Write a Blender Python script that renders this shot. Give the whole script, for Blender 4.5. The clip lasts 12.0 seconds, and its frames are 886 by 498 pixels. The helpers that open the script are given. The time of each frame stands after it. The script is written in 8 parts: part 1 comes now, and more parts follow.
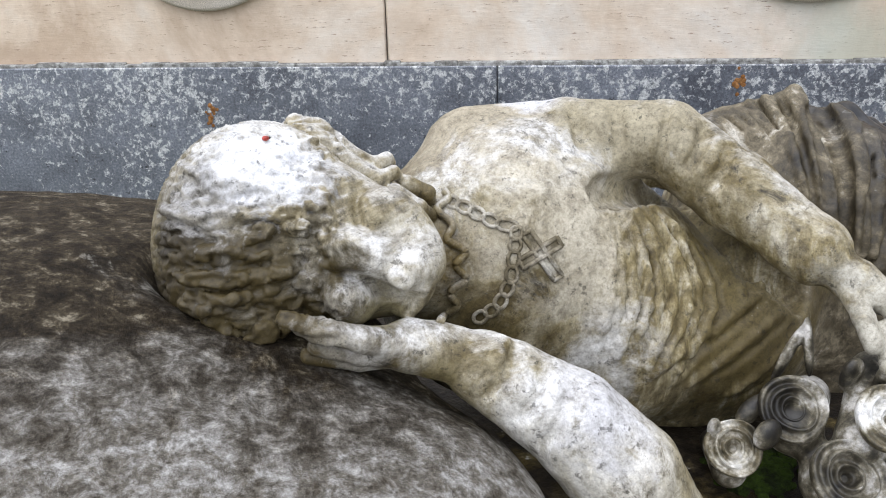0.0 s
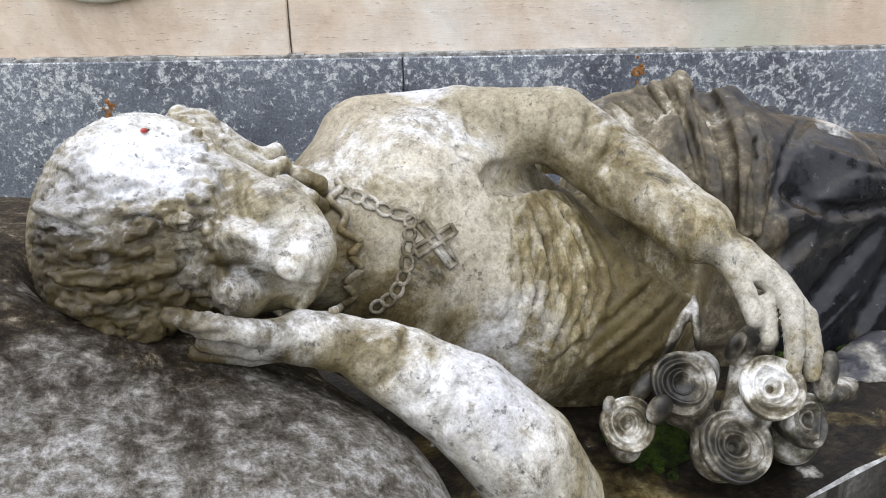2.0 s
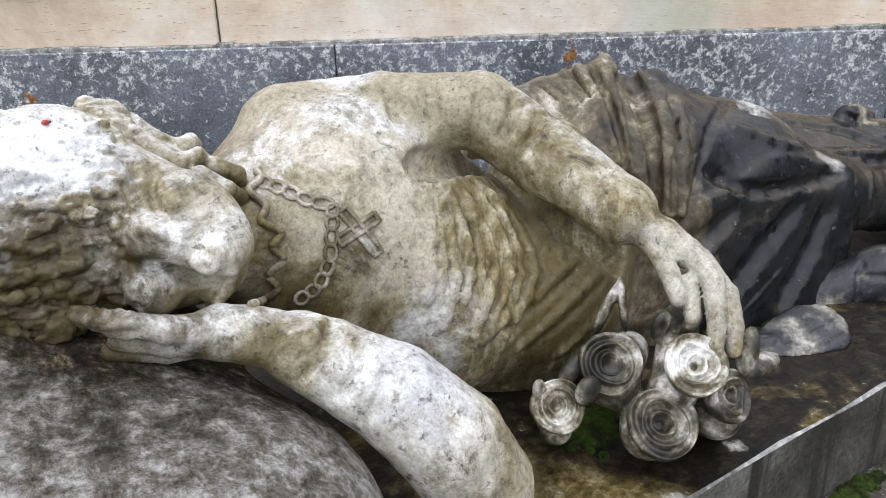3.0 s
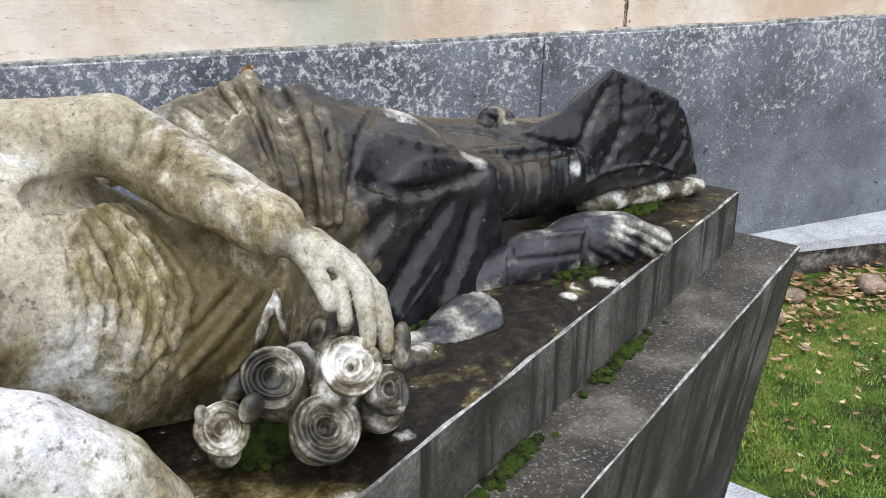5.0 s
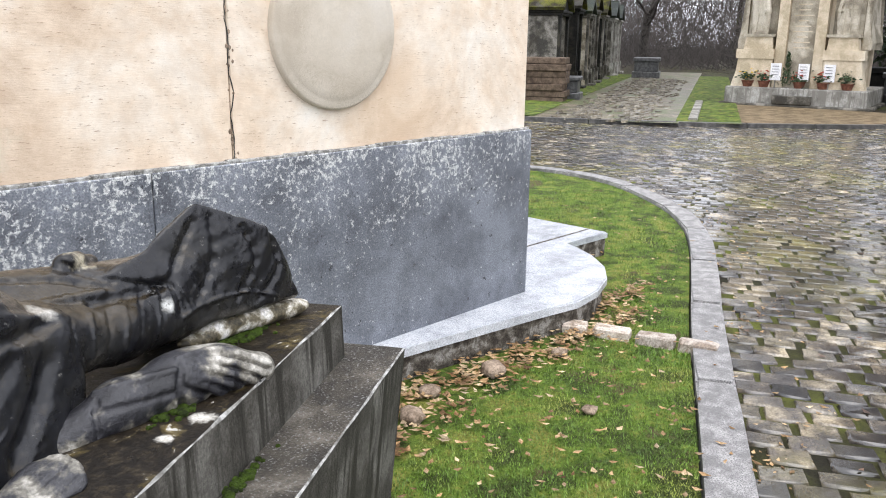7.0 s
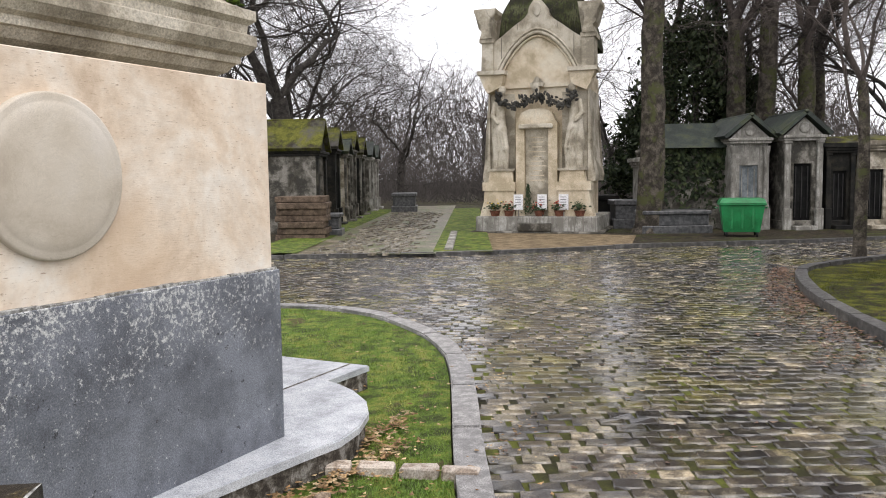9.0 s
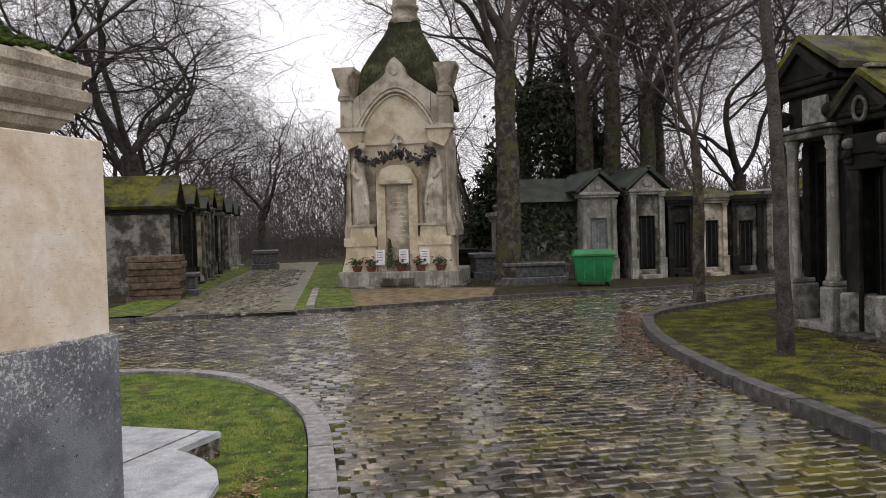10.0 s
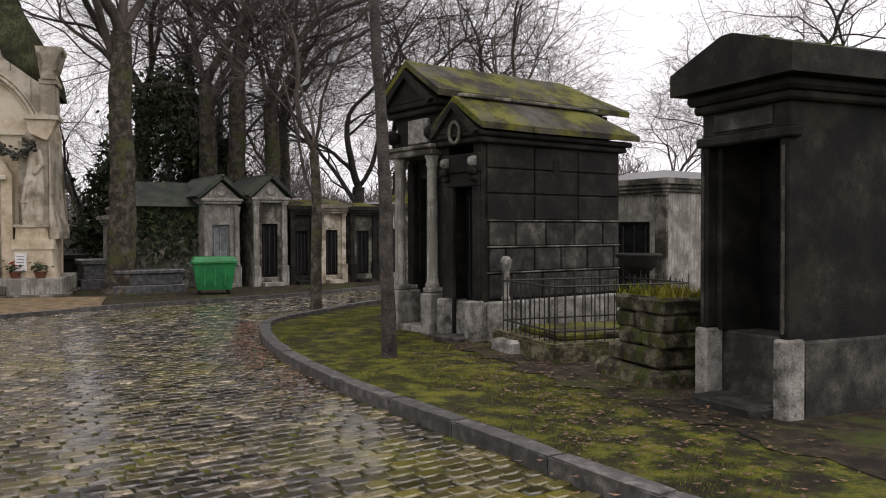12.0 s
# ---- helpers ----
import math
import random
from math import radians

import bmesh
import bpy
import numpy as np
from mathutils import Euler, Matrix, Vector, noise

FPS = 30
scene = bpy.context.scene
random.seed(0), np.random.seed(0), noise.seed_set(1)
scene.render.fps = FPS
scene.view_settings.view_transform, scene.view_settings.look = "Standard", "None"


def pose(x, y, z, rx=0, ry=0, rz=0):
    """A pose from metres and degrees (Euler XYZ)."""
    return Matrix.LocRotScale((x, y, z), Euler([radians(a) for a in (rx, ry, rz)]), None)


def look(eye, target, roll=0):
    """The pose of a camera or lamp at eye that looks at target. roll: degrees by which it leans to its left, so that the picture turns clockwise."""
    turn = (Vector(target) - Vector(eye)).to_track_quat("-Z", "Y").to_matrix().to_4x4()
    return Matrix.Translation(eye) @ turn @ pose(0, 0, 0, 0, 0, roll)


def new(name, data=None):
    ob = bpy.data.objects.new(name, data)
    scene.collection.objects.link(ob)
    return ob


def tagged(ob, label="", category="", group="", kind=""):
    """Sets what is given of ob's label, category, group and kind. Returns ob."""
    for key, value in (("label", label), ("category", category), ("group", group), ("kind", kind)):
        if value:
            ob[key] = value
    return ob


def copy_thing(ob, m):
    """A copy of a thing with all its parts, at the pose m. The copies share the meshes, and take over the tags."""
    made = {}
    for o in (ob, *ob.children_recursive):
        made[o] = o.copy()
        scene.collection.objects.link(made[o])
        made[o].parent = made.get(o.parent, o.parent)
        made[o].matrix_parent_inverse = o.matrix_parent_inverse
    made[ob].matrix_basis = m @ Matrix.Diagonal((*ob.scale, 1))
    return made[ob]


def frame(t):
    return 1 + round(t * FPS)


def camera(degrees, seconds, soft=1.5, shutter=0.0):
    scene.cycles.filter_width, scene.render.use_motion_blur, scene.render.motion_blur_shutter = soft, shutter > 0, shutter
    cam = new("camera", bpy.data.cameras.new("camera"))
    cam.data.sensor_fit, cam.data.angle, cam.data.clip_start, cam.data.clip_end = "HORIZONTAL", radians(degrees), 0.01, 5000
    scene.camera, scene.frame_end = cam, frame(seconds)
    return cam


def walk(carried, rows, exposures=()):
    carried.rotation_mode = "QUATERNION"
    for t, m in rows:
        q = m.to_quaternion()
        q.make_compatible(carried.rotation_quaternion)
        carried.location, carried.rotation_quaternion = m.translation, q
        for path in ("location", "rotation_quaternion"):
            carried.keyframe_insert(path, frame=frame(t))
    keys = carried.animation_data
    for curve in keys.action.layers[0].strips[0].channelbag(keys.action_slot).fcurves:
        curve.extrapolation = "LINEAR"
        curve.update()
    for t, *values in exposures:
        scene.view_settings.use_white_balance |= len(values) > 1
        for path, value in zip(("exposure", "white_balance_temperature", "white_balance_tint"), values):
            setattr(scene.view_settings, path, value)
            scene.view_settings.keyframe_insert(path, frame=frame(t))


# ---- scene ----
import itertools

cam = camera(56.7, 12.0, 1.0)
SKY, SUN = 0.13, 1.0
EXPO = [(0, 0.60, 6300, 12), (2.7, 0.62, 6300, 12), (5.0, 0.78, 6350, 11), (5.5, 0.90, 6400, 11), (7.0, 0.98, 6500, 12), (7.5, 0.88, 6650, 12), (9.5, 0.24, 6900, 14), (10.0, -0.10, 7000, 15), (10.5, -0.14, 7100, 16), (12, -0.02, 7150, 17)]
PATH = [
    (0, (0.238, 0.24, 1.588), (-0.004, 2.07, 0.819), -1.7),
    (0.5, (0.24, 0.241, 1.589), (0.016, 2.075, 0.823), -1.6),
    (1, (0.245, 0.238, 1.588), (0.061, 2.076, 0.822), -1.5),
    (1.5, (0.254, 0.239, 1.586), (0.137, 2.08, 0.813), -1.5),
    (2, (0.263, 0.241, 1.583), (0.216, 2.079, 0.794), -1.2),
    (2.5, (0.274, 0.246, 1.579), (0.286, 2.076, 0.773), -1.2),
    (2.7, (0.278, 0.248, 1.578), (0.317, 2.075, 0.765), -1.2),
    (4.3, (0.319, 0.242, 1.579), (0.731, 2.024, 0.77), -0.6),
    (4.5, (0.328, 0.239, 1.579), (0.816, 2.004, 0.774), -0.4),
    (5, (0.36, 0.224, 1.582), (1.094, 1.909, 0.792), 0.8),
    (5.5, (0.401, 0.206, 1.583), (1.384, 1.779, 0.833), 1.5),
    (6, (0.42, 0.188, 1.588), (1.579, 1.667, 0.904), 1.5),
    (6.5, (0.441, 0.161, 1.592), (1.749, 1.554, 1.001), 1.0),
    (7, (0.456, 0.133, 1.6), (1.887, 1.44, 1.103), 0.8),
    (7.5, (0.473, 0.107, 1.603), (2.006, 1.324, 1.194), 0.6),
    (7.7, (0.48, 0.098, 1.606), (2.051, 1.278, 1.23), 0.5),
    (9.3, (0.559, 0.042, 1.609), (2.383, 0.853, 1.48), -1.1),
    (9.5, (0.565, 0.027, 1.61), (2.414, 0.782, 1.51), -1.3),
    (10, (0.572, -0.017, 1.615), (2.484, 0.569, 1.568), -1.6),
    (10.5, (0.587, -0.058, 1.612), (2.546, 0.342, 1.587), -1.7),
    (11, (0.6, -0.1, 1.613), (2.589, 0.108, 1.591), -1.6),
    (11.5, (0.594, -0.131, 1.609), (2.594, -0.133, 1.578), -1.0),
    (11.7, (0.603, -0.147, 1.604), (2.599, -0.254, 1.57), -0.7),
    (12, (0.63, -0.165, 1.606), (2.608, -0.461, 1.564), -0.2),
]
walk(cam, [(t, look(eye, target, roll)) for t, eye, target, roll in PATH], EXPO)

# ---- light ----
world = bpy.data.worlds.new("overcast_sky")
scene.world = world
world.use_nodes = True
wn, wl = world.node_tree.nodes, world.node_tree.links
sky = wn.new("ShaderNodeTexSky")
sky.sky_type, sky.sun_disc = "NISHITA", False
sky.sun_elevation, sky.sun_rotation = radians(48), radians(200)
sky.air_density, sky.dust_density, sky.ozone_density = 1.0, 1.0, 1.0
grey = wn.new("ShaderNodeHueSaturation")
grey.inputs["Saturation"].default_value = 0.06
wl.new(sky.outputs[0], grey.inputs["Color"])
cloud = wn.new("ShaderNodeMix")
cloud.data_type = "RGBA"
cloud.inputs["Factor"].default_value = 0.85
cloud.inputs["B"].default_value = (9.4, 9.8, 10.7, 1)
wl.new(grey.outputs[0], cloud.inputs["A"])
wl.new(cloud.outputs["Result"], wn["Background"].inputs["Color"])
wn["Background"].inputs["Strength"].default_value = SKY
sun = new("sun", bpy.data.lights.new("sun", "SUN"))
sun.data.energy, sun.data.angle, sun.data.color = SUN, radians(55), (1.0, 0.985, 0.96)
sun.matrix_world = look((0, 0, 0), (0.22, 0.45, -1.4))


# ---- materials ----
def node_mat(name, rough=0.8, metal=0.0):
    m = bpy.data.materials.new(name)
    m.use_nodes = True
    b = m.node_tree.nodes["Principled BSDF"]
    b.inputs["Roughness"].default_value, b.inputs["Metallic"].default_value = rough, metal
    return m, m.node_tree.nodes, m.node_tree.links, b


def noise_node(n, l, coord, scale, detail=6.0, rough=0.6, distort=0.0, squash=None):
    t = n.new("ShaderNodeTexNoise")
    t.inputs["Scale"].default_value, t.inputs["Detail"].default_value = scale, detail
    t.inputs["Roughness"].default_value, t.inputs["Distortion"].default_value = rough, distort
    if squash:
        mp = n.new("ShaderNodeMapping")
        mp.inputs["Scale"].default_value = squash
        l.new(coord, mp.inputs["Vector"])
        coord = mp.outputs[0]
    l.new(coord, t.inputs["Vector"])
    r = n.new("ShaderNodeMapRange")
    r.inputs["From Min"].default_value, r.inputs["From Max"].default_value = 0.3, 0.7
    l.new(t.outputs["Fac"], r.inputs["Value"])
    return r.outputs["Result"]


def ramp(n, l, fac, stops):
    r = n.new("ShaderNodeValToRGB")
    e = r.color_ramp.elements
    while len(e) < len(stops):
        e.new(0.5)
    for el, (p, c) in zip(e, stops):
        el.position, el.color = p, (*c, 1) if len(c) == 3 else c
    l.new(fac, r.inputs["Fac"])
    return r.outputs["Color"]


def mixed(n, l, fac, a, b, mode="MIX"):
    x = n.new("ShaderNodeMix")
    x.data_type, x.blend_type = "RGBA", mode
    for sock, v in ((x.inputs["Factor"], fac), (x.inputs["A"], a), (x.inputs["B"], b)):
        if isinstance(v, (int, float)):
            sock.default_value = v
        elif isinstance(v, tuple):
            sock.default_value = (*v, 1)
        else:
            l.new(v, sock)
    return x.outputs["Result"]


def coords(n, world_space=False):
    if world_space:
        return n.new("ShaderNodeNewGeometry").outputs["Position"]
    return n.new("ShaderNodeTexCoord").outputs["Object"]


def step(n, l, fac, lo, hi):
    r = n.new("ShaderNodeMapRange")
    r.inputs["From Min"].default_value, r.inputs["From Max"].default_value = lo, hi
    l.new(fac, r.inputs["Value"])
    return r.outputs["Result"]


def bump(n, l, b, fac, strength, dist=0.01):
    k = n.new("ShaderNodeBump")
    k.inputs["Strength"].default_value, k.inputs["Distance"].default_value = strength, dist
    l.new(fac, k.inputs["Height"])
    l.new(k.outputs[0], b.inputs["Normal"])


def stone(name, stops, scale=6.0, stain=None, stain_scale=2.0, stain_at=(0.5, 0.7), speck=None, speck_scale=120.0,
          speck_at=(0.55, 0.62), rough=0.8, relief=0.4, relief_scale=90.0, vary=0.0, streak=None, island=False, gloss=None):
    """Weathered stone: broad mottling, fine grain, stains in patches, optional specks and down-streaks."""
    m, n, l, b = node_mat(name, rough)
    b.inputs["Specular IOR Level"].default_value = gloss if gloss is not None else (0.2 if rough >= 0.65 else 0.5)
    c = coords(n, True)
    col = ramp(n, l, noise_node(n, l, c, scale, 8, 0.65), stops)
    fine = noise_node(n, l, c, relief_scale, 5, 0.7)
    col = mixed(n, l, 0.55, col, ramp(n, l, fine, [(0.15, (0.35, 0.35, 0.35)), (0.5, (0.95, 0.95, 0.95)), (0.85, (1.5, 1.5, 1.5))]), "MULTIPLY")
    if speck:
        col = mixed(n, l, step(n, l, noise_node(n, l, c, speck_scale, 3, 0.6), *speck_at), col, speck)
    if stain:
        patch = noise_node(n, l, c, stain_scale, 9, 0.7, 0.4)
        col = mixed(n, l, step(n, l, patch, *stain_at), col, stain)
    if streak:
        s = noise_node(n, l, c, 1.0, 6, 0.6, 0.0, (22, 22, 1.2))
        col = mixed(n, l, step(n, l, s, 0.52, 0.72), col, streak)
    if vary:
        o = n.new("ShaderNodeNewGeometry").outputs["Random Per Island"] if island else n.new("ShaderNodeObjectInfo").outputs["Random"]
        col = mixed(n, l, 1.0, col, ramp(n, l, o, [(0, (1 - vary,) * 3), (0.5, (1.0, 1.0, 1.0)), (1, (1 + vary, 1 + vary * 0.9, 1 + vary * 0.7))]), "MULTIPLY")
    l.new(col, b.inputs["Base Color"])
    bump(n, l, b, fine, relief, 0.004)
    return m


def ragged_patch(n, l, c, grain, at, r):
    """Where a patch of ragged outline lies round a point."""
    d = n.new("ShaderNodeVectorMath")
    d.operation = "DISTANCE"
    d.inputs[1].default_value = at
    l.new(c, d.inputs[0])
    e = n.new("ShaderNodeMath")
    e.operation = "MULTIPLY_ADD"
    e.inputs[1].default_value = r * 1.3
    l.new(grain, e.inputs[0])
    l.new(d.outputs["Value"], e.inputs[2])
    return step(n, l, e.outputs[0], r * 1.75, r * 1.1)


def marble(name):
    """Old outdoor marble: grey-white ground, olive algae, black pitting; waist olive, hips brown, the draped legs crusted nearly black."""
    m, n, l, b = node_mat(name, 0.5)
    b.inputs["Specular IOR Level"].default_value = 0.42
    c = coords(n)
    n1 = step(n, l, noise_node(n, l, c, 5.0, 12, 0.70, 0.7), 0.05, 0.95)
    n2 = noise_node(n, l, c, 17.0, 10, 0.72, 0.4)
    n3 = noise_node(n, l, c, 140.0, 6, 0.75)
    n4 = noise_node(n, l, c, 45.0, 8, 0.72, 0.3)
    n5 = noise_node(n, l, c, 330.0, 4, 0.8)
    drip = noise_node(n, l, c, 1.0, 8, 0.65, 0.3, (60, 60, 9))
    col = ramp(n, l, n1, [(0.05, (0.055, 0.042, 0.018)), (0.28, (0.14, 0.108, 0.045)), (0.46, (0.30, 0.262, 0.17)), (0.62, (0.46, 0.43, 0.35)), (0.85, (0.62, 0.605, 0.56))])
    # upward faces are whitened by their normal: light from above put into the colour
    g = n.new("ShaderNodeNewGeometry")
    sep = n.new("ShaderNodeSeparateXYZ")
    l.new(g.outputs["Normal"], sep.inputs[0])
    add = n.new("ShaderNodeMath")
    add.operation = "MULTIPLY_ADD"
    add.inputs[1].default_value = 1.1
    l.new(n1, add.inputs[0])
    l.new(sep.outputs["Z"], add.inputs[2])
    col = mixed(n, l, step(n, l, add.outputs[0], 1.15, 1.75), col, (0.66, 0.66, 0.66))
    col = mixed(n, l, step(n, l, drip, 0.55, 0.85), col, mixed(n, l, 0.32, col, (0.085, 0.066, 0.026)))
    col = mixed(n, l, step(n, l, n2, 0.60, 0.84), col, mixed(n, l, 0.65, col, (0.10, 0.078, 0.034)))
    col = mixed(n, l, step(n, l, noise_node(n, l, c, 24.0, 10, 0.8, 0.8), 0.64, 0.9), col, (0.03, 0.025, 0.016))
    sp = n.new("ShaderNodeSeparateXYZ")
    l.new(c, sp.inputs[0])
    a2 = n.new("ShaderNodeMath")
    a2.operation = "MULTIPLY_ADD"
    a2.inputs[1].default_value = 0.16
    l.new(n1, a2.inputs[0])
    l.new(sp.outputs["X"], a2.inputs[2])
    olive = ramp(n, l, drip, [(0.1, (0.56, 0.52, 0.41)), (0.4, (0.30, 0.25, 0.13)), (0.62, (0.16, 0.122, 0.045)), (0.95, (0.06, 0.044, 0.016))])
    brown = ramp(n, l, n2, [(0.1, (0.02, 0.016, 0.010)), (0.45, (0.075, 0.06, 0.034)), (0.7, (0.19, 0.16, 0.105)), (0.95, (0.55, 0.52, 0.45))])
    crust = ramp(n, l, n1, [(0.15, (0.003, 0.003, 0.004)), (0.5, (0.006, 0.0065, 0.009)), (0.8, (0.014, 0.014, 0.014)), (0.98, (0.06, 0.056, 0.05))])
    # the crust turns a lighter brown on upward faces
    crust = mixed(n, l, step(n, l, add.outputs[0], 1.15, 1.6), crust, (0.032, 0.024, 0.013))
    crust = mixed(n, l, step(n, l, n2, 0.90, 1.05), crust, (0.34, 0.33, 0.30))
    low = n.new("ShaderNodeMath")
    low.operation = "MULTIPLY"
    l.new(step(n, l, a2.outputs[0], -1.44, -1.28), low.inputs[0])
    l.new(step(n, l, sp.outputs["Z"], 0.315, 0.255), low.inputs[1])
    col = mixed(n, l, low.outputs[0], col, mixed(n, l, 0.9, col, olive))
    col = mixed(n, l, step(n, l, a2.outputs[0], -1.12, -1.06), col, brown)
    legs = step(n, l, a2.outputs[0], -0.95, -0.90)
    col = mixed(n, l, legs, col, crust)
    # local tints; the white one on the crown paints in the sky's light
    for at, r, tint in (((-1.88, 0.26, 0.29), 0.17, (0.030, 0.022, 0.010)), ((-1.79, 0.21, 0.25), 0.12, (0.072, 0.054, 0.020)), ((-1.87, 0.33, 0.36), 0.055, (0.15, 0.125, 0.068)), ((-1.69, 0.215, 0.285), 0.03, (0.17, 0.14, 0.06)), ((-1.605, 0.265, 0.28), 0.055, (0.13, 0.095, 0.032)), ((-1.575, 0.42, 0.36), 0.065, (0.13, 0.10, 0.05)),
                        ((-1.70, 0.20, 0.27), 0.030, (0.24, 0.21, 0.12)), ((-1.765, 0.262, 0.41), 0.05, (0.72, 0.73, 0.75)), ((-0.70, 0.235, 0.205), 0.024, (0.36, 0.35, 0.32)), ((-0.80, 0.33, 0.262), 0.034, (0.46, 0.45, 0.42)),
                        ((-0.43, 0.19, 0.12), 0.016, (0.42, 0.43, 0.42)), ((-1.44, 0.20, 0.15), 0.065, (0.62, 0.61, 0.58)), ((-1.24, 0.24, 0.13), 0.13, (0.13, 0.10, 0.04)), ((-1.50, 0.42, 0.38), 0.10, (0.33, 0.29, 0.21)), ((-1.36, 0.34, 0.38), 0.09, (0.30, 0.265, 0.18)), ((-1.43, 0.40, 0.39), 0.035, (0.55, 0.55, 0.57)), ((-1.53, 0.09, 0.2), 0.06, (0.50, 0.495, 0.50)), ((-1.47, 0.27, 0.30), 0.09, (0.44, 0.40, 0.31)), ((-0.50, 0.335, 0.22), 0.03, (0.4, 0.37, 0.28)), ((-1.19, 0.085, 0.20), 0.09, (0.38, 0.36, 0.30)), ((-1.27, 0.32, 0.22), 0.10, (0.11, 0.085, 0.03)), ((-1.66, 0.16, 0.235), 0.03, (0.16, 0.13, 0.055))):
        col = mixed(n, l, ragged_patch(n, l, c, n2, at, r), col, tint)
    col = mixed(n, l, 0.55, col, ramp(n, l, n4, [(0.1, (0.22, 0.18, 0.11)), (0.4, (0.9, 0.88, 0.84)), (0.8, (1.25, 1.25, 1.25))]), "MULTIPLY")
    col = mixed(n, l, 0.55, col, ramp(n, l, n3, [(0.1, (0.4, 0.38, 0.34)), (0.5, (1, 1, 1)), (0.9, (1.25, 1.25, 1.25))]), "MULTIPLY")
    col = mixed(n, l, 0.5, col, ramp(n, l, n5, [(0.1, (0.45, 0.43, 0.4)), (0.5, (1, 1, 1)), (0.9, (1.3, 1.3, 1.3))]), "MULTIPLY")
    pits = step(n, l, noise_node(n, l, c, 95.0, 6, 0.75, 0.2), 0.72, 0.84)
    col = mixed(n, l, pits, col, mixed(n, l, 0.65, col, (0.02, 0.017, 0.011)))
    col = mixed(n, l, step(n, l, noise_node(n, l, c, 70.0, 6, 0.75, 0.4), 0.86, 1.0), col, mixed(n, l, 0.25, col, (0.7, 0.7, 0.66)))
    l.new(col, b.inputs["Base Color"])
    k = n.new("ShaderNodeMath")
    k.operation = "MULTIPLY_ADD"
    k.inputs[1].default_value = -0.27
    l.new(legs, k.inputs[0])
    l.new(step(n, l, n2, -0.9, 1.5), k.inputs[2])
    l.new(k.outputs[0], b.inputs["Roughness"])
    rough_ = n.new("ShaderNodeMapRange")
    rough_.inputs["To Min"].default_value, rough_.inputs["To Max"].default_value = 0.26, 0.05
    l.new(legs, rough_.inputs["Value"])
    bump(n, l, b, n3, 0.22, 0.003)
    l.new(rough_.outputs["Result"], b.inputs["Normal"].links[0].from_node.inputs["Strength"])
    return m


def pillow_stone():
    """Brown-black lichened stone, mixed to a paler grey towards its front."""
    m, n, l, b = node_mat("pillow_stone", 0.6)
    b.inputs["Specular IOR Level"].default_value = 0.12
    c = coords(n)
    n1 = noise_node(n, l, c, 7.0, 10, 0.75, 0.5)
    n2 = noise_node(n, l, c, 45.0, 8, 0.8, 0.3)
    n3 = noise_node(n, l, c, 190.0, 5, 0.8)
    col = ramp(n, l, n2, [(0.1, (0.009, 0.006, 0.003)), (0.42, (0.026, 0.019, 0.011)), (0.66, (0.072, 0.056, 0.034)), (0.92, (0.34, 0.30, 0.22))])
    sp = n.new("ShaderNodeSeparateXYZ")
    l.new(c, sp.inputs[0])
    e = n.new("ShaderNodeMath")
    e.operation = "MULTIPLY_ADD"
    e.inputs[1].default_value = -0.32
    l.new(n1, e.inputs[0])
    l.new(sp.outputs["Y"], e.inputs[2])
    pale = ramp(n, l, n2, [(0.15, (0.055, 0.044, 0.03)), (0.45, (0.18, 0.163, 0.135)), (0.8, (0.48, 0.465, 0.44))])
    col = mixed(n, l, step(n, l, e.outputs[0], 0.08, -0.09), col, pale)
    col = mixed(n, l, step(n, l, n1, 0.78, 0.95), col, (0.4, 0.38, 0.33))
    col = mixed(n, l, 0.8, col, ramp(n, l, n3, [(0.1, (0.3, 0.28, 0.25)), (0.5, (1, 1, 1)), (0.9, (1.5, 1.5, 1.5))]), "MULTIPLY")
    l.new(col, b.inputs["Base Color"])
    bump(n, l, b, n3, 0.8, 0.004)
    return m


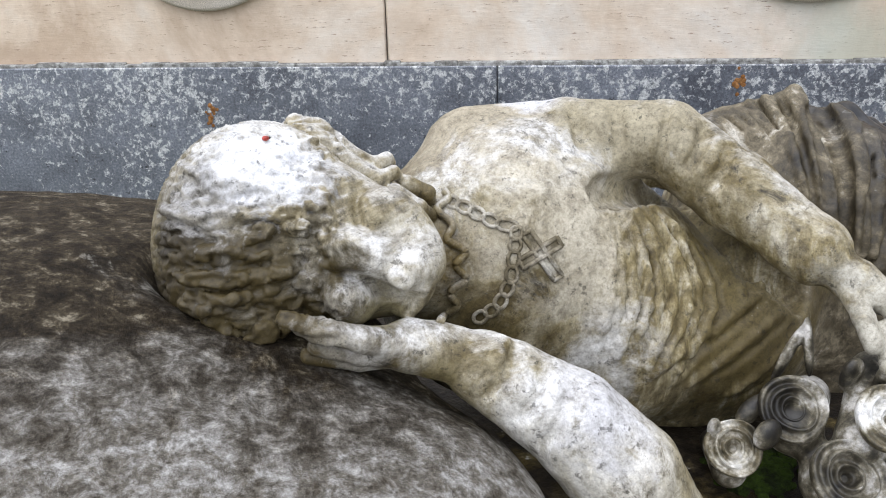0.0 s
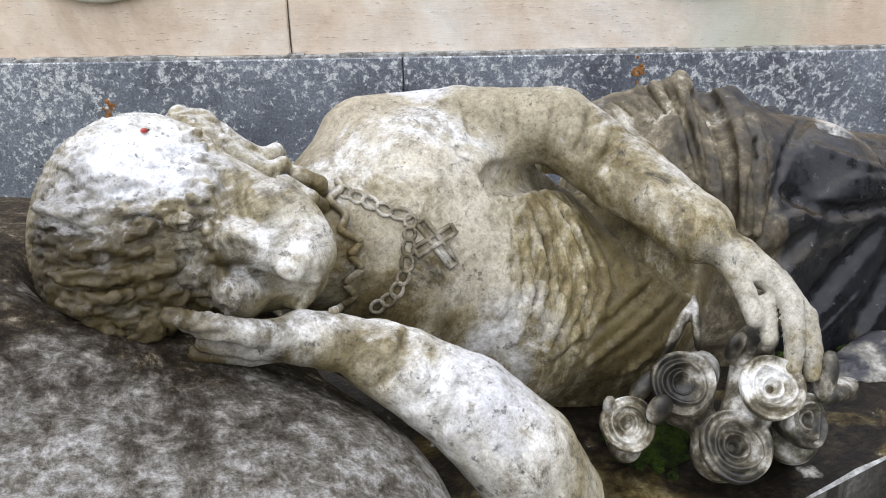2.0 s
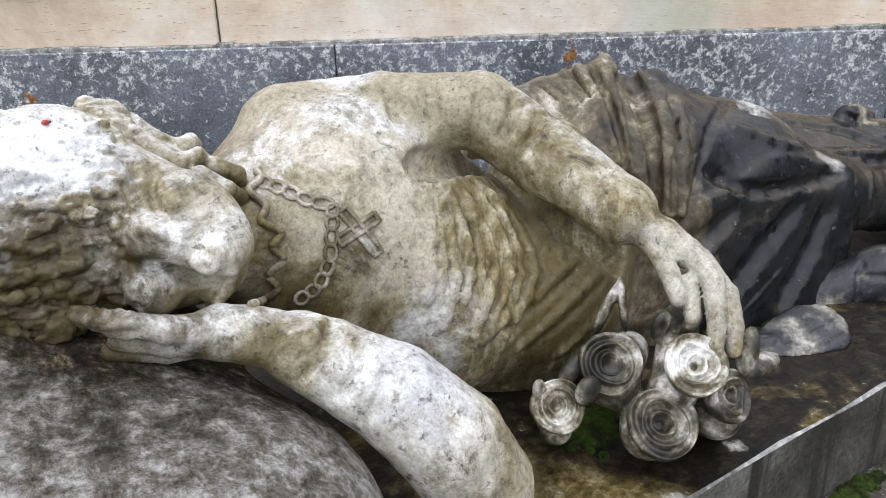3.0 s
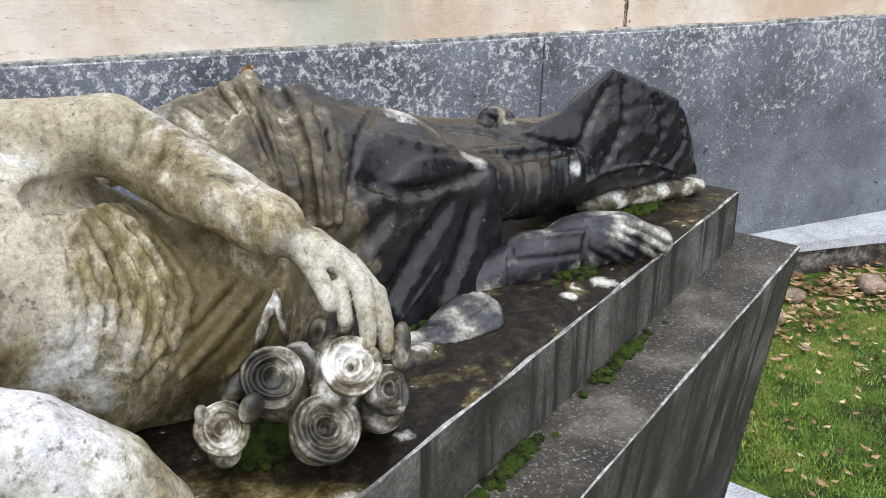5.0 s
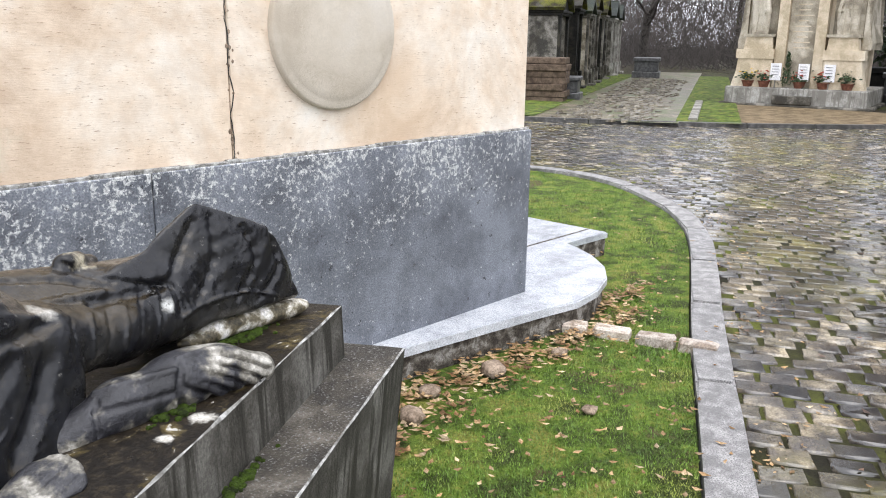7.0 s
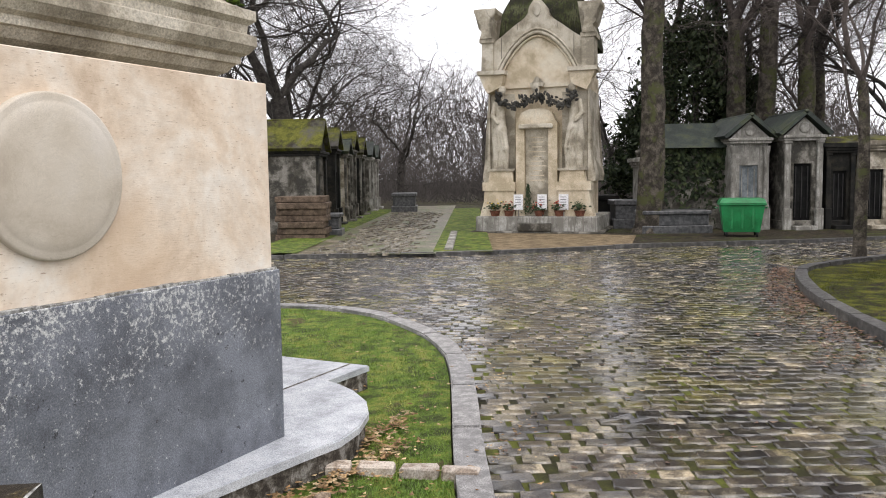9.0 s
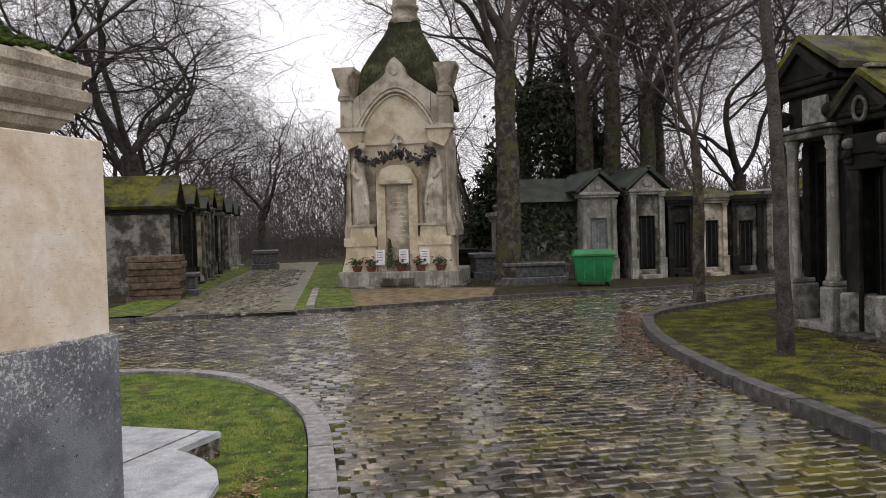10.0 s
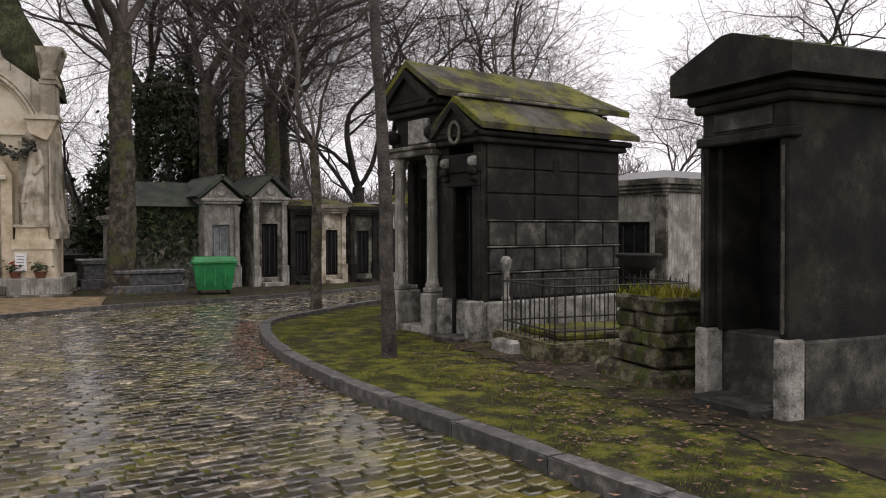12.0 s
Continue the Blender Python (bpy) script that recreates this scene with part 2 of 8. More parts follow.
def slab_stone():
    """Wet black-crusted stone with ochre lichen and thin white crusts."""
    m, n, l, b = node_mat("tomb_slab_stone", 0.25)
    b.inputs["Specular IOR Level"].default_value = 0.15
    c = coords(n)
    n1 = noise_node(n, l, c, 9.0, 10, 0.7, 0.5)
    n2 = noise_node(n, l, c, 38.0, 8, 0.75, 0.3)
    n3 = noise_node(n, l, c, 150.0, 5, 0.7)
    col = ramp(n, l, n2, [(0.1, (0.005, 0.004, 0.003)), (0.5, (0.014, 0.011, 0.008)), (0.9, (0.04, 0.031, 0.019))])
    ochre = ramp(n, l, n2, [(0.15, (0.03, 0.022, 0.008)), (0.5, (0.11, 0.082, 0.03)), (0.9, (0.26, 0.22, 0.12))])
    col = mixed(n, l, step(n, l, n1, 0.62, 0.95), col, ochre)
    for at, r in (((-1.44, 0.12, 0.0), 0.10), ((-1.36, 0.03, 0.0), 0.07), ((-1.30, -0.02, 0.0), 0.05)):
        col = mixed(n, l, ragged_patch(n, l, c, n1, at, r), col, ochre)
    crumbs = n.new("ShaderNodeMath")
    crumbs.operation = "MULTIPLY_ADD"
    crumbs.inputs[1].default_value = 0.5
    l.new(n1, crumbs.inputs[0])
    l.new(n2, crumbs.inputs[2])
    col = mixed(n, l, step(n, l, crumbs.outputs[0], 1.14, 1.22), col, (0.46, 0.45, 0.42))
    for at, r in (((-0.62, 0.03, 0.0), 0.022), ((-0.70, 0.05, 0.0), 0.014), ((-1.29, 0.0, 0.0), 0.022), ((-1.16, 0.03, 0.0), 0.012)):
        col = mixed(n, l, ragged_patch(n, l, c, n2, at, r), col, (0.5, 0.48, 0.43))
    col = mixed(n, l, 0.6, col, ramp(n, l, n3, [(0.15, (0.35, 0.33, 0.3)), (0.5, (1, 1, 1)), (0.9, (1.5, 1.5, 1.5))]), "MULTIPLY")
    l.new(col, b.inputs["Base Color"])
    l.new(step(n, l, n1, -0.3, 1.6), b.inputs["Roughness"])
    bump(n, l, b, n3, 0.35, 0.003)
    return m


M = {}
M["marble"] = marble("weathered_marble")
M["marble_grey"] = stone("grey_marble", [(0.2, (0.008, 0.008, 0.010)), (0.45, (0.028, 0.028, 0.033)), (0.6, (0.15, 0.14, 0.115)), (0.82, (0.5, 0.48, 0.43))], 9, rough=0.3, relief=0.4, relief_scale=160)
M["pillow"] = pillow_stone()
M["rose"] = stone("rose_stone", [(0.22, (0.03, 0.025, 0.014)), (0.42, (0.12, 0.10, 0.058)), (0.58, (0.40, 0.375, 0.31)), (0.78, (0.70, 0.69, 0.66))], 20,
                  rough=0.6, relief=0.15, relief_scale=180)
M["chain"] = stone("chain_stone", [(0.2, (0.12, 0.10, 0.06)), (0.5, (0.24, 0.21, 0.15)), (0.85, (0.5, 0.47, 0.40))], 30, rough=0.7, relief=0.4, relief_scale=200)
M["rose_dark"] = stone("rose_dark_stone", [(0.25, (0.012, 0.010, 0.007)), (0.46, (0.05, 0.043, 0.028)), (0.62, (0.17, 0.152, 0.11)), (0.84, (0.5, 0.48, 0.44))], 22,
                       rough=0.5, relief=0.15, relief_scale=180)
M["slab"] = slab_stone()
M["box_top"] = stone("tomb_ledge_stone", [(0.3, (0.03, 0.025, 0.018)), (0.55, (0.08, 0.068, 0.05)), (0.75, (0.18, 0.16, 0.13))], 6,
                     speck=(0.34, 0.34, 0.33), speck_scale=210, speck_at=(0.70, 0.95), rough=0.5, relief=1.0, relief_scale=170)
M["box_side"] = stone("tomb_side_stone", [(0.2, (0.028, 0.026, 0.021)), (0.5, (0.064, 0.06, 0.05)), (0.85, (0.15, 0.144, 0.126))], 4,
                      streak=(0.030, 0.028, 0.022), rough=0.75, relief=0.6, relief_scale=140)
M["edge"] = stone("worn_edge_stone", [(0.3, (0.17, 0.165, 0.15)), (0.7, (0.42, 0.42, 0.4))], 30, rough=0.8, relief=0.7)
M["base"] = stone("blue_grey_slab", [(0.2, (0.36, 0.375, 0.40)), (0.55, (0.48, 0.50, 0.53)), (0.85, (0.56, 0.575, 0.6))], 5, rough=0.22, relief=0.25, relief_scale=160,
                  stain=(0.27, 0.275, 0.29), stain_scale=3, stain_at=(0.7, 1.0))
M["base_side"] = stone("slab_side", [(0.3, (0.05, 0.042, 0.034)), (0.55, (0.13, 0.115, 0.095)), (0.75, (0.28, 0.265, 0.24))], 14, rough=0.85, relief=1.0)
M["lime_old"] = stone("old_limestone", [(0.3, (0.22, 0.19, 0.14)), (0.5, (0.42, 0.375, 0.29)), (0.7, (0.58, 0.53, 0.44))], 2.0,
                      stain=(0.16, 0.14, 0.11), stain_scale=0.9, stain_at=(0.55, 0.75), rough=0.9, relief=0.4)
M["lime_fp_old"] = stone("weathered_cream_limestone", [(0.28, (0.27, 0.24, 0.185)), (0.5, (0.44, 0.395, 0.31)), (0.72, (0.56, 0.515, 0.425))], 1.5, stain=(0.2, 0.17, 0.125), stain_scale=1.1, stain_at=(0.62, 0.95), rough=0.85, relief=0.4)
M["lime_fp"] = stone("cream_limestone", [(0.28, (0.45, 0.375, 0.26)), (0.5, (0.61, 0.52, 0.385)), (0.72, (0.68, 0.615, 0.49))], 1.2, stain=(0.3, 0.25, 0.18), stain_scale=0.8, stain_at=(0.7, 1.0), rough=0.85, relief=0.4)
M["disc"] = stone("medallion_stone", [(0.2, (0.43, 0.375, 0.30)), (0.55, (0.53, 0.475, 0.395)), (0.85, (0.58, 0.535, 0.47))], 2.0, rough=0.85, relief=0.06, relief_scale=420)
M["kerb"] = stone("kerb_granite", [(0.3, (0.19, 0.185, 0.18)), (0.55, (0.29, 0.28, 0.275)), (0.75, (0.38, 0.37, 0.36))], 12, speck=(0.12, 0.12, 0.12),
                  speck_scale=160, speck_at=(0.58, 0.66), rough=0.55, relief=0.5, relief_scale=150, vary=0.12)
M["kerb_dark"] = stone("kerb_dark_granite", [(0.2, (0.035, 0.034, 0.032)), (0.55, (0.075, 0.072, 0.068)), (0.9, (0.16, 0.155, 0.15))], 9, rough=0.5, relief=0.6, vary=0.15)
COB = [(0.1, (0.012, 0.010, 0.009)), (0.4, (0.038, 0.032, 0.027)), (0.6, (0.085, 0.072, 0.054)), (0.85, (0.26, 0.225, 0.165))]
M["cobble"] = stone("cobble_stone", COB, 3.0, stain=(0.095, 0.086, 0.015), stain_scale=0.5, stain_at=(0.46, 0.90), rough=0.10, gloss=1.0, relief=0.08, relief_scale=90, vary=0.7)
M["cobbles"] = stone("cobble_stones", COB, 3.0, stain=(0.095, 0.086, 0.015), stain_scale=0.5, stain_at=(0.46, 0.90), rough=0.10, gloss=1.0, relief=0.08, relief_scale=90, vary=0.7, island=True)
M["ground"] = stone("wet_earth", [(0.2, (0.012, 0.010, 0.007)), (0.5, (0.032, 0.025, 0.016)), (0.75, (0.055, 0.043, 0.026)), (0.95, (0.10, 0.08, 0.05))], 5.0, stain=(0.05, 0.06, 0.012), stain_scale=0.9, stain_at=(0.55, 0.8), rough=0.8, relief=1.5, relief_scale=45)
M["sand"] = stone("sandy_earth", [(0.3, (0.13, 0.095, 0.055)), (0.7, (0.25, 0.19, 0.115))], 4, rough=0.85, relief=1.0, relief_scale=70)
M["lawn"] = stone("mossy_soil", [(0.3, (0.045, 0.06, 0.014)), (0.48, (0.08, 0.125, 0.018)), (0.6, (0.115, 0.17, 0.024)), (0.75, (0.18, 0.19, 0.04))], 5.0,
                  stain=(0.085, 0.07, 0.03), stain_scale=2.6, stain_at=(0.68, 0.82), rough=0.8, relief=1.5, relief_scale=70)
M["dark2"] = stone("sooty_block", [(0.3, (0.022, 0.022, 0.02)), (0.6, (0.05, 0.049, 0.044)), (0.9, (0.10, 0.097, 0.085))], 4, rough=0.7, relief=0.6, relief_scale=70, vary=0.3)
M["dark"] = stone("soot_stone", [(0.2, (0.006, 0.006, 0.0055)), (0.5, (0.012, 0.0115, 0.010)), (0.8, (0.026, 0.024, 0.019)), (1.0, (0.06, 0.055, 0.04))], 2.5,
                  stain=(0.034, 0.031, 0.02), stain_scale=1.3, stain_at=(0.6, 0.95), rough=0.75, relief=0.6, relief_scale=70)
M["greyst"] = stone("grey_stone", [(0.3, (0.05, 0.047, 0.04)), (0.5, (0.115, 0.108, 0.09)), (0.7, (0.24, 0.225, 0.195))], 2.5, stain=(0.045, 0.04, 0.03), stain_scale=1.1, stain_at=(0.5, 0.85), rough=0.85, relief=0.6, relief_scale=60)
M["pale_post"] = stone("pale_post_stone", [(0.2, (0.13, 0.125, 0.11)), (0.5, (0.24, 0.232, 0.21)), (0.8, (0.36, 0.35, 0.32))], 5.0, stain=(0.06, 0.058, 0.045), stain_scale=3, stain_at=(0.6, 0.9), rough=0.85, relief=0.5, relief_scale=60)
M["pale"] = stone("pale_stone", [(0.2, (0.16, 0.152, 0.135)), (0.5, (0.29, 0.28, 0.25)), (0.8, (0.42, 0.41, 0.375))], 3.0, streak=(0.2, 0.19, 0.165), rough=0.85, relief=0.5, relief_scale=60)
M["mossroof"] = stone("mossy_roof", [(0.3, (0.030, 0.026, 0.020)), (0.44, (0.05, 0.046, 0.016)), (0.58, (0.085, 0.09, 0.014)), (0.75, (0.125, 0.122, 0.022))], 1.6,
                      stain=(0.085, 0.08, 0.072), stain_scale=1.0, stain_at=(0.55, 0.85), rough=0.8, relief=1.5, relief_scale=30)
M["darkroof"] = stone("dark_green_roof", [(0.3, (0.014, 0.02, 0.016)), (0.55, (0.028, 0.04, 0.03)), (0.75, (0.05, 0.06, 0.03))], 2.0, rough=0.6, relief=0.5)
M["spire"] = stone("lichened_spire", [(0.3, (0.025, 0.026, 0.014)), (0.55, (0.05, 0.056, 0.022)), (0.75, (0.085, 0.09, 0.045))], 1.5, streak=(0.03, 0.028, 0.02), rough=0.85, relief=1.0, relief_scale=25)
M["bark"] = stone("bark", [(0.3, (0.035, 0.03, 0.024)), (0.55, (0.07, 0.06, 0.048)), (0.75, (0.12, 0.104, 0.084))], 5, stain=(0.07, 0.075, 0.03), stain_scale=1.5, stain_at=(0.55, 0.75), rough=0.9, relief=1.2, relief_scale=40)
M["bark_dark"] = stone("wet_bark", [(0.2, (0.03, 0.027, 0.024)), (0.8, (0.085, 0.075, 0.066))], 5, rough=0.85, relief=1.0, relief_scale=40)
M["twig"] = stone("twigs", [(0.2, (0.05, 0.041, 0.036)), (0.8, (0.12, 0.10, 0.09))], 2, rough=0.9, relief=0.2)
M["thicket"] = stone("far_twigs", [(0.2, (0.06, 0.054, 0.05)), (0.8, (0.14, 0.125, 0.115))], 0.3, rough=0.9, relief=0.1)
M["yew"] = stone("evergreen", [(0.3, (0.014, 0.022, 0.011)), (0.6, (0.035, 0.05, 0.022)), (0.8, (0.07, 0.085, 0.036))], 5, rough=0.7, relief=0.2, vary=0.3, island=True)
M["grass"] = stone("grass_blades", [(0.15, (0.07, 0.14, 0.016)), (0.5, (0.13, 0.23, 0.024)), (0.85, (0.28, 0.30, 0.07))], 2.2, rough=0.6, relief=0.1, vary=0.35, island=True)
M["grass_verge"] = stone("verge_grass", [(0.15, (0.042, 0.054, 0.007)), (0.5, (0.125, 0.135, 0.012)), (0.85, (0.20, 0.175, 0.028))], 1.2, rough=0.7, relief=0.1, vary=0.35, island=True)
M["lawn_verge"] = stone("verge_moss", [(0.25, (0.018, 0.015, 0.008)), (0.45, (0.034, 0.038, 0.008)), (0.6, (0.08, 0.09, 0.012)), (0.8, (0.135, 0.13, 0.018))], 3.5, stain=(0.04, 0.03, 0.017), stain_scale=4.5, stain_at=(0.55, 0.9), rough=0.85, relief=1.5, relief_scale=60)
M["moss"] = stone("moss", [(0.3, (0.025, 0.04, 0.006)), (0.6, (0.07, 0.12, 0.012))], 40, rough=0.9, relief=1.5, relief_scale=200)
M["leaf"] = stone("dead_leaves", [(0.2, (0.13, 0.07, 0.03)), (0.5, (0.28, 0.18, 0.09)), (0.85, (0.5, 0.4, 0.26))], 8, rough=0.7, relief=0.3, vary=0.45, island=True)
M["leaf_dark"] = stone("wet_dead_leaves", [(0.2, (0.05, 0.024, 0.014)), (0.5, (0.11, 0.055, 0.03)), (0.85, (0.2, 0.12, 0.07))], 8, rough=0.5, relief=0.3, vary=0.45, island=True)
M["brick"] = stone("pale_brick", [(0.3, (0.3, 0.24, 0.19)), (0.6, (0.52, 0.46, 0.40))], 12, rough=0.8, relief=0.8, vary=0.15)
M["mossy_block"] = stone("mossy_block_stone", [(0.25, (0.022, 0.019, 0.013)), (0.5, (0.065, 0.056, 0.036)), (0.75, (0.16, 0.145, 0.10))], 6, stain=(0.05, 0.06, 0.012), stain_scale=4, stain_at=(0.52, 0.72), rough=0.85, relief=1.2, relief_scale=50, vary=0.3)
M["iron"] = stone("black_iron", [(0.3, (0.008, 0.008, 0.008)), (0.7, (0.022, 0.02, 0.018))], 20, rough=0.5, relief=0.3)
M["bin"] = stone("green_plastic", [(0.3, (0.006, 0.16, 0.045)), (0.7, (0.01, 0.23, 0.07))], 3, rough=0.4, relief=0.05)
M["rubber"] = stone("black_rubber", [(0.3, (0.012, 0.012, 0.012)), (0.7, (0.025, 0.025, 0.025))], 10, rough=0.7, relief=0.1)
# near-black for metal doors; also carries the shade inside open doorways
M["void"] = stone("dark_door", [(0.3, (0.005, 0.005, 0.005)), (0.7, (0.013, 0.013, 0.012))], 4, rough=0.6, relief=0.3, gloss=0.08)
M["bluedoor"] = stone("grey_blue_door", [(0.3, (0.10, 0.12, 0.13)), (0.7, (0.2, 0.225, 0.235))], 6, rough=0.5, relief=0.3)
M["terracotta"] = stone("terracotta", [(0.3, (0.11, 0.045, 0.028)), (0.7, (0.20, 0.085, 0.055))], 12, rough=0.75, relief=0.2)
M["flower_y"] = stone("yellow_flowers", [(0.3, (0.45, 0.25, 0.02)), (0.7, (0.7, 0.5, 0.05))], 12, rough=0.6, relief=0.1)
M["flower_r"] = stone("red_flowers", [(0.3, (0.3, 0.03, 0.02)), (0.7, (0.5, 0.08, 0.04))], 12, rough=0.6, relief=0.1)
M["plant"] = stone("pot_plant_leaves", [(0.3, (0.015, 0.035, 0.012)), (0.7, (0.05, 0.085, 0.03))], 12, rough=0.6, relief=0.1)
M["paper"] = stone("white_card", [(0.3, (0.7, 0.7, 0.72)), (0.7, (0.8, 0.8, 0.8))], 6, rough=0.6, relief=0.05)
M["slate"] = stone("grey_granite_grave", [(0.3, (0.045, 0.047, 0.048)), (0.7, (0.11, 0.11, 0.112))], 10, rough=0.35, relief=0.3)
M["pebble"] = stone("pebble_stone", [(0.2, (0.14, 0.10, 0.07)), (0.8, (0.36, 0.28, 0.21))], 14, rough=0.85, relief=0.7)
M["ladybird"] = stone("red_shell", [(0.3, (0.3, 0.02, 0.01)), (0.7, (0.42, 0.05, 0.03))], 300, rough=0.35, relief=0.1)
M["rust"] = stone("rust_lichen", [(0.3, (0.20, 0.085, 0.025)), (0.7, (0.32, 0.16, 0.06))], 60, rough=0.8, relief=0.4)
M["stonepile"] = stone("brown_stone", [(0.2, (0.06, 0.042, 0.03)), (0.8, (0.17, 0.125, 0.09))], 6, rough=0.85, relief=0.7)


def dado_stone():
    """Dark speckled granite with colonies of white lichen, thickest along the top and in the middle."""
    m, n, l, b = node_mat("lichened_granite", 0.32)
    c = coords(n, True)
    col = ramp(n, l, noise_node(n, l, c, 130, 4, 0.75), [(0.15, (0.07, 0.077, 0.09)), (0.5, (0.118, 0.128, 0.148)), (0.85, (0.185, 0.198, 0.22))])
    col = mixed(n, l, 0.75, col, ramp(n, l, noise_node(n, l, c, 2.2, 9, 0.75), [(0.2, (0.45, 0.45, 0.47)), (0.8, (1.7, 1.7, 1.7))]), "MULTIPLY")
    col = mixed(n, l, step(n, l, noise_node(n, l, c, 26, 5, 0.7), 0.86, 0.95), col, (0.02, 0.022, 0.026))
    sp = n.new("ShaderNodeSeparateXYZ")
    l.new(c, sp.inputs[0])
    up = step(n, l, sp.outputs["Z"], 0.45, 1.15)
    away = step(n, l, sp.outputs["X"], 7.0, 3.2)
    k = n.new("ShaderNodeMath")
    k.operation = "MULTIPLY"
    l.new(up, k.inputs[0])
    l.new(away, k.inputs[1])
    spots = n.new("ShaderNodeMath")
    spots.operation = "MULTIPLY_ADD"
    spots.inputs[1].default_value = 0.30
    l.new(k.outputs[0], spots.inputs[0])
    l.new(noise_node(n, l, c, 44, 6, 0.78, 0.3), spots.inputs[2])
    big = n.new("ShaderNodeMath")
    big.operation = "MULTIPLY_ADD"
    big.inputs[1].default_value = 0.3
    l.new(noise_node(n, l, c, 3.0, 6, 0.65), big.inputs[0])
    l.new(spots.outputs[0], big.inputs[2])
    col = mixed(n, l, step(n, l, big.outputs[0], 0.95, 1.10), col, ramp(n, l, noise_node(n, l, c, 120, 3, 0.6), [(0.2, (0.3, 0.31, 0.31)), (0.7, (0.62, 0.63, 0.62))]))
    l.new(col, b.inputs["Base Color"])
    bump(n, l, b, noise_node(n, l, c, 200, 3, 0.6), 0.25, 0.003)
    return m


def cream_wall():
    """Cream limestone with faint bedding pits, blotches and a green wash below one medallion."""
    m, n, l, b = node_mat("cream_wall_stone", 0.85)
    c = coords(n, True)
    col = ramp(n, l, noise_node(n, l, c, 1.7, 9, 0.68, 0.4), [(0.15, (0.52, 0.40, 0.29)), (0.4, (0.64, 0.525, 0.405)), (0.65, (0.70, 0.62, 0.52)), (0.9, (0.72, 0.68, 0.61))])
    col = mixed(n, l, 0.35, col, ramp(n, l, noise_node(n, l, c, 9, 8, 0.7), [(0.2, (0.75, 0.7, 0.66)), (0.8, (1.2, 1.2, 1.2))]), "MULTIPLY")
    pits = noise_node(n, l, c, 1.0, 4, 0.7, 0.0, (26, 26, 170))
    col = mixed(n, l, step(n, l, pits, 0.80, 0.95), col, (0.33, 0.24, 0.17))
    for at, r, tint in (((1.12, 2.83, 1.18), 0.26, (0.42, 0.47, 0.38)), ((3.05, 2.83, 1.33), 0.3, (0.56, 0.42, 0.29))):
        d = n.new("ShaderNodeVectorMath")
        d.operation = "DISTANCE"
        d.inputs[1].default_value = at
        l.new(c, d.inputs[0])
        e = n.new("ShaderNodeMath")
        e.operation = "MULTIPLY_ADD"
        e.inputs[1].default_value = 0.25
        l.new(noise_node(n, l, c, 5, 6, 0.7), e.inputs[0])
        l.new(d.outputs["Value"], e.inputs[2])
        col = mixed(n, l, step(n, l, e.outputs[0], r + 0.16, r - 0.08), col, mixed(n, l, 0.55, col, tint))
    l.new(col, b.inputs["Base Color"])
    bump(n, l, b, pits, 0.2, 0.003)
    return m


M["dado"], M["lime"] = dado_stone(), cream_wall()


# ---- mesh helpers ----
def mesh_of(bm, mats, smooth=False):
    me = bpy.data.meshes.new("mesh")
    bm.normal_update()
    bm.to_mesh(me)
    bm.free()
    for m in mats if isinstance(mats, (list, tuple)) else [mats]:
        me.materials.append(m)
    if smooth:
        me.polygons.foreach_set("use_smooth", [True] * len(me.polygons))
    return me


def raw_mesh(verts, faces, mats, smooth=False):
    me = bpy.data.meshes.new("mesh")
    me.from_pydata(verts, [], faces)
    for m in mats if isinstance(mats, (list, tuple)) else [mats]:
        me.materials.append(m)
    if smooth:
        me.polygons.foreach_set("use_smooth", [True] * len(me.polygons))
    me.update()
    return me


def part(name, bm, material, parent, label="", smooth=False):
    """One mesh object under a thing or under a part."""
    ob = new(name, bm if isinstance(bm, bpy.types.Mesh) else mesh_of(bm, material, smooth))
    ob.parent = parent
    if label:
        ob["label"] = label
    return ob


def thing(name, label, category, m=None, group="", kind=""):
    ob = new(name)
    ob.empty_display_size = 0.1
    if m is not None:
        ob.matrix_world = m
    return tagged(ob, label, category, group, kind)


def block(x0, y0, z0, x1, y1, z1, bev=0.0, bm=None, seg=1, rough=0.0):
    """A stone block with bevelled, slightly uneven edges."""
    own = bmesh.new()
    vs = [own.verts.new(p) for p in ((x0, y0, z0), (x1, y0, z0), (x1, y1, z0), (x0, y1, z0), (x0, y0, z1), (x1, y0, z1), (x1, y1, z1), (x0, y1, z1))]
    for f in ((3, 2, 1, 0), (4, 5, 6, 7), (0, 1, 5, 4), (1, 2, 6, 5), (2, 3, 7, 6), (3, 0, 4, 7)):
        own.faces.new([vs[i] for i in f])
    if bev:
        bmesh.ops.bevel(own, geom=own.edges[:], offset=bev, segments=seg, affect="EDGES")
    if rough:
        for v in own.verts:
            v.co += Vector((random.uniform(-1, 1), random.uniform(-1, 1), random.uniform(-1, 1))) * rough
    if bm is None:
        return own
    merge(bm, own)
    return bm


def merge(bm, other):
    me = bpy.data.meshes.new("tmp")
    other.to_mesh(me)
    other.free()
    bm.from_mesh(me)
    bpy.data.meshes.remove(me)


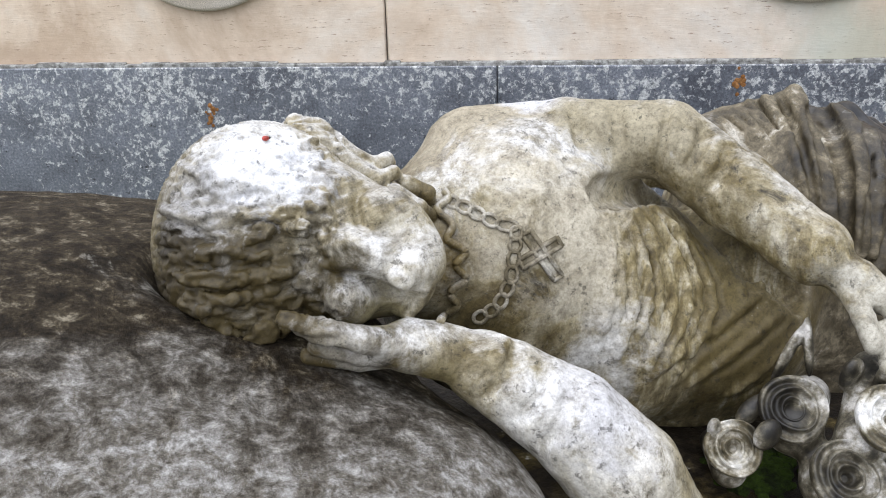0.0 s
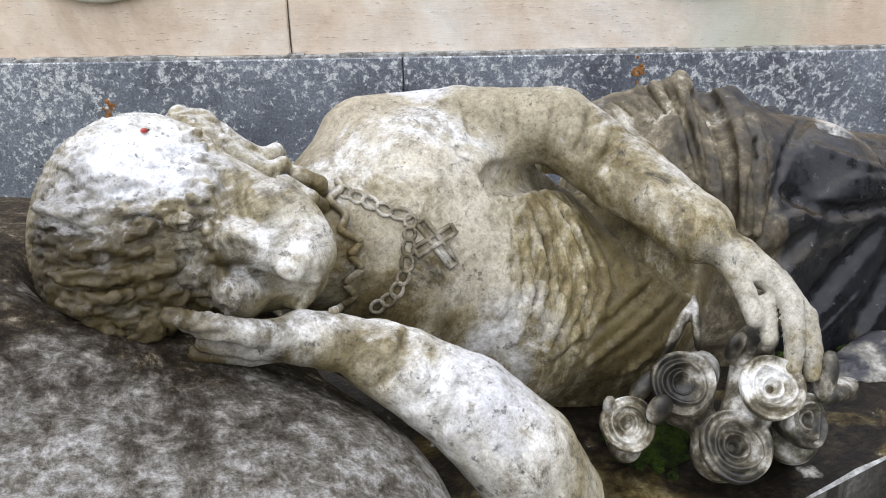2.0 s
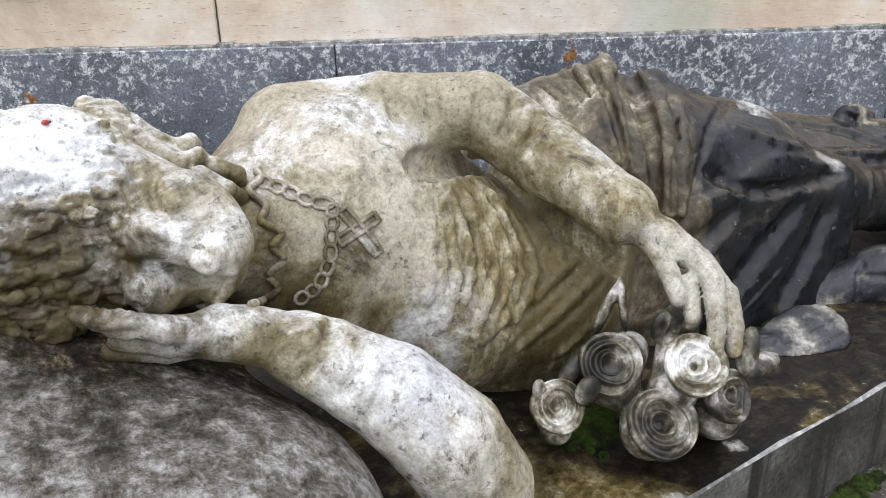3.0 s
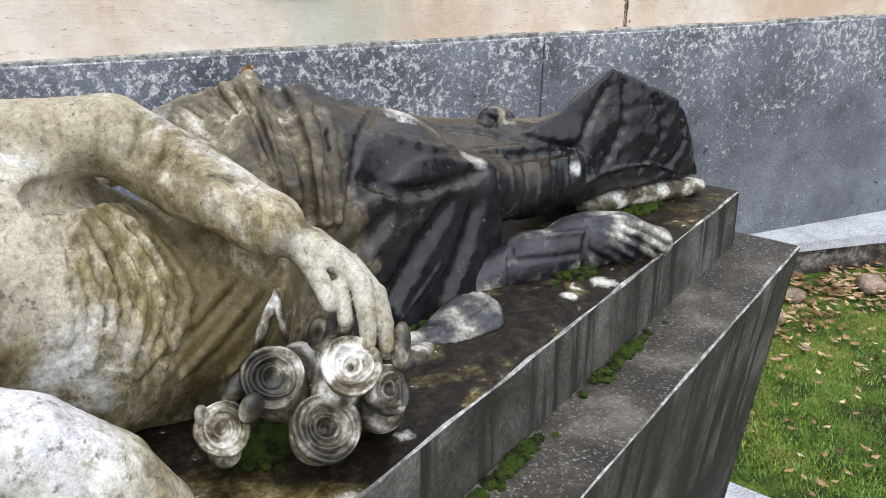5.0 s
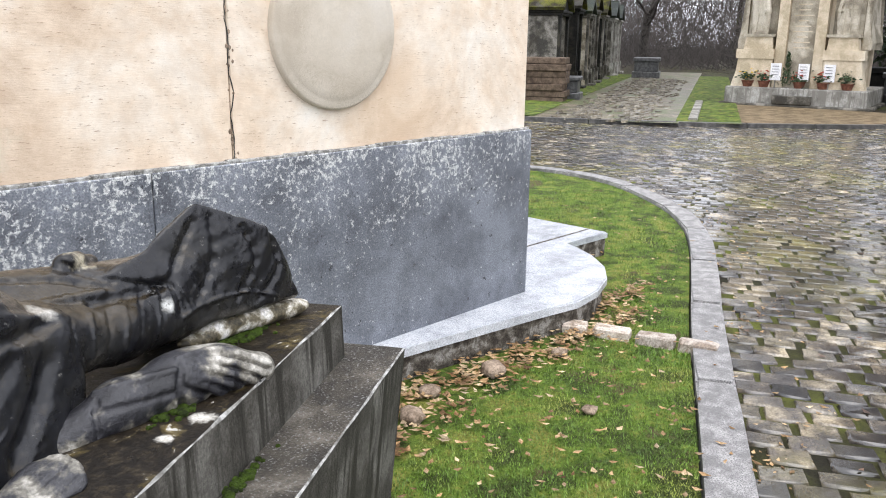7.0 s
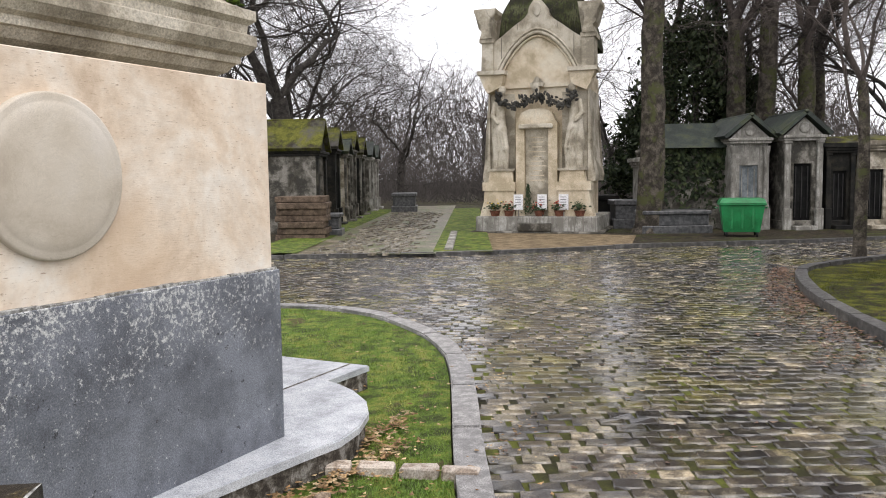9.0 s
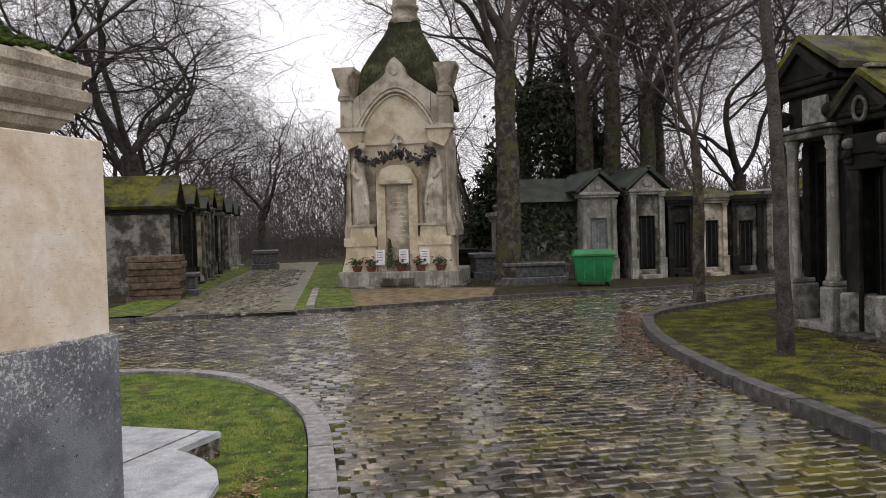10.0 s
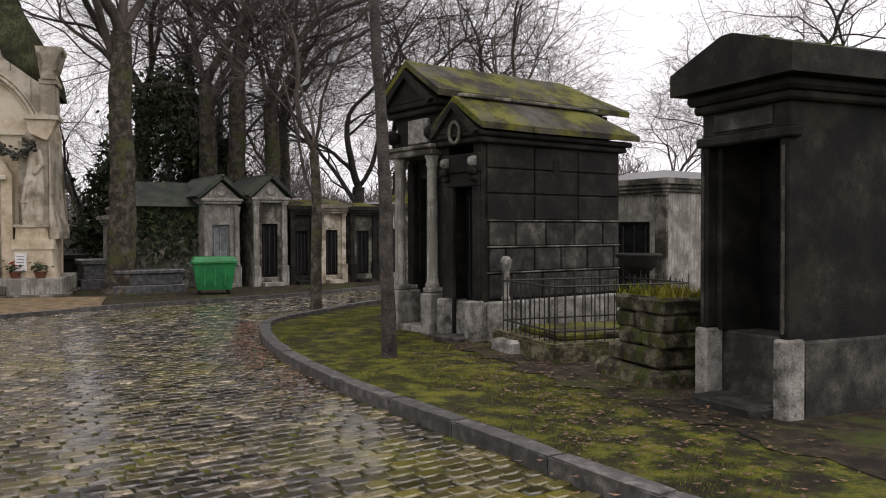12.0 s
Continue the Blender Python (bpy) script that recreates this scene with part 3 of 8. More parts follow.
def prism(poly, z0, z1, bev=0.0, taper=None):
    """Extrude a plan outline (counter-clockwise) between two heights."""
    bm = bmesh.new()
    lo = [bm.verts.new((x, y, z0)) for x, y in poly]
    hi = [bm.verts.new((x, y, z1)) for x, y in (taper or poly)]
    bm.faces.new(lo[::-1])
    top = bm.faces.new(hi)
    for i in range(len(poly)):
        j = (i + 1) % len(poly)
        bm.faces.new((lo[i], lo[j], hi[j], hi[i]))
    if bev:
        bmesh.ops.bevel(bm, geom=list(top.edges), offset=bev, segments=2, affect="EDGES")
    bmesh.ops.triangulate(bm, faces=[f for f in bm.faces if len(f.verts) > 4])
    return bm


def lathe(profile, seg=20):
    """Turn (radius, height) pairs round z."""
    bm = bmesh.new()
    rings = []
    for r, z in profile:
        if r < 1e-4:
            rings.append([bm.verts.new((0, 0, z))])
        else:
            rings.append([bm.verts.new((r * math.cos(2 * math.pi * i / seg), r * math.sin(2 * math.pi * i / seg), z)) for i in range(seg)])
    for a, b in zip(rings, rings[1:]):
        for i in range(seg):
            q = [a[i % len(a)], a[(i + 1) % len(a)], b[(i + 1) % len(b)], b[i % len(b)]]
            q = [v for k, v in enumerate(q) if v not in q[:k]]
            if len(q) > 2:
                bm.faces.new(q)
    return bm


def tube(points, radii, sides=8, closed=False):
    """A tapered tube along points."""
    bm = bmesh.new()
    pts = [Vector(p) for p in points]
    rings = []
    for i, p in enumerate(pts):
        a, b = pts[max(i - 1, 0)], pts[min(i + 1, len(pts) - 1)]
        if closed:
            a, b = pts[i - 1], pts[(i + 1) % len(pts)]
        d = (b - a).normalized()
        s = d.cross(Vector((0, 0, 1)))
        s = s.normalized() if s.length > 0.05 else Vector((1, 0, 0))
        t = d.cross(s)
        rings.append([bm.verts.new(p + (s * math.cos(2 * math.pi * k / sides) + t * math.sin(2 * math.pi * k / sides)) * radii[i]) for k in range(sides)])
    pairs = list(zip(rings, rings[1:])) + ([(rings[-1], rings[0])] if closed else [])
    for a, b in pairs:
        for k in range(sides):
            bm.faces.new((a[k], a[(k + 1) % sides], b[(k + 1) % sides], b[k]))
    if not closed:
        bm.faces.new(rings[0])
        bm.faces.new(rings[-1][::-1])
    bmesh.ops.recalc_face_normals(bm, faces=bm.faces[:])
    return bm


def inside(poly, x, y):
    """Which of the points lie in the outline."""
    hit = np.zeros(x.shape, bool)
    for (x0, y0), (x1, y1) in zip(poly, poly[1:] + poly[:1]):
        cross = ((y0 > y) != (y1 > y)) & (x < (x1 - x0) * (y - y0) / (y1 - y0 + 1e-12) + x0)
        hit ^= cross
    return hit


def smooth_line(pts, step=0.25):
    """A Catmull-Rom line through points, in even steps."""
    p = [Vector((*q, 0)) for q in pts]
    p = [p[0] * 2 - p[1]] + p + [p[-1] * 2 - p[-2]]
    out = []
    for i in range(1, len(p) - 2):
        k = max(1, int((p[i + 1] - p[i]).length / step))
        for j in range(k):
            t = j / k
            q = 0.5 * (2 * p[i] + (p[i + 1] - p[i - 1]) * t + (2 * p[i - 1] - 5 * p[i] + 4 * p[i + 1] - p[i + 2]) * t * t
                       + (3 * p[i] - p[i - 1] - 3 * p[i + 1] + p[i + 2]) * t ** 3)
            out.append((q.x, q.y))
    out.append(pts[-1])
    return out


# ---- ground, road, lawns ----
NEAR_KERB = [(-4.0, -2.62), (0.0, -0.56), (3.04, 1.01), (4.66, 1.86), (5.45, 2.25), (6.57, 2.82), (7.31, 3.3), (7.98, 3.95), (8.6, 4.85), (8.8, 5.6), (8.68, 6.5), (7.6, 9.0), (5.5, 12.5)]
FAR_KERB = [(9.0, 18.0), (11.8, 13.4), (13.5, 10.7), (14.5, 9.1), (15.9, 6.95), (17.4, 5.3), (18.8, 3.9), (20.3, 1.8), (22.0, -0.2), (24.2, -2.1), (28.0, -5.0)]
ISLAND = [(-4.0, -6.3), (2.0, -3.45), (5.34, -1.85), (6.3, -1.46), (7.32, -1.0), (8.88, -0.34), (11.0, 0.33), (12.9, 0.7), (14.6, 0.8), (15.5, 0.5), (16.6, -0.12), (17.9, -0.9), (20.5, -3.0), (24.0, -6.5), (27.0, -9.0)]
near_line, far_line, isl_line = smooth_line(NEAR_KERB, 0.3), smooth_line(FAR_KERB, 0.4), smooth_line(ISLAND, 0.3)
ROAD = near_line + [(6.0, 18.0)] + far_line + isl_line[::-1]

bm = bmesh.new()
bmesh.ops.create_grid(bm, x_segments=80, y_segments=80, size=250)
for v in bm.verts:
    v.co.z = -0.035
tagged(new("ground", mesh_of(bm, M["ground"])), "wet brown earth with thin moss between the graves", "ground", kind="structure")


def sheet(name, outline, z, mat, label, kind="structure", cell=0.12, wave=0.012):
    """Uneven ground inside an outline, with a skirt."""
    xs, ys = [p[0] for p in outline], [p[1] for p in outline]
    bm = bmesh.new()
    vs = [bm.verts.new((x, y, z)) for x, y in outline]
    f = bm.faces.new(vs)
    bmesh.ops.triangulate(bm, faces=[f])
    bmesh.ops.subdivide_edges(bm, edges=[e for e in bm.edges if e.calc_length() > 0.6], cuts=3, use_grid_fill=True)
    for v in bm.verts:
        v.co.z += wave * noise.noise(Vector((v.co.x * 1.3, v.co.y * 1.3, 0)))
    if sum(fc.normal.z for fc in bm.faces) < 0:
        bmesh.ops.reverse_faces(bm, faces=bm.faces[:])
    bmesh.ops.recalc_face_normals(bm, faces=bm.faces[:])
    bm.normal_update()
    if bm.faces and sum(fc.normal.z for fc in bm.faces) < 0:
        bmesh.ops.reverse_faces(bm, faces=bm.faces[:])
    return tagged(new(name, mesh_of(bm, mat)), label, "lawn" if "lawn" in name else "ground", kind=kind)


def offset(line, d):
    out = []
    for i, (x, y) in enumerate(line):
        a, b = line[max(i - 1, 0)], line[min(i + 1, len(line) - 1)]
        dx, dy = b[0] - a[0], b[1] - a[1]
        k = math.hypot(dx, dy) or 1
        out.append((x - dy / k * d, y + dx / k * d))
    return out


near_in = offset(near_line, 0.19)
LAWN = near_in + [(-4.0, 12.5), (-4.0, -2.4)]
sheet("lawn", LAWN, 0.035, M["lawn"], "short mossy green lawn with bare patches")
isl_in = offset(isl_line, -0.17)
ISLE = isl_in + [(26.0, -14.0), (-4.0, -14.0)]
sheet("lawn_island", ISLE, 0.06, M["lawn_verge"], "mossy grass verge beside the graves")
FARSIDE = offset(far_line, 0.16) + [(60.0, -12.0), (60.0, 40.0), (9.0, 40.0)]
sheet("ground_far", FARSIDE, 0.03, M["ground"], "muddy earth and moss round the far graves", wave=0.03)
sheet("ground_sand", [(17.3, 5.7), (18.6, 4.4), (21.6, 5.0), (22.3, 9.9), (21.0, 9.6), (16.3, 7.3)], 0.055, M["sand"], "sandy earth before the tall tomb", wave=0.008)


def kerb(name, line, side, mat, label, z1, width, length, chip=0.006):
    """A run of kerb stones with open joints."""
    base = thing(name, label, "kerb", kind="structure")
    acc, i0 = 0.0, 0
    other = offset(line, side * width)
    for i in range(1, len(line)):
        acc += math.dist(line[i], line[i - 1])
        if acc > length * random.uniform(0.85, 1.15) or i == len(line) - 1:
            a, b, c, d = Vector((*line[i0], 0)), Vector((*line[i], 0)), Vector((*other[i], 0)), Vector((*other[i0], 0))
            mid = [Vector((*line[k], 0)) for k in range(i0 + 1, i)]
            mid2 = [Vector((*other[k], 0)) for k in range(i - 1, i0, -1)]
            g = (b - a).normalized() * 0.006
            ring = [a + g] + mid + [b - g, c - g] + mid2 + [d + g]
            if side < 0:
                ring = ring[::-1]
            top = z1 + random.uniform(-chip, chip)
            bm = prism([(p.x, p.y) for p in ring], -0.12, top, 0.014)
            part("kerb_stone", bm, mat, base)
            acc, i0 = 0.0, i


kerb("kerb_lawn", near_line, 1, M["kerb"], "row of pale granite kerb stones round the lawn", 0.075, 0.18, 0.95)
kerb("kerb_island", isl_line, -1, M["kerb_dark"], "row of dark wet granite kerb stones with a raised edge", 0.13, 0.17, 0.9)
kerb("kerb_far", far_line, 1, M["kerb_dark"], "low dark kerb along the far side of the road", 0.09, 0.16, 1.2)

# cobbles: rows square to the near kerb, long sides along the row
KA = math.atan2(0.85, 1.62)
ca, sa = math.cos(KA), math.sin(KA)
rng = np.random.RandomState(4)
ROWP, STP = 0.136, 0.2
jj, ii = np.meshgrid(np.arange(-170, 170), np.arange(-120, 260))
along = ii * ROWP + rng.uniform(-0.008, 0.008, ii.shape)
across = jj * STP + (ii % 2) * STP * 0.5 + rng.uniform(-0.03, 0.03, ii.shape) + 0.05 * np.sin(ii * 0.7)
cx, cy = along * ca - across * sa, along * sa + across * ca
bend = 0.25 * np.sin(cx * 0.22 + cy * 0.13)
cx, cy = cx - bend * sa, cy + bend * ca
keep = inside(ROAD, cx, cy) & (cx > -3.5) & (cx < 27) & (cy < 17) & (cy > -8)
cx, cy, kk = cx[keep], cy[keep], ii[keep]
order = np.argsort(np.hypot(cx - 4.4, cy - 0.9))
near_set, rest = order[:300], order[300:]


def cobble_points(w, h, top, bev):
    """Base and crown outline of one worn cobble."""
    lo = [(-w, -h, -0.06), (w, -h, -0.06), (w, h, -0.06), (-w, h, -0.06)]
    hi = [(-w + 0.004, -h + 0.004, top - bev), (w - 0.004, -h + 0.004, top - bev), (w - 0.004, h - 0.004, top - bev), (-w + 0.004, h - 0.004, top - bev)]
    cr = [(-w * 0.86, -h * 0.80, top), (w * 0.86, -h * 0.80, top), (w * 0.86, h * 0.80, top), (-w * 0.86, h * 0.80, top)]
    return lo + hi + cr


COB_FACES = [(0, 1, 5, 4), (1, 2, 6, 5), (2, 3, 7, 6), (3, 0, 4, 7), (4, 5, 9, 8), (5, 6, 10, 9), (6, 7, 11, 10), (7, 4, 8, 11), (8, 9, 10, 11)]
cobble_meshes = []
for k in range(7):
    pts = [tuple(np.array(p) + rng.uniform(-0.006, 0.006, 3)) for p in cobble_points(rng.uniform(0.082, 0.097), rng.uniform(0.055, 0.066), 0.014, rng.uniform(0.008, 0.014))]
    pts = [(y, x, z) for x, y, z in pts]
    cobble_meshes.append(raw_mesh(pts, [f[::-1] for f in COB_FACES], M["cobble"], True))
    cobble_meshes[-1].polygons[8].use_smooth = False
n = len(rest)
shapes = np.array([cobble_points(1, 1, 0.014, 0.011)])
w, h = rng.uniform(0.080, 0.099, n), rng.uniform(0.054, 0.066, n)
P = np.repeat(shapes, n, 0)
P[:, :, 0] *= w[:, None] * 1.0
P[:, :, 1] *= h[:, None]
P[:, :, :2] += rng.uniform(-0.006, 0.006, P[:, :, :2].shape)
tilt = rng.uniform(-0.035, 0.035, (2, n, 1))
P[:, :, 2] += tilt[0] * P[:, :, 0] + tilt[1] * P[:, :, 1] + rng.uniform(-0.004, 0.003, (n, 1))
X, Y = P[:, :, 1].copy(), -P[:, :, 0].copy()
turn = rng.uniform(-0.05, 0.05, (n, 1)) + KA
WX, WY = cx[rest][:, None] + X * np.cos(turn) - Y * np.sin(turn), cy[rest][:, None] + X * np.sin(turn) + Y * np.cos(turn)
verts = np.stack([WX, WY, P[:, :, 2]], -1).reshape(-1, 3)
faces = (np.array(COB_FACES)[None] + 12 * np.arange(n)[:, None, None]).reshape(-1, 4)
road = new("road")
tagged(road, "wet worn cobbled road with moss in the joints", "road", kind="structure")
paving = raw_mesh(verts.tolist(), faces.tolist(), M["cobbles"], True)
worn_top = np.ones(len(faces), bool)
worn_top[8::9] = False
paving.polygons.foreach_set("use_smooth", worn_top)
sett = part("cobble_paving", paving, None, road)
sett["kind"] = "stuff"
bedding = bmesh.new()
vs = [bedding.verts.new((x, y, -0.001)) for x, y in ROAD]
bmesh.ops.triangulate(bedding, faces=[bedding.faces.new(vs)])
bmesh.ops.recalc_face_normals(bedding, faces=bedding.faces[:])
M["joint"] = stone("mossy_joint", [(0.2, (0.016, 0.014, 0.007)), (0.5, (0.045, 0.046, 0.012)), (0.8, (0.10, 0.112, 0.018))], 1.3, rough=0.8, relief=1.5, relief_scale=60)
part("road_bed", bedding, M["joint"], road)


# ---- the wall monument ----
mon = thing("stone_monument", "large limestone monument wall on a dark granite dado", "monument")
WY, CX = 2.80, 4.08
BACK, LEFT = 6.4, -3.2
part("core", block(LEFT, WY + 0.08, 0.15, CX - 0.08, BACK, 2.1), M["lime_old"], mon)
for x0, x1 in ((LEFT, -1.7), (-1.7, 0.085), (0.085, 1.864), (1.864, CX)):
    part("dado_panel", block(x0 + 0.0015, WY, 0.2, x1 - 0.0015, WY + 0.079, 1.13, 0.004), M["dado"], mon, "dark speckled granite panel")
part("dado_panel", block(CX - 0.079, WY + 0.081, 0.2, CX, BACK, 1.13, 0.004), M["dado"], mon)
for x0, x1 in ((LEFT, -0.263), (-0.263, 2.215), (2.215, CX - 0.03)):
    part("wall_panel", block(x0 + 0.002, WY + 0.028, 1.134, x1 - 0.002, WY + 0.078, 2.11, 0.005), M["lime"], mon, "cream limestone panel")
part("wall_panel", block(CX - 0.078, WY + 0.08, 1.134, CX - 0.03, BACK, 2.11, 0.005), M["lime"], mon)
# thin grey mortar bead along the top of the dado, broken in places
bm = bmesh.new()
x = LEFT
while x < CX - 0.02:
    w = random.uniform(0.05, 0.22)
    block(x, WY + 0.004, 1.126, min(x + w, CX - 0.02), WY + 0.03, 1.138 + random.uniform(0, 0.008), 0.003, bm)
    x += w
part("mortar_bead", bm, M["edge"], mon, "rough grey mortar line")["kind"] = "stuff"
# cracks in the joints
for x0, wide, amp in ((2.215, 0.0022, 0.010), (-0.263, 0.0008, 0.002)):
    line = [(x0 + amp * noise.noise(Vector((z * 9, x0, 0))) * 2 + amp * 0.5 * noise.noise(Vector((z * 40, x0, 3))), WY + 0.0275, z) for z in [1.14 + i * 0.02 for i in range(48)]]
    part("joint_crack", tube(line, [wide + 0.6 * wide * abs(noise.noise(Vector((p[2] * 30, 0, 0)))) for p in line], 5), M["dark2"], mon, "open cracked joint")
bm = bmesh.new()
for k in range(40):
    z = random.uniform(1.14, 2.0)
    bmesh.ops.create_icosphere(bm, subdivisions=1, radius=random.uniform(0.003, 0.008), matrix=Matrix.Translation((2.215 + random.gauss(0, 0.008), WY + 0.027, z)) @ Matrix.Diagonal((1, 0.4, 1.4, 1)))
part("crack_filling", bm, M["pebble"], mon, "crumbling brown mortar")["kind"] = "stuff"
# cornice: profile as (outward, height)
prof = [(-0.20, 2.09), (-0.20, 2.14), (-0.16, 2.16), (-0.13, 2.20), (-0.11, 2.205), (-0.11, 2.24), (-0.08, 2.255), (-0.055, 2.29), (-0.05, 2.295), (-0.05, 2.345), (-0.085, 2.36), (-0.08, 2.40), (-0.05, 2.425), (-0.05, 2.475),
        (-0.10, 2.49), (-0.20, 2.55), (-0.42, 2.65)]
bm = bmesh.new()
cols = []
for o, z in prof:
    cols.append([bm.verts.new(p) for p in ((LEFT, WY - o, z), (CX + o - 0.02, WY - o, z), (CX + o - 0.02, BACK, z))])
for a, b in zip(cols, cols[1:]):
    for i in range(2):
        bm.faces.new((a[i], a[i + 1], b[i + 1], b[i]))
bm.faces.new((cols[-1][0], cols[-1][1], cols[-1][2], bm.verts.new((LEFT, BACK, 2.66))))
part("cornice", bm, M["lime_fp_old"], mon, "moulded and weather-stained stone cornice")
bm = bmesh.new()
for k in range(150):
    x = random.uniform(2.4, 3.95)
    y = WY + random.uniform(0.08, 0.5)
    bmesh.ops.create_icosphere(bm, subdivisions=1, radius=random.uniform(0.015, 0.05), matrix=pose(x, y, 2.46 + 0.46 * (y - WY)) @ Matrix.Diagonal((1, 1, 0.45, 1)))
part("moss", bm, M["moss"], mon, "dark moss on the cornice")["kind"] = "stuff"
for x in (-0.83, 0.99, 2.72):
    bm = lathe([(0, 0.052), (0.12, 0.05), (0.25, 0.042), (0.285, 0.036), (0.295, 0.03), (0.315, 0.034), (0.325, 0.026), (0.326, -0.01)], 64)
    m = part("medallion", bm, M["disc"], mon, "round carved stone medallion", True)
    m.matrix_local = pose(x, WY + 0.03, 1.63, 90, 0, 0)

# lobed slab that carries it
slab_top = [(LEFT, 2.67), (2.94, 2.665), (3.86, 2.54), (4.15, 2.49)] + [(4.13 + 1.1 * math.sin(a), 3.55 - 1.06 * math.cos(a)) for a in (0.25, 0.5, 0.75, 1.0, 1.2, 1.33)] + \
    [(5.72, 3.27), (5.74, BACK + 0.3), (LEFT, BACK + 0.3)]
base = thing("base_slab", "lobed blue-grey stone base slab under the monument", "base")
part("slab_top", prism(slab_top, 0.165, 0.21, 0.008), [M["base"]], base, "smooth wet blue-grey top")
part("slab_side", prism(offset(slab_top + slab_top[:1], 0.025)[:-1], -0.05, 0.163), M["base_side"], base, "rough stained flank")
bm = block(4.6, 3.42, 0.2095, 5.7, 3.436, 0.2125)
part("joint", bm, M["base_side"], base)

# ---- the tomb: frame along the lying figure ----
TA = radians(30.5)
TOMB = Matrix.Translation((1.66, 1.555, 0.985)) @ Matrix.Rotation(TA, 4, "Z")


def worn_slab(x0, y0, z0, x1, y1, z1, inset, mats, wear=0.006, step_len=0.05):
    """A block whose upper edges are chipped to a pale, uneven line; flanks lean in by inset at the bottom."""
    bm = bmesh.new()
    ring = []
    for (ax, ay), (bx, by) in zip(((x0, y0), (x1, y0), (x1, y1), (x0, y1)), ((x1, y0), (x1, y1), (x0, y1), (x0, y0))):
        k = max(2, int(math.hypot(bx - ax, by - ay) / step_len))
        ring += [(ax + (bx - ax) * i / k, ay + (by - ay) * i / k) for i in range(k)]
    cx, cy = (x0 + x1) / 2, (y0 + y1) / 2
    rows = [[], [], [], []]
    for x, y in ring:
        sx, sy = (1 if x > x1 - 1e-6 else -1 if x < x0 + 1e-6 else 0), (1 if y > y1 - 1e-6 else -1 if y < y0 + 1e-6 else 0)
        c = wear * (0.22 + abs(noise.noise(Vector((x * 14, y * 14, z1)))) * 1.3)
        d = wear * (0.22 + abs(noise.noise(Vector((x * 17, y * 17, z1 + 5)))) * 1.3)
        rows[0].append(bm.verts.new((x - sx * inset, y - sy * inset, z0)))
        rows[1].append(bm.verts.new((x, y, z1 - d)))
        rows[2].append(bm.verts.new((x - sx * c, y - sy * c, z1)))
    n = len(ring)
    for r, mi in ((0, 1), (1, 2)):
        for i in range(n):
            j = (i + 1) % n
            bm.faces.new((rows[r][i], rows[r][j], rows[r + 1][j], rows[r + 1][i])).material_index = mi
    bm.faces.new(rows[2]).material_index = 0
    bm.faces.new(rows[0][::-1]).material_index = 1
    bmesh.ops.triangulate(bm, faces=[f for f in bm.faces if len(f.verts) > 4])
    return mesh_of(bm, mats)


tomb = thing("tomb", "weathered grey stone tomb with a stepped top and a tapering body", "tomb", TOMB)
part("body", worn_slab(-2.75, -0.13, -0.86, 0.095, 1.0, -0.13, 0.06, [M["box_top"], M["box_side"], M["edge"]], 0.007), None, tomb, "streaked grey stone body, moist dark ledge")
part("top_slab", worn_slab(-2.62, 0.0, -0.131, 0.0, 0.9, 0.0, -0.004, [M["slab"], M["box_side"], M["edge"]], 0.0065), None, tomb, "black-crusted top slab with a chipped pale edge")
part("plinth", block(-2.85, -0.2, -1.02, 0.14, 1.05, -0.855, 0.012), M["base"], tomb, "grey plinth at the ground")


def tufts(name, spots, spread, count, label, frame_m, mat="moss", size=(0.004, 0.011)):
    """Low cushions of moss."""
    bm = bmesh.new()
    for (x, y, z) in spots:
        for k in range(count):
            r = random.uniform(*size)
            px, py = x + random.gauss(0, spread[0]), y + random.gauss(0, spread[1])
            bmesh.ops.create_icosphere(bm, subdivisions=1, radius=r, matrix=pose(px, py, z + r * 0.2) @ Matrix.Diagonal((1, 1, 0.7, 1)))
    ob = new(name, mesh_of(bm, M[mat]))
    ob.matrix_world = frame_m
    return tagged(ob, label, "moss", kind="stuff")


tufts("moss_on_ledge", [(-0.62, -0.018, -0.13), (-1.0, -0.02, -0.13)], (0.05, 0.007), 90, "bright green moss along the foot of the top slab", TOMB)
tufts("moss_on_slab", [(-1.275, 0.15, 0.0)], (0.022, 0.016), 150, "clump of green moss between the carved roses", TOMB)
tufts("moss_by_legs", [(-0.93, 0.2, 0.0), (-0.85, 0.22, 0), (-0.7, 0.235, 0), (-0.25, 0.15, 0), (-0.2, 0.12, 0), (-0.6, 0.09, 0)], (0.035, 0.014), 60, "green moss along the carved cloth", TOMB)


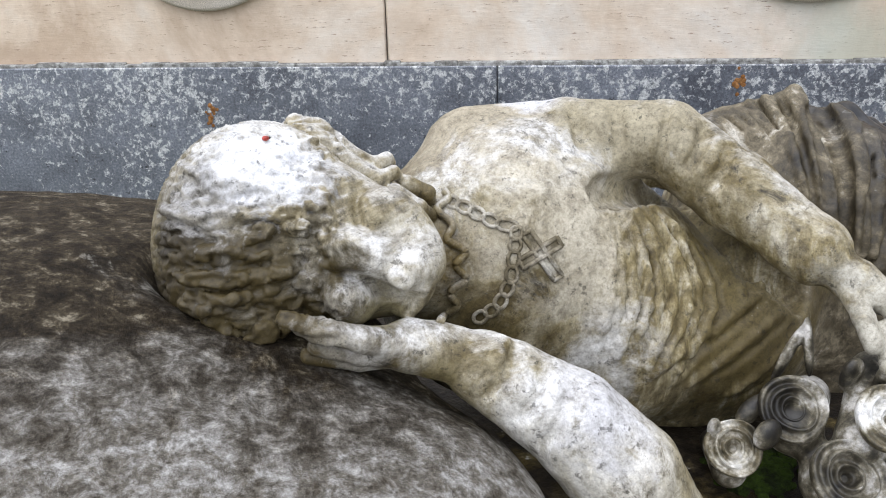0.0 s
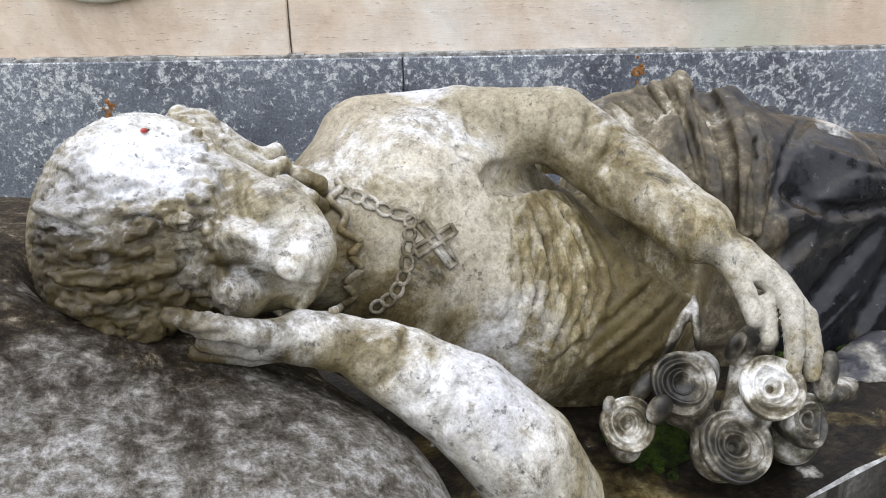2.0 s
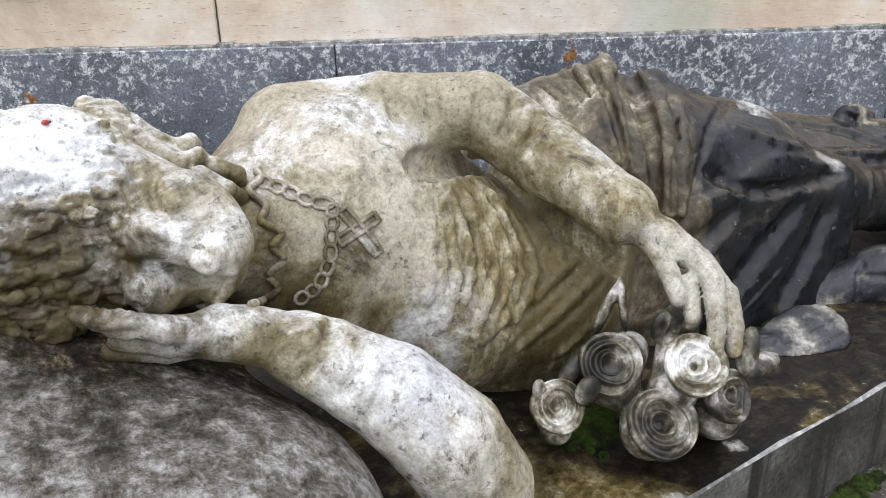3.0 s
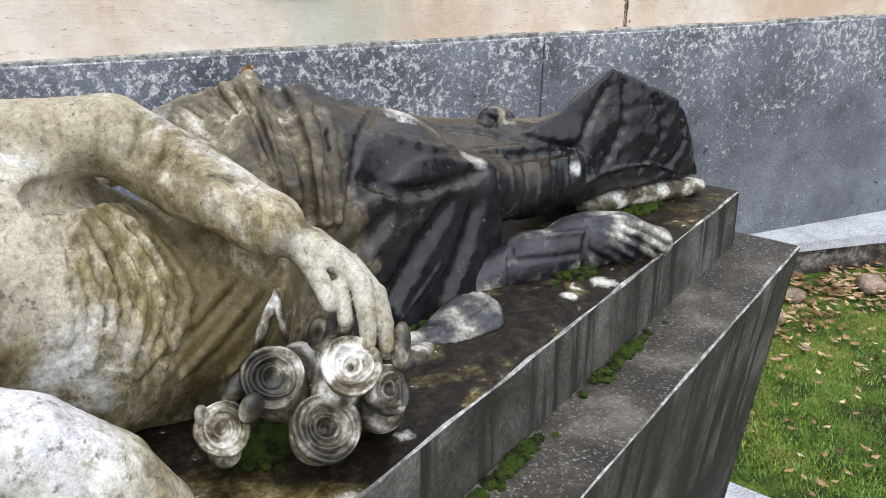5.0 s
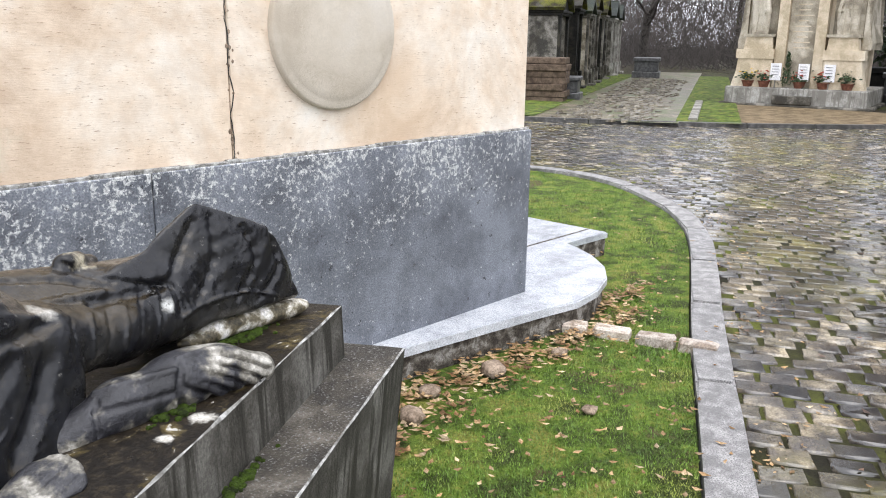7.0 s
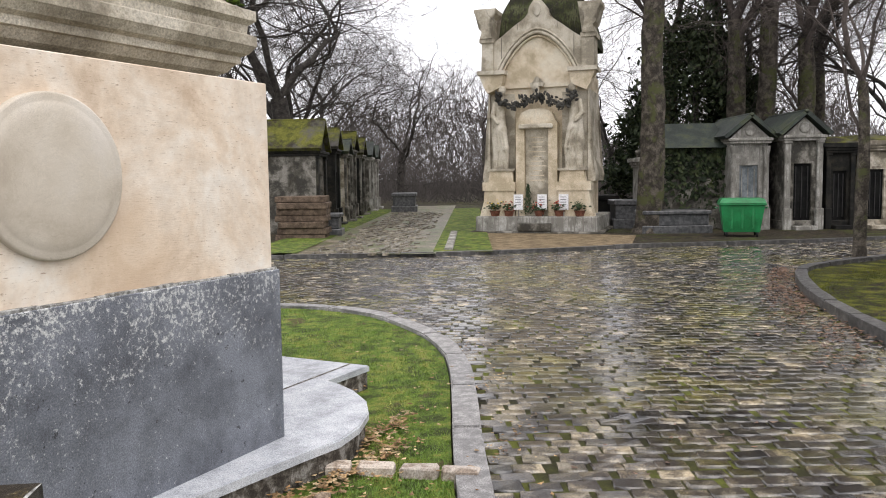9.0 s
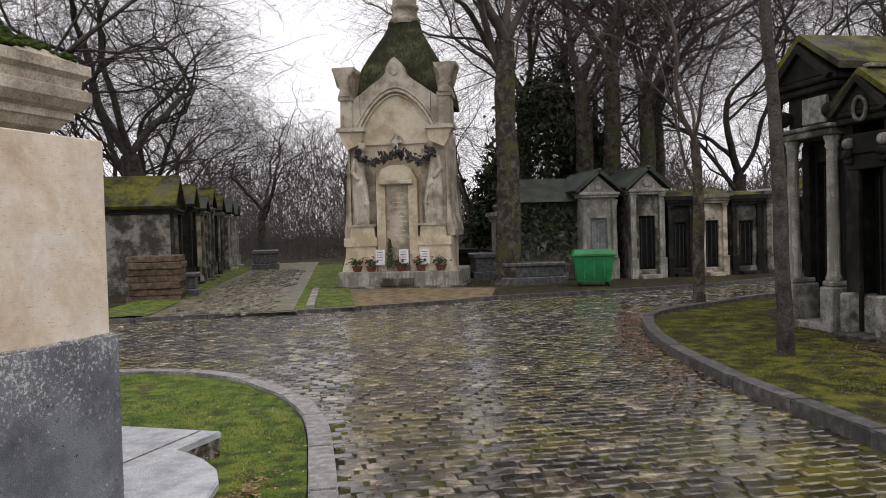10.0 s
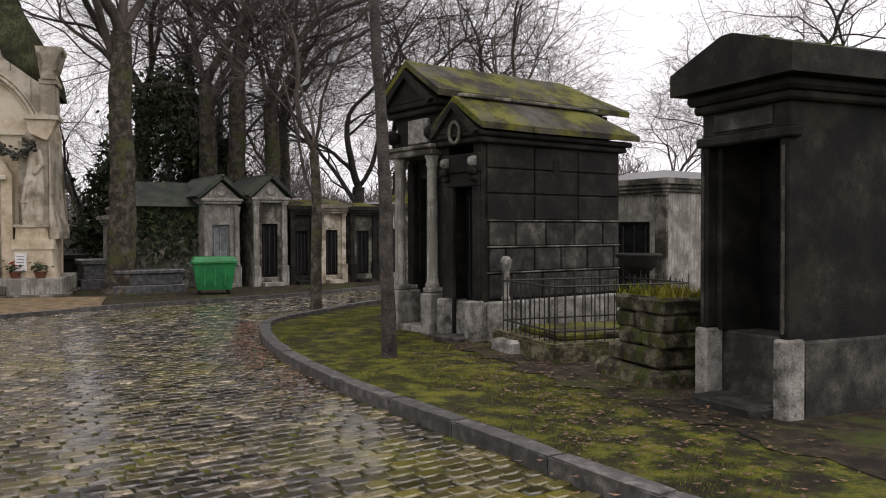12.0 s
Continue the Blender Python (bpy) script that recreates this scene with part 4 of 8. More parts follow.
# ---- the lying figure, carved as one ----
class Carving:
    """A solid built up from soft unions on a grid, then skinned."""

    def __init__(self, lo, hi, h):
        self.lo, self.h = np.array(lo), h
        self.shape = np.ceil((np.array(hi) - self.lo) / h).astype(int) + 1
        self.d = np.full(self.shape, 0.2, np.float32)

    def window(self, lo, hi):
        a = np.clip(np.floor((np.array(lo) - self.lo) / self.h).astype(int), 0, self.shape - 1)
        b = np.clip(np.ceil((np.array(hi) - self.lo) / self.h).astype(int) + 1, 1, self.shape)
        s = tuple(slice(i, j) for i, j in zip(a, b))
        g = [(np.arange(i, j, dtype=np.float32) * self.h + o) for i, j, o in zip(a, b, self.lo)]
        return s, np.meshgrid(*g, indexing="ij")

    def blend(self, s, d, k, cut=False):
        a = self.d[s]
        if cut:
            h = np.clip(0.5 - 0.5 * (a + d) / k, 0, 1)
            self.d[s] = a + (-d - a) * h + k * h * (1 - h)
        else:
            h = np.clip(0.5 + 0.5 * (d - a) / k, 0, 1)
            self.d[s] = d + (a - d) * h - k * h * (1 - h)

    def limb(self, pts, k=0.02, cut=False, flat=None):
        """Round limb through (u, v, z, radius) points."""
        for p, q in zip(pts, pts[1:]):
            p, q = np.array(p, float), np.array(q, float)
            r = max(p[3], q[3]) + k * 1.5 + 0.02
            s, (x, y, z) = self.window(np.minimum(p, q)[:3] - r, np.maximum(p, q)[:3] + r)
            ax = q[:3] - p[:3]
            t = np.clip(((x - p[0]) * ax[0] + (y - p[1]) * ax[1] + (z - p[2]) * ax[2]) / max(ax @ ax, 1e-9), 0, 1)
            d = np.sqrt((x - p[0] - t * ax[0]) ** 2 + (y - p[1] - t * ax[1]) ** 2 + (z - p[2] - t * ax[2]) ** 2) - (p[3] + (q[3] - p[3]) * t)
            self.blend(s, d, k, cut)

    def ball(self, c, radii, turn=(0, 0, 0), k=0.03, cut=False):
        rot = np.array(Euler([radians(a) for a in turn]).to_matrix()).T
        r = max(radii) + k * 1.5 + 0.02
        s, (x, y, z) = self.window(np.array(c) - r, np.array(c) + r)
        x, y, z = x - c[0], y - c[1], z - c[2]
        e = [rot[i][0] * x + rot[i][1] * y + rot[i][2] * z for i in range(3)]
        k0 = np.sqrt(sum((e[i] / radii[i]) ** 2 for i in range(3)))
        k1 = np.sqrt(sum((e[i] / radii[i] ** 2) ** 2 for i in range(3))) + 1e-6
        self.blend(s, k0 * (k0 - 1) / k1, k, cut)

    def hull(self, pts, r=0.015, k=0.03):
        """Taut cloth over a few points: their convex hull, rounded by r."""
        pts = np.array(pts, float)
        mid = pts.mean(0)
        planes = []
        for i, j, m in itertools.combinations(range(len(pts)), 3):
            nv = np.cross(pts[j] - pts[i], pts[m] - pts[i])
            size = np.linalg.norm(nv)
            if size < 1e-9:
                continue
            nv = nv / size
            if nv @ (mid - pts[i]) > 0:
                nv = -nv
            if ((pts - pts[i]) @ nv < 1e-6).all():
                planes.append((nv, nv @ pts[i]))
        pad = r + k * 1.5 + 0.02
        s, (x, y, z) = self.window(pts.min(0) - pad, pts.max(0) + pad)
        d = np.full(x.shape, -1.0, np.float32)
        soft = 0.012
        for nv, c in planes:
            e = nv[0] * x + nv[1] * y + nv[2] * z - c
            h = np.clip(0.5 + 0.5 * (e - d) / soft, 0, 1)
            d = d + (e - d) * h + soft * h * (1 - h)
        self.blend(s, d - r, k)

    def fold(self, lo, hi, wave):
        """Push the surface in and out by wave(x, y, z) inside a box."""
        s, (x, y, z) = self.window(lo, hi)
        edge = 1.0
        for g, a, b in zip((x, y, z), lo, hi):
            m = (a + b) / 2
            edge = edge * np.clip(2.2 - 2.2 * np.abs((g - m) / ((b - a) / 2)), 0, 1)
        self.d[s] += (edge * wave(x, y, z)).astype(np.float32)

    def cast(self, x, y, eye, axes, start=0.35):
        """Where the sight line through sketch point (x, y) from a standpoint meets the stone."""
        w = axes[0] + axes[1] * (x - 784) + axes[2] * (y - 441)
        w = w / np.linalg.norm(w)
        t = start
        for _ in range(160):
            g = (eye + w * t - self.lo) / self.h
            i = np.floor(g).astype(int)
            if (i < 0).any() or (i >= self.shape - 1).any():
                t += 0.012
                continue
            f = g - i
            c = self.d[i[0]:i[0] + 2, i[1]:i[1] + 2, i[2]:i[2] + 2]
            c = c[0] * (1 - f[0]) + c[1] * f[0]
            c = c[0] * (1 - f[1]) + c[1] * f[1]
            d = c[0] * (1 - f[2]) + c[1] * f[2]
            if d < 0.0008:
                return eye + w * t, w
            t += max(min(d * 0.7, 0.02), 0.0008)
        return None, w

    def stroke(self, pts, r, view, cut=False, sink=0.3, k=0.004, fine=3):
        """A ridge, or a groove, drawn over the stone along sketched points; r may taper as (start, end)."""
        pts = np.array(pts, float)
        r0, r1 = r if isinstance(r, tuple) else (r, r)
        line = []
        m = (len(pts) - 1) * fine
        for i in range(m + 1):
            t = i / fine
            a = min(int(t), len(pts) - 2)
            q0, q1, q2, q3 = pts[max(a - 1, 0)], pts[a], pts[a + 1], pts[min(a + 2, len(pts) - 1)]
            u = t - a
            q = 0.5 * (2 * q1 + (q2 - q0) * u + (2 * q0 - 5 * q1 + 4 * q2 - q3) * u * u + (3 * q1 - q0 - 3 * q2 + q3) * u ** 3)
            hit, w = self.cast(q[0], q[1], *view)
            if hit is not None:
                rr = r0 + (r1 - r0) * i / m
                line.append((*(hit + w * rr * sink), rr))
        run = []
        for p in line:
            if run and math.dist(p[:3], run[-1][:3]) > 0.06:
                if len(run) > 1:
                    self.limb(run, k, cut)
                run = []
            run.append(p)
        if len(run) > 1:
            self.limb(run, k, cut)

    def pleats(self, a, b, n, r, view, k=0.006, sink=0.4):
        """A family of folds between two sketched lines: ridges with grooves between."""
        a, b = np.array(a, float), np.array(b, float)
        for i in range(n):
            t = i / max(n - 1, 1)
            wob = np.array([[3 * math.sin(i * 2.1 + j), 3 * math.cos(i * 1.3 + j * 2)] for j in range(len(a))])
            self.stroke(a + (b - a) * (t + 0.5 / n) + wob, (r * 0.75, r * 1.0), view, True, 0.45, k * 0.5)
            self.stroke(a + (b - a) * t + wob, (r * 0.6, r), view, False, sink, k)

    def skin(self):
        d = self.d
        ins = d < 0
        n = np.array(d.shape) - 1
        acc, cnt = np.zeros((*n, 3), np.float32), np.zeros(n, np.float32)
        base = np.indices(n).transpose(1, 2, 3, 0)
        corner = lambda o: tuple(slice(o[i], o[i] + n[i]) for i in range(3))
        for ax in range(3):
            for o in [(0, 0), (0, 1), (1, 0), (1, 1)]:
                a = list(o)
                a.insert(ax, 0)
                b = list(o)
                b.insert(ax, 1)
                da, db = d[corner(a)], d[corner(b)]
                m = ins[corner(a)] != ins[corner(b)]
                t = np.where(m, da / np.where(m, da - db, 1), 0)
                off = np.zeros((*n, 3), np.float32) + np.array(a, np.float32)
                off[..., ax] = t
                acc += off * m[..., None]
                cnt += m
        live = cnt > 0
        idx = np.full(n, -1, np.int64)
        idx[live] = np.arange(live.sum())
        verts = (base[live] + acc[live] / cnt[live][:, None]) * self.h + self.lo
        faces = []
        for ax in range(3):
            u, v = [i for i in range(3) if i != ax]
            a = [slice(1, -1)] * 3
            b = [slice(1, -1)] * 3
            a[ax], b[ax] = slice(0, -1), slice(1, None)
            sa, sb = ins[tuple(a)], ins[tuple(b)]
            p = np.argwhere(sa != sb)
            flip = sa[sa != sb]
            p += np.array([0 if i == ax else 1 for i in range(3)])
            du, dv = np.eye(3, dtype=int)[u], np.eye(3, dtype=int)[v]
            q = [idx[tuple((p - k).T)] for k in (du * 0, du, du + dv, dv)]
            f = np.stack(q, 1)
            rev = flip if ax != 1 else ~flip
            f[~rev] = f[~rev][:, ::-1]
            faces.append(f)
        f = np.concatenate(faces)
        return verts, f[(f >= 0).all(1)]


# two standpoints of the carver: eye, sight line, sideways and downward unit of the sketch
EYE_A = (-1.89265, -0.41132, 0.603)
AXES_A = ((0.36019338, 0.84992767, -0.38455649), (0.00063033, -0.00027566, -1.885e-05), (-0.00012202, -0.00023561, -0.00063502))
EYE_B = (-1.79565, -0.48703, 0.597)
AXES_B = ((0.74362556, 0.53951567, -0.39489729), (0.00040719, -0.00055478, 8.83e-06), (-0.00021432, -0.00016736, -0.00063223))
HEAD_VIEW = (np.array(EYE_A), [np.array(v) for v in AXES_A])
LEG_VIEW = (np.array(EYE_B), [np.array(v) for v in AXES_B])
C = Carving((-1.75, -0.06, -0.02), (-0.04, 0.66, 0.44), 0.0036)
V0, V1 = HEAD_VIEW, LEG_VIEW
# trunk and neck
C.ball((-1.475, 0.39, 0.215), (0.155, 0.15, 0.175), (0, 15, -25), 0.04)
C.ball((-1.37, 0.345, 0.15), (0.13, 0.135, 0.16), (0, 0, -20), 0.05)
C.ball((-1.23, 0.33, 0.11), (0.15, 0.125, 0.13), (0, 0, -10), 0.05)
C.limb([(-1.66, 0.33, 0.27, 0.055), (-1.56, 0.37, 0.26, 0.08)], 0.03)
C.ball((-1.04, 0.40, 0.165), (0.17, 0.15, 0.165), (0, 8, 0), 0.05)
# draped thighs, knees, shins and the covered feet
C.limb([(-1.0, 0.40, 0.19, 0.14), (-0.82, 0.345, 0.165, 0.11), (-0.69, 0.285, 0.130, 0.066)], 0.04)
C.limb([(-0.9, 0.46, 0.17, 0.12), (-0.7, 0.42, 0.150, 0.085), (-0.5, 0.36, 0.135, 0.065)], 0.04)
C.limb([(-0.70, 0.275, 0.125, 0.062), (-0.52, 0.250, 0.095, 0.052), (-0.34, 0.225, 0.075, 0.048)], 0.03)
C.limb([(-0.6, 0.36, 0.13, 0.08), (-0.44, 0.30, 0.125, 0.070), (-0.34, 0.25, 0.14, 0.06)], 0.035)
# the tent of cloth over the upturned feet
C.hull([(-0.302, 0.200, 0.278), (-0.180, 0.105, 0.208), (-0.14, 0.10, 0.165), (-0.105, 0.078, 0.055), (-0.22, 0.115, 0.06), (-0.40, 0.205, 0.06), (-0.48, 0.27, 0.165), (-0.30, 0.33, 0.02), (-0.16, 0.22, 0.02), (-0.40, 0.33, 0.10)], 0.012, 0.035)
# pale sole of the other foot, half hidden behind
C.limb([(-0.520, 0.335, 0.215, 0.020), (-0.47, 0.345, 0.208, 0.016), (-0.42, 0.36, 0.19, 0.016)], 0.008)
# cloth hanging from the knee to the slab
C.hull([(-0.70, 0.235, 0.155), (-0.69, 0.225, 0.0), (-0.76, 0.185, 0.0), (-0.95, 0.195, 0.0), (-1.0, 0.235, 0.17), (-0.84, 0.245, 0.19), (-0.72, 0.33, 0.02), (-0.98, 0.34, 0.02)], 0.010, 0.04)
C.limb([(-0.69, 0.255, 0.13, 0.042), (-0.692, 0.238, 0.07, 0.034), (-0.70, 0.225, -0.01, 0.034)], 0.02)
C.limb([(-1.0, 0.32, 0.10, 0.09), (-1.02, 0.30, 0.0, 0.08)], 0.05)
C.limb([(-1.10, 0.33, 0.06, 0.07), (-1.25, 0.33, 0.0, 0.07)], 0.05)
C.limb([(-1.26, 0.42, 0.29, 0.03), (-1.12, 0.42, 0.30, 0.05)], 0.03)
# hip drapery: thick rolls that fall over the thigh
for du, top, rr in ((0.0, 0.345, 0.018), (0.045, 0.322, 0.014), (0.115, 0.318, 0.018), (0.165, 0.295, 0.013), (0.21, 0.280, 0.014)):
    C.limb([(-1.10 + du, 0.47, top - 0.03, rr), (-1.045 + du, 0.405, top, rr), (-1.02 + du, 0.33, top - 0.05, rr), (-1.0 + du, 0.285, top - 0.13, rr * 0.9), (-0.985 + du, 0.262, top - 0.24, rr * 0.8)], 0.010)
C.stroke([(1285, 172), (1335, 158), (1388, 160)], (0.010, 0.012), V0, False, 0.3, 0.006)
C.pleats([(1250, 185), (1345, 275), (1420, 355), (1475, 430)], [(1375, 180), (1430, 265), (1470, 352), (1498, 430)], 6, 0.006, V0)
C.stroke([(1435, 190), (1462, 270), (1485, 360)], (0.011, 0.008), V0, True, 0.0, 0.006)
# the bodice, its armhole and pleats
C.stroke([(880, 238), (960, 252), (1028, 312), (1072, 380)], (0.003, 0.005), V0, True, 0.1, 0.004)
C.pleats([(1083, 355), (1080, 450), (1076, 540), (1052, 625)], [(1135, 352), (1225, 430), (1262, 545), (1200, 655)], 9, 0.0060, V0, 0.005)
C.pleats([(1105, 325), (1190, 346), (1270, 422), (1312, 512)], [(1165, 300), (1260, 332), (1350, 414), (1395, 492)], 6, 0.0066, V0, 0.005)
C.pleats([(1340, 520), (1260, 585), (1150, 665)], [(1412, 592), (1360, 650), (1290, 695)], 3, 0.0034, V0, 0.008)
# hollow between the upper arm and the bodice
C.stroke([(1060, 345), (1125, 335), (1190, 355), (1285, 438), (1400, 520)], (0.018, 0.026), V0, True, 0.75, 0.008)
# hip rolls, then long folds over thigh, knee and feet
for pts, r in (([(440, 138), (470, 200), (500, 280), (525, 350)], (0.012, 0.013)), ([(505, 168), (540, 195), (556, 280), (572, 385)], (0.014, 0.015)), ([(575, 195), (590, 270), (600, 390)], (0.008, 0.009)), ([(395, 150), (440, 215), (480, 310)], (0.006, 0.007))):
    C.stroke(pts, r, V1, False, 0.0, 0.005)
for pts, r in (([(465, 145), (492, 220), (515, 310)], (0.011, 0.009)), ([(488, 160), (522, 225), (540, 300), (550, 385)], (0.013, 0.010)), ([(560, 190), (574, 260), (584, 390)], (0.006, 0.006)), ([(420, 150), (458, 220), (492, 315)], (0.006, 0.005))):
    C.stroke(pts, r, V1, True, 0.1, 0.003)
C.stroke([(660, 195), (635, 250), (622, 330), (612, 400)], (0.007, 0.005), V1, True, 0.0, 0.006)
# the crease between the two legs and folds drawn along the thigh
C.stroke([(640, 318), (720, 340), (810, 320), (880, 288), (960, 270), (1020, 262)], (0.006, 0.010), V1, True, 0.2, 0.012)
C.stroke([(690, 205), (760, 222), (850, 232), (950, 258)], (0.004, 0.004), V1, True, 0.2, 0.010)
C.stroke([(680, 240), (760, 262), (840, 268), (920, 262)], (0.004, 0.003), V1, False, 0.5, 0.012)
C.stroke([(860, 205), (900, 230), (960, 250), (1010, 262)], (0.004, 0.004), V1, True, 0.2, 0.008)
# curtain of cloth below the knee
for pts, r in (([(800, 360), (745, 440), (690, 540)], 0.010), ([(846, 360), (826, 430), (790, 520)], 0.009), ([(690, 385), (640, 440), (600, 480)], 0.008)):
    C.stroke(pts, (r * 0.7, r), V1, True, -0.45, 0.022)
C.stroke([(782, 465), (745, 520), (705, 575)], 0.0022, V1, False, 0.2, 0.002)
# soft pleats down the shin
for k in range(6):
    x = 880 + 24 * k
    C.stroke([(x, 300 - 6 * k), (x + 4, 345 - 6 * k), (x - 4, 385 - 6 * k)], (0.002, 0.0018), V1, k % 2 == 0, -0.4 if k % 2 == 0 else 0.95, 0.006)
# folds that fan from the peak of the tent and gather above the slab
for a, b, c in (((1060, 142), (1030, 200), (1012, 262)), ((1092, 135), (1088, 215), (1055, 292)), ((1145, 158), (1158, 225), (1118, 300)), ((1190, 175), (1195, 240), (1160, 300)), ((1212, 200), (1216, 250), (1232, 305))):
    C.stroke([(a[0] + 16, a[1] + 14), (b[0] + 16, b[1] + 10), (c[0] + 14, c[1] + 2)], (0.004, 0.0055), V1, True, -0.25, 0.012)
for k in range(6):
    C.stroke([(1000 + 13 * k, 255 + 3 * k), (1010 + 12 * k, 280 + 2 * k), (1008 + 15 * k, 312)], (0.0026, 0.0022), V1, k % 2 == 0, 0.3, 0.003)
C.stroke([(1040, 322), (1085, 300), (1150, 292), (1200, 305)], (0.004, 0.003), V1, False, 0.3, 0.003)
# collar and neck cloth
edge_ = [(786, 338), (782, 372), (798, 418), (818, 452), (815, 492), (803, 530), (790, 568)]
frill = []
for i in range(73):
    t = i / 72 * (len(edge_) - 1)
    a, b, q = edge_[int(t)], edge_[min(int(t) + 1, len(edge_) - 1)], t % 1
    frill.append((a[0] + (b[0] - a[0]) * q + 11 * math.sin(i * 0.42), a[1] + (b[1] - a[1]) * q))
# upper arm, forearm with its cuff, hand on the roses
C.limb([(-1.50, 0.42, 0.335, 0.058), (-1.403, 0.380, 0.352, 0.046), (-1.304, 0.322, 0.353, 0.043)], 0.008)
C.limb([(-1.304, 0.322, 0.353, 0.044), (-1.256, 0.256, 0.303, 0.045), (-1.217, 0.180, 0.258, 0.034)], 0.006)
C.limb([(-1.224, 0.194, 0.264, 0.039), (-1.214, 0.176, 0.254, 0.0385)], 0.003)
C.limb([(-1.212, 0.172, 0.250, 0.021), (-1.192, 0.135, 0.228, 0.0235), (-1.182, 0.108, 0.219, 0.018)], 0.006)
C.limb([(-1.206, 0.128, 0.222, 0.013), (-1.216, 0.100, 0.208, 0.0110), (-1.226, 0.076, 0.190, 0.0095)], 0.004)
C.limb([(-1.184, 0.105, 0.222, 0.0145), (-1.190, 0.062, 0.204, 0.0118), (-1.207, 0.040, 0.178, 0.0105), (-1.219, 0.028, 0.155, 0.009)], 0.003)
C.limb([(-1.170, 0.100, 0.210, 0.0145), (-1.174, 0.055, 0.188, 0.0118), (-1.190, 0.030, 0.165, 0.010), (-1.200, 0.02, 0.145, 0.009)], 0.003)
C.limb([(-1.200, 0.085, 0.198, 0.010), (-1.218, 0.062, 0.172, 0.009)], 0.003)
C.stroke([(1186, 182), (1176, 235), (1160, 300)], (0.004, 0.003), V0, True, 0.1, 0.004)
C.stroke([(1196, 190), (1190, 240), (1176, 300)], (0.003, 0.003), V0, False, 0.3, 0.003)
for a, b in (((1250, 225), (1215, 300)), ((1290, 262), (1262, 330)), ((1010, 190), (1030, 260)), ((1085, 185), (1095, 265))):
    C.stroke([a, ((a[0] + b[0]) / 2 + 6, (a[1] + b[1]) / 2), b], (0.005, 0.003), V0, True, 0.2, 0.010)
# near arm from the cheek down to the elbow
C.limb([(-1.700, 0.176, 0.258, 0.016), (-1.68, 0.176, 0.254, 0.0225), (-1.655, 0.171, 0.246, 0.0235), (-1.637, 0.166, 0.238, 0.0235), (-1.61, 0.157, 0.224, 0.026)], 0.008)
C.limb([(-1.618, 0.158, 0.226, 0.033), (-1.597, 0.147, 0.212, 0.037), (-1.550, 0.115, 0.176, 0.046), (-1.510, 0.088, 0.125, 0.052), (-1.480, 0.08, 0.065, 0.052)], 0.003)
C.limb([(-1.612, 0.128, 0.250, 0.004), (-1.606, 0.145, 0.249, 0.011)], 0.01)
for a, b, c in (((915, 610), (900, 660), (860, 700)), ((960, 650), (955, 700), (920, 740)), ((1010, 690), (985, 760), (960, 790))):
    C.stroke([a, b, c], (0.003, 0.004), V0, True, 0.1, 0.006)

# the head is carved finer
H = Carving((-1.905, 0.145, 0.185), (-1.585, 0.44, 0.46), 0.0025)
H.ball((-1.770, 0.312, 0.336), (0.090, 0.088, 0.094), (0, 20, 0), 0.02)
H.ball((-1.795, 0.300, 0.300), (0.068, 0.078, 0.070), (0, 0, 0), 0.03)
H.limb([(-1.66, 0.33, 0.27, 0.055), (-1.60, 0.35, 0.262, 0.065)], 0.02)
H.ball((-1.694, 0.262, 0.312), (0.058, 0.068, 0.064), (0, 20, -20), 0.02)
H.ball((-1.714, 0.262, 0.352), (0.042, 0.056, 0.044), (0, 0, 0), 0.02)
H.ball((-1.660, 0.240, 0.290), (0.032, 0.040, 0.034), (0, 0, 0), 0.02)
H.stroke([(632, 330), (628, 370), (638, 405), (656, 425)], (0.013, 0.010), V0, True, 0.05, 0.010)
H.stroke([(652, 360), (664, 385), (660, 404)], (0.0078, 0.0075), V0, False, 0.1, 0.004)
H.stroke([(644, 352), (654, 385), (650, 412)], 0.0020, V0, True, 0.0, 0.002)
H.stroke([(670, 360), (682, 385), (674, 410)], 0.0018, V0, True, 0.0, 0.002)
H.stroke([(612, 330), (606, 375), (612, 410)], (0.006, 0.005), V0, False, 0.5, 0.008)
H.stroke([(622, 486), (660, 500), (706, 508)], (0.013, 0.010), V0, True, 0.1, 0.006)
H.stroke([(600, 438), (640, 446), (690, 462), (732, 482)], (0.009, 0.0110), V0, False, 0.45, 0.016)
H.stroke([(716, 474), (730, 488)], (0.0100, 0.0090), V0, False, 0.0, 0.006)
H.stroke([(698, 490), (720, 502)], (0.0065, 0.0060), V0, False, -0.1, 0.004)
H.stroke([(706, 502), (716, 506)], 0.0032, V0, True, -0.2, 0.002)
H.stroke([(612, 522), (628, 545)], (0.017, 0.014), V0, False, 0.5, 0.010)
H.stroke([(690, 372), (725, 420), (748, 470)], (0.014, 0.014), V0, False, 0.55, 0.022)
H.stroke([(750, 512), (735, 535), (706, 552)], (0.0055, 0.0045), V0, False, 0.1, 0.004)
H.stroke([(744, 522), (728, 543), (700, 558)], (0.0032, 0.0025), V0, True, -0.3, 0.002)
H.stroke([(742, 534), (726, 552), (706, 565)], (0.0055, 0.0045), V0, False, 0.2, 0.003)
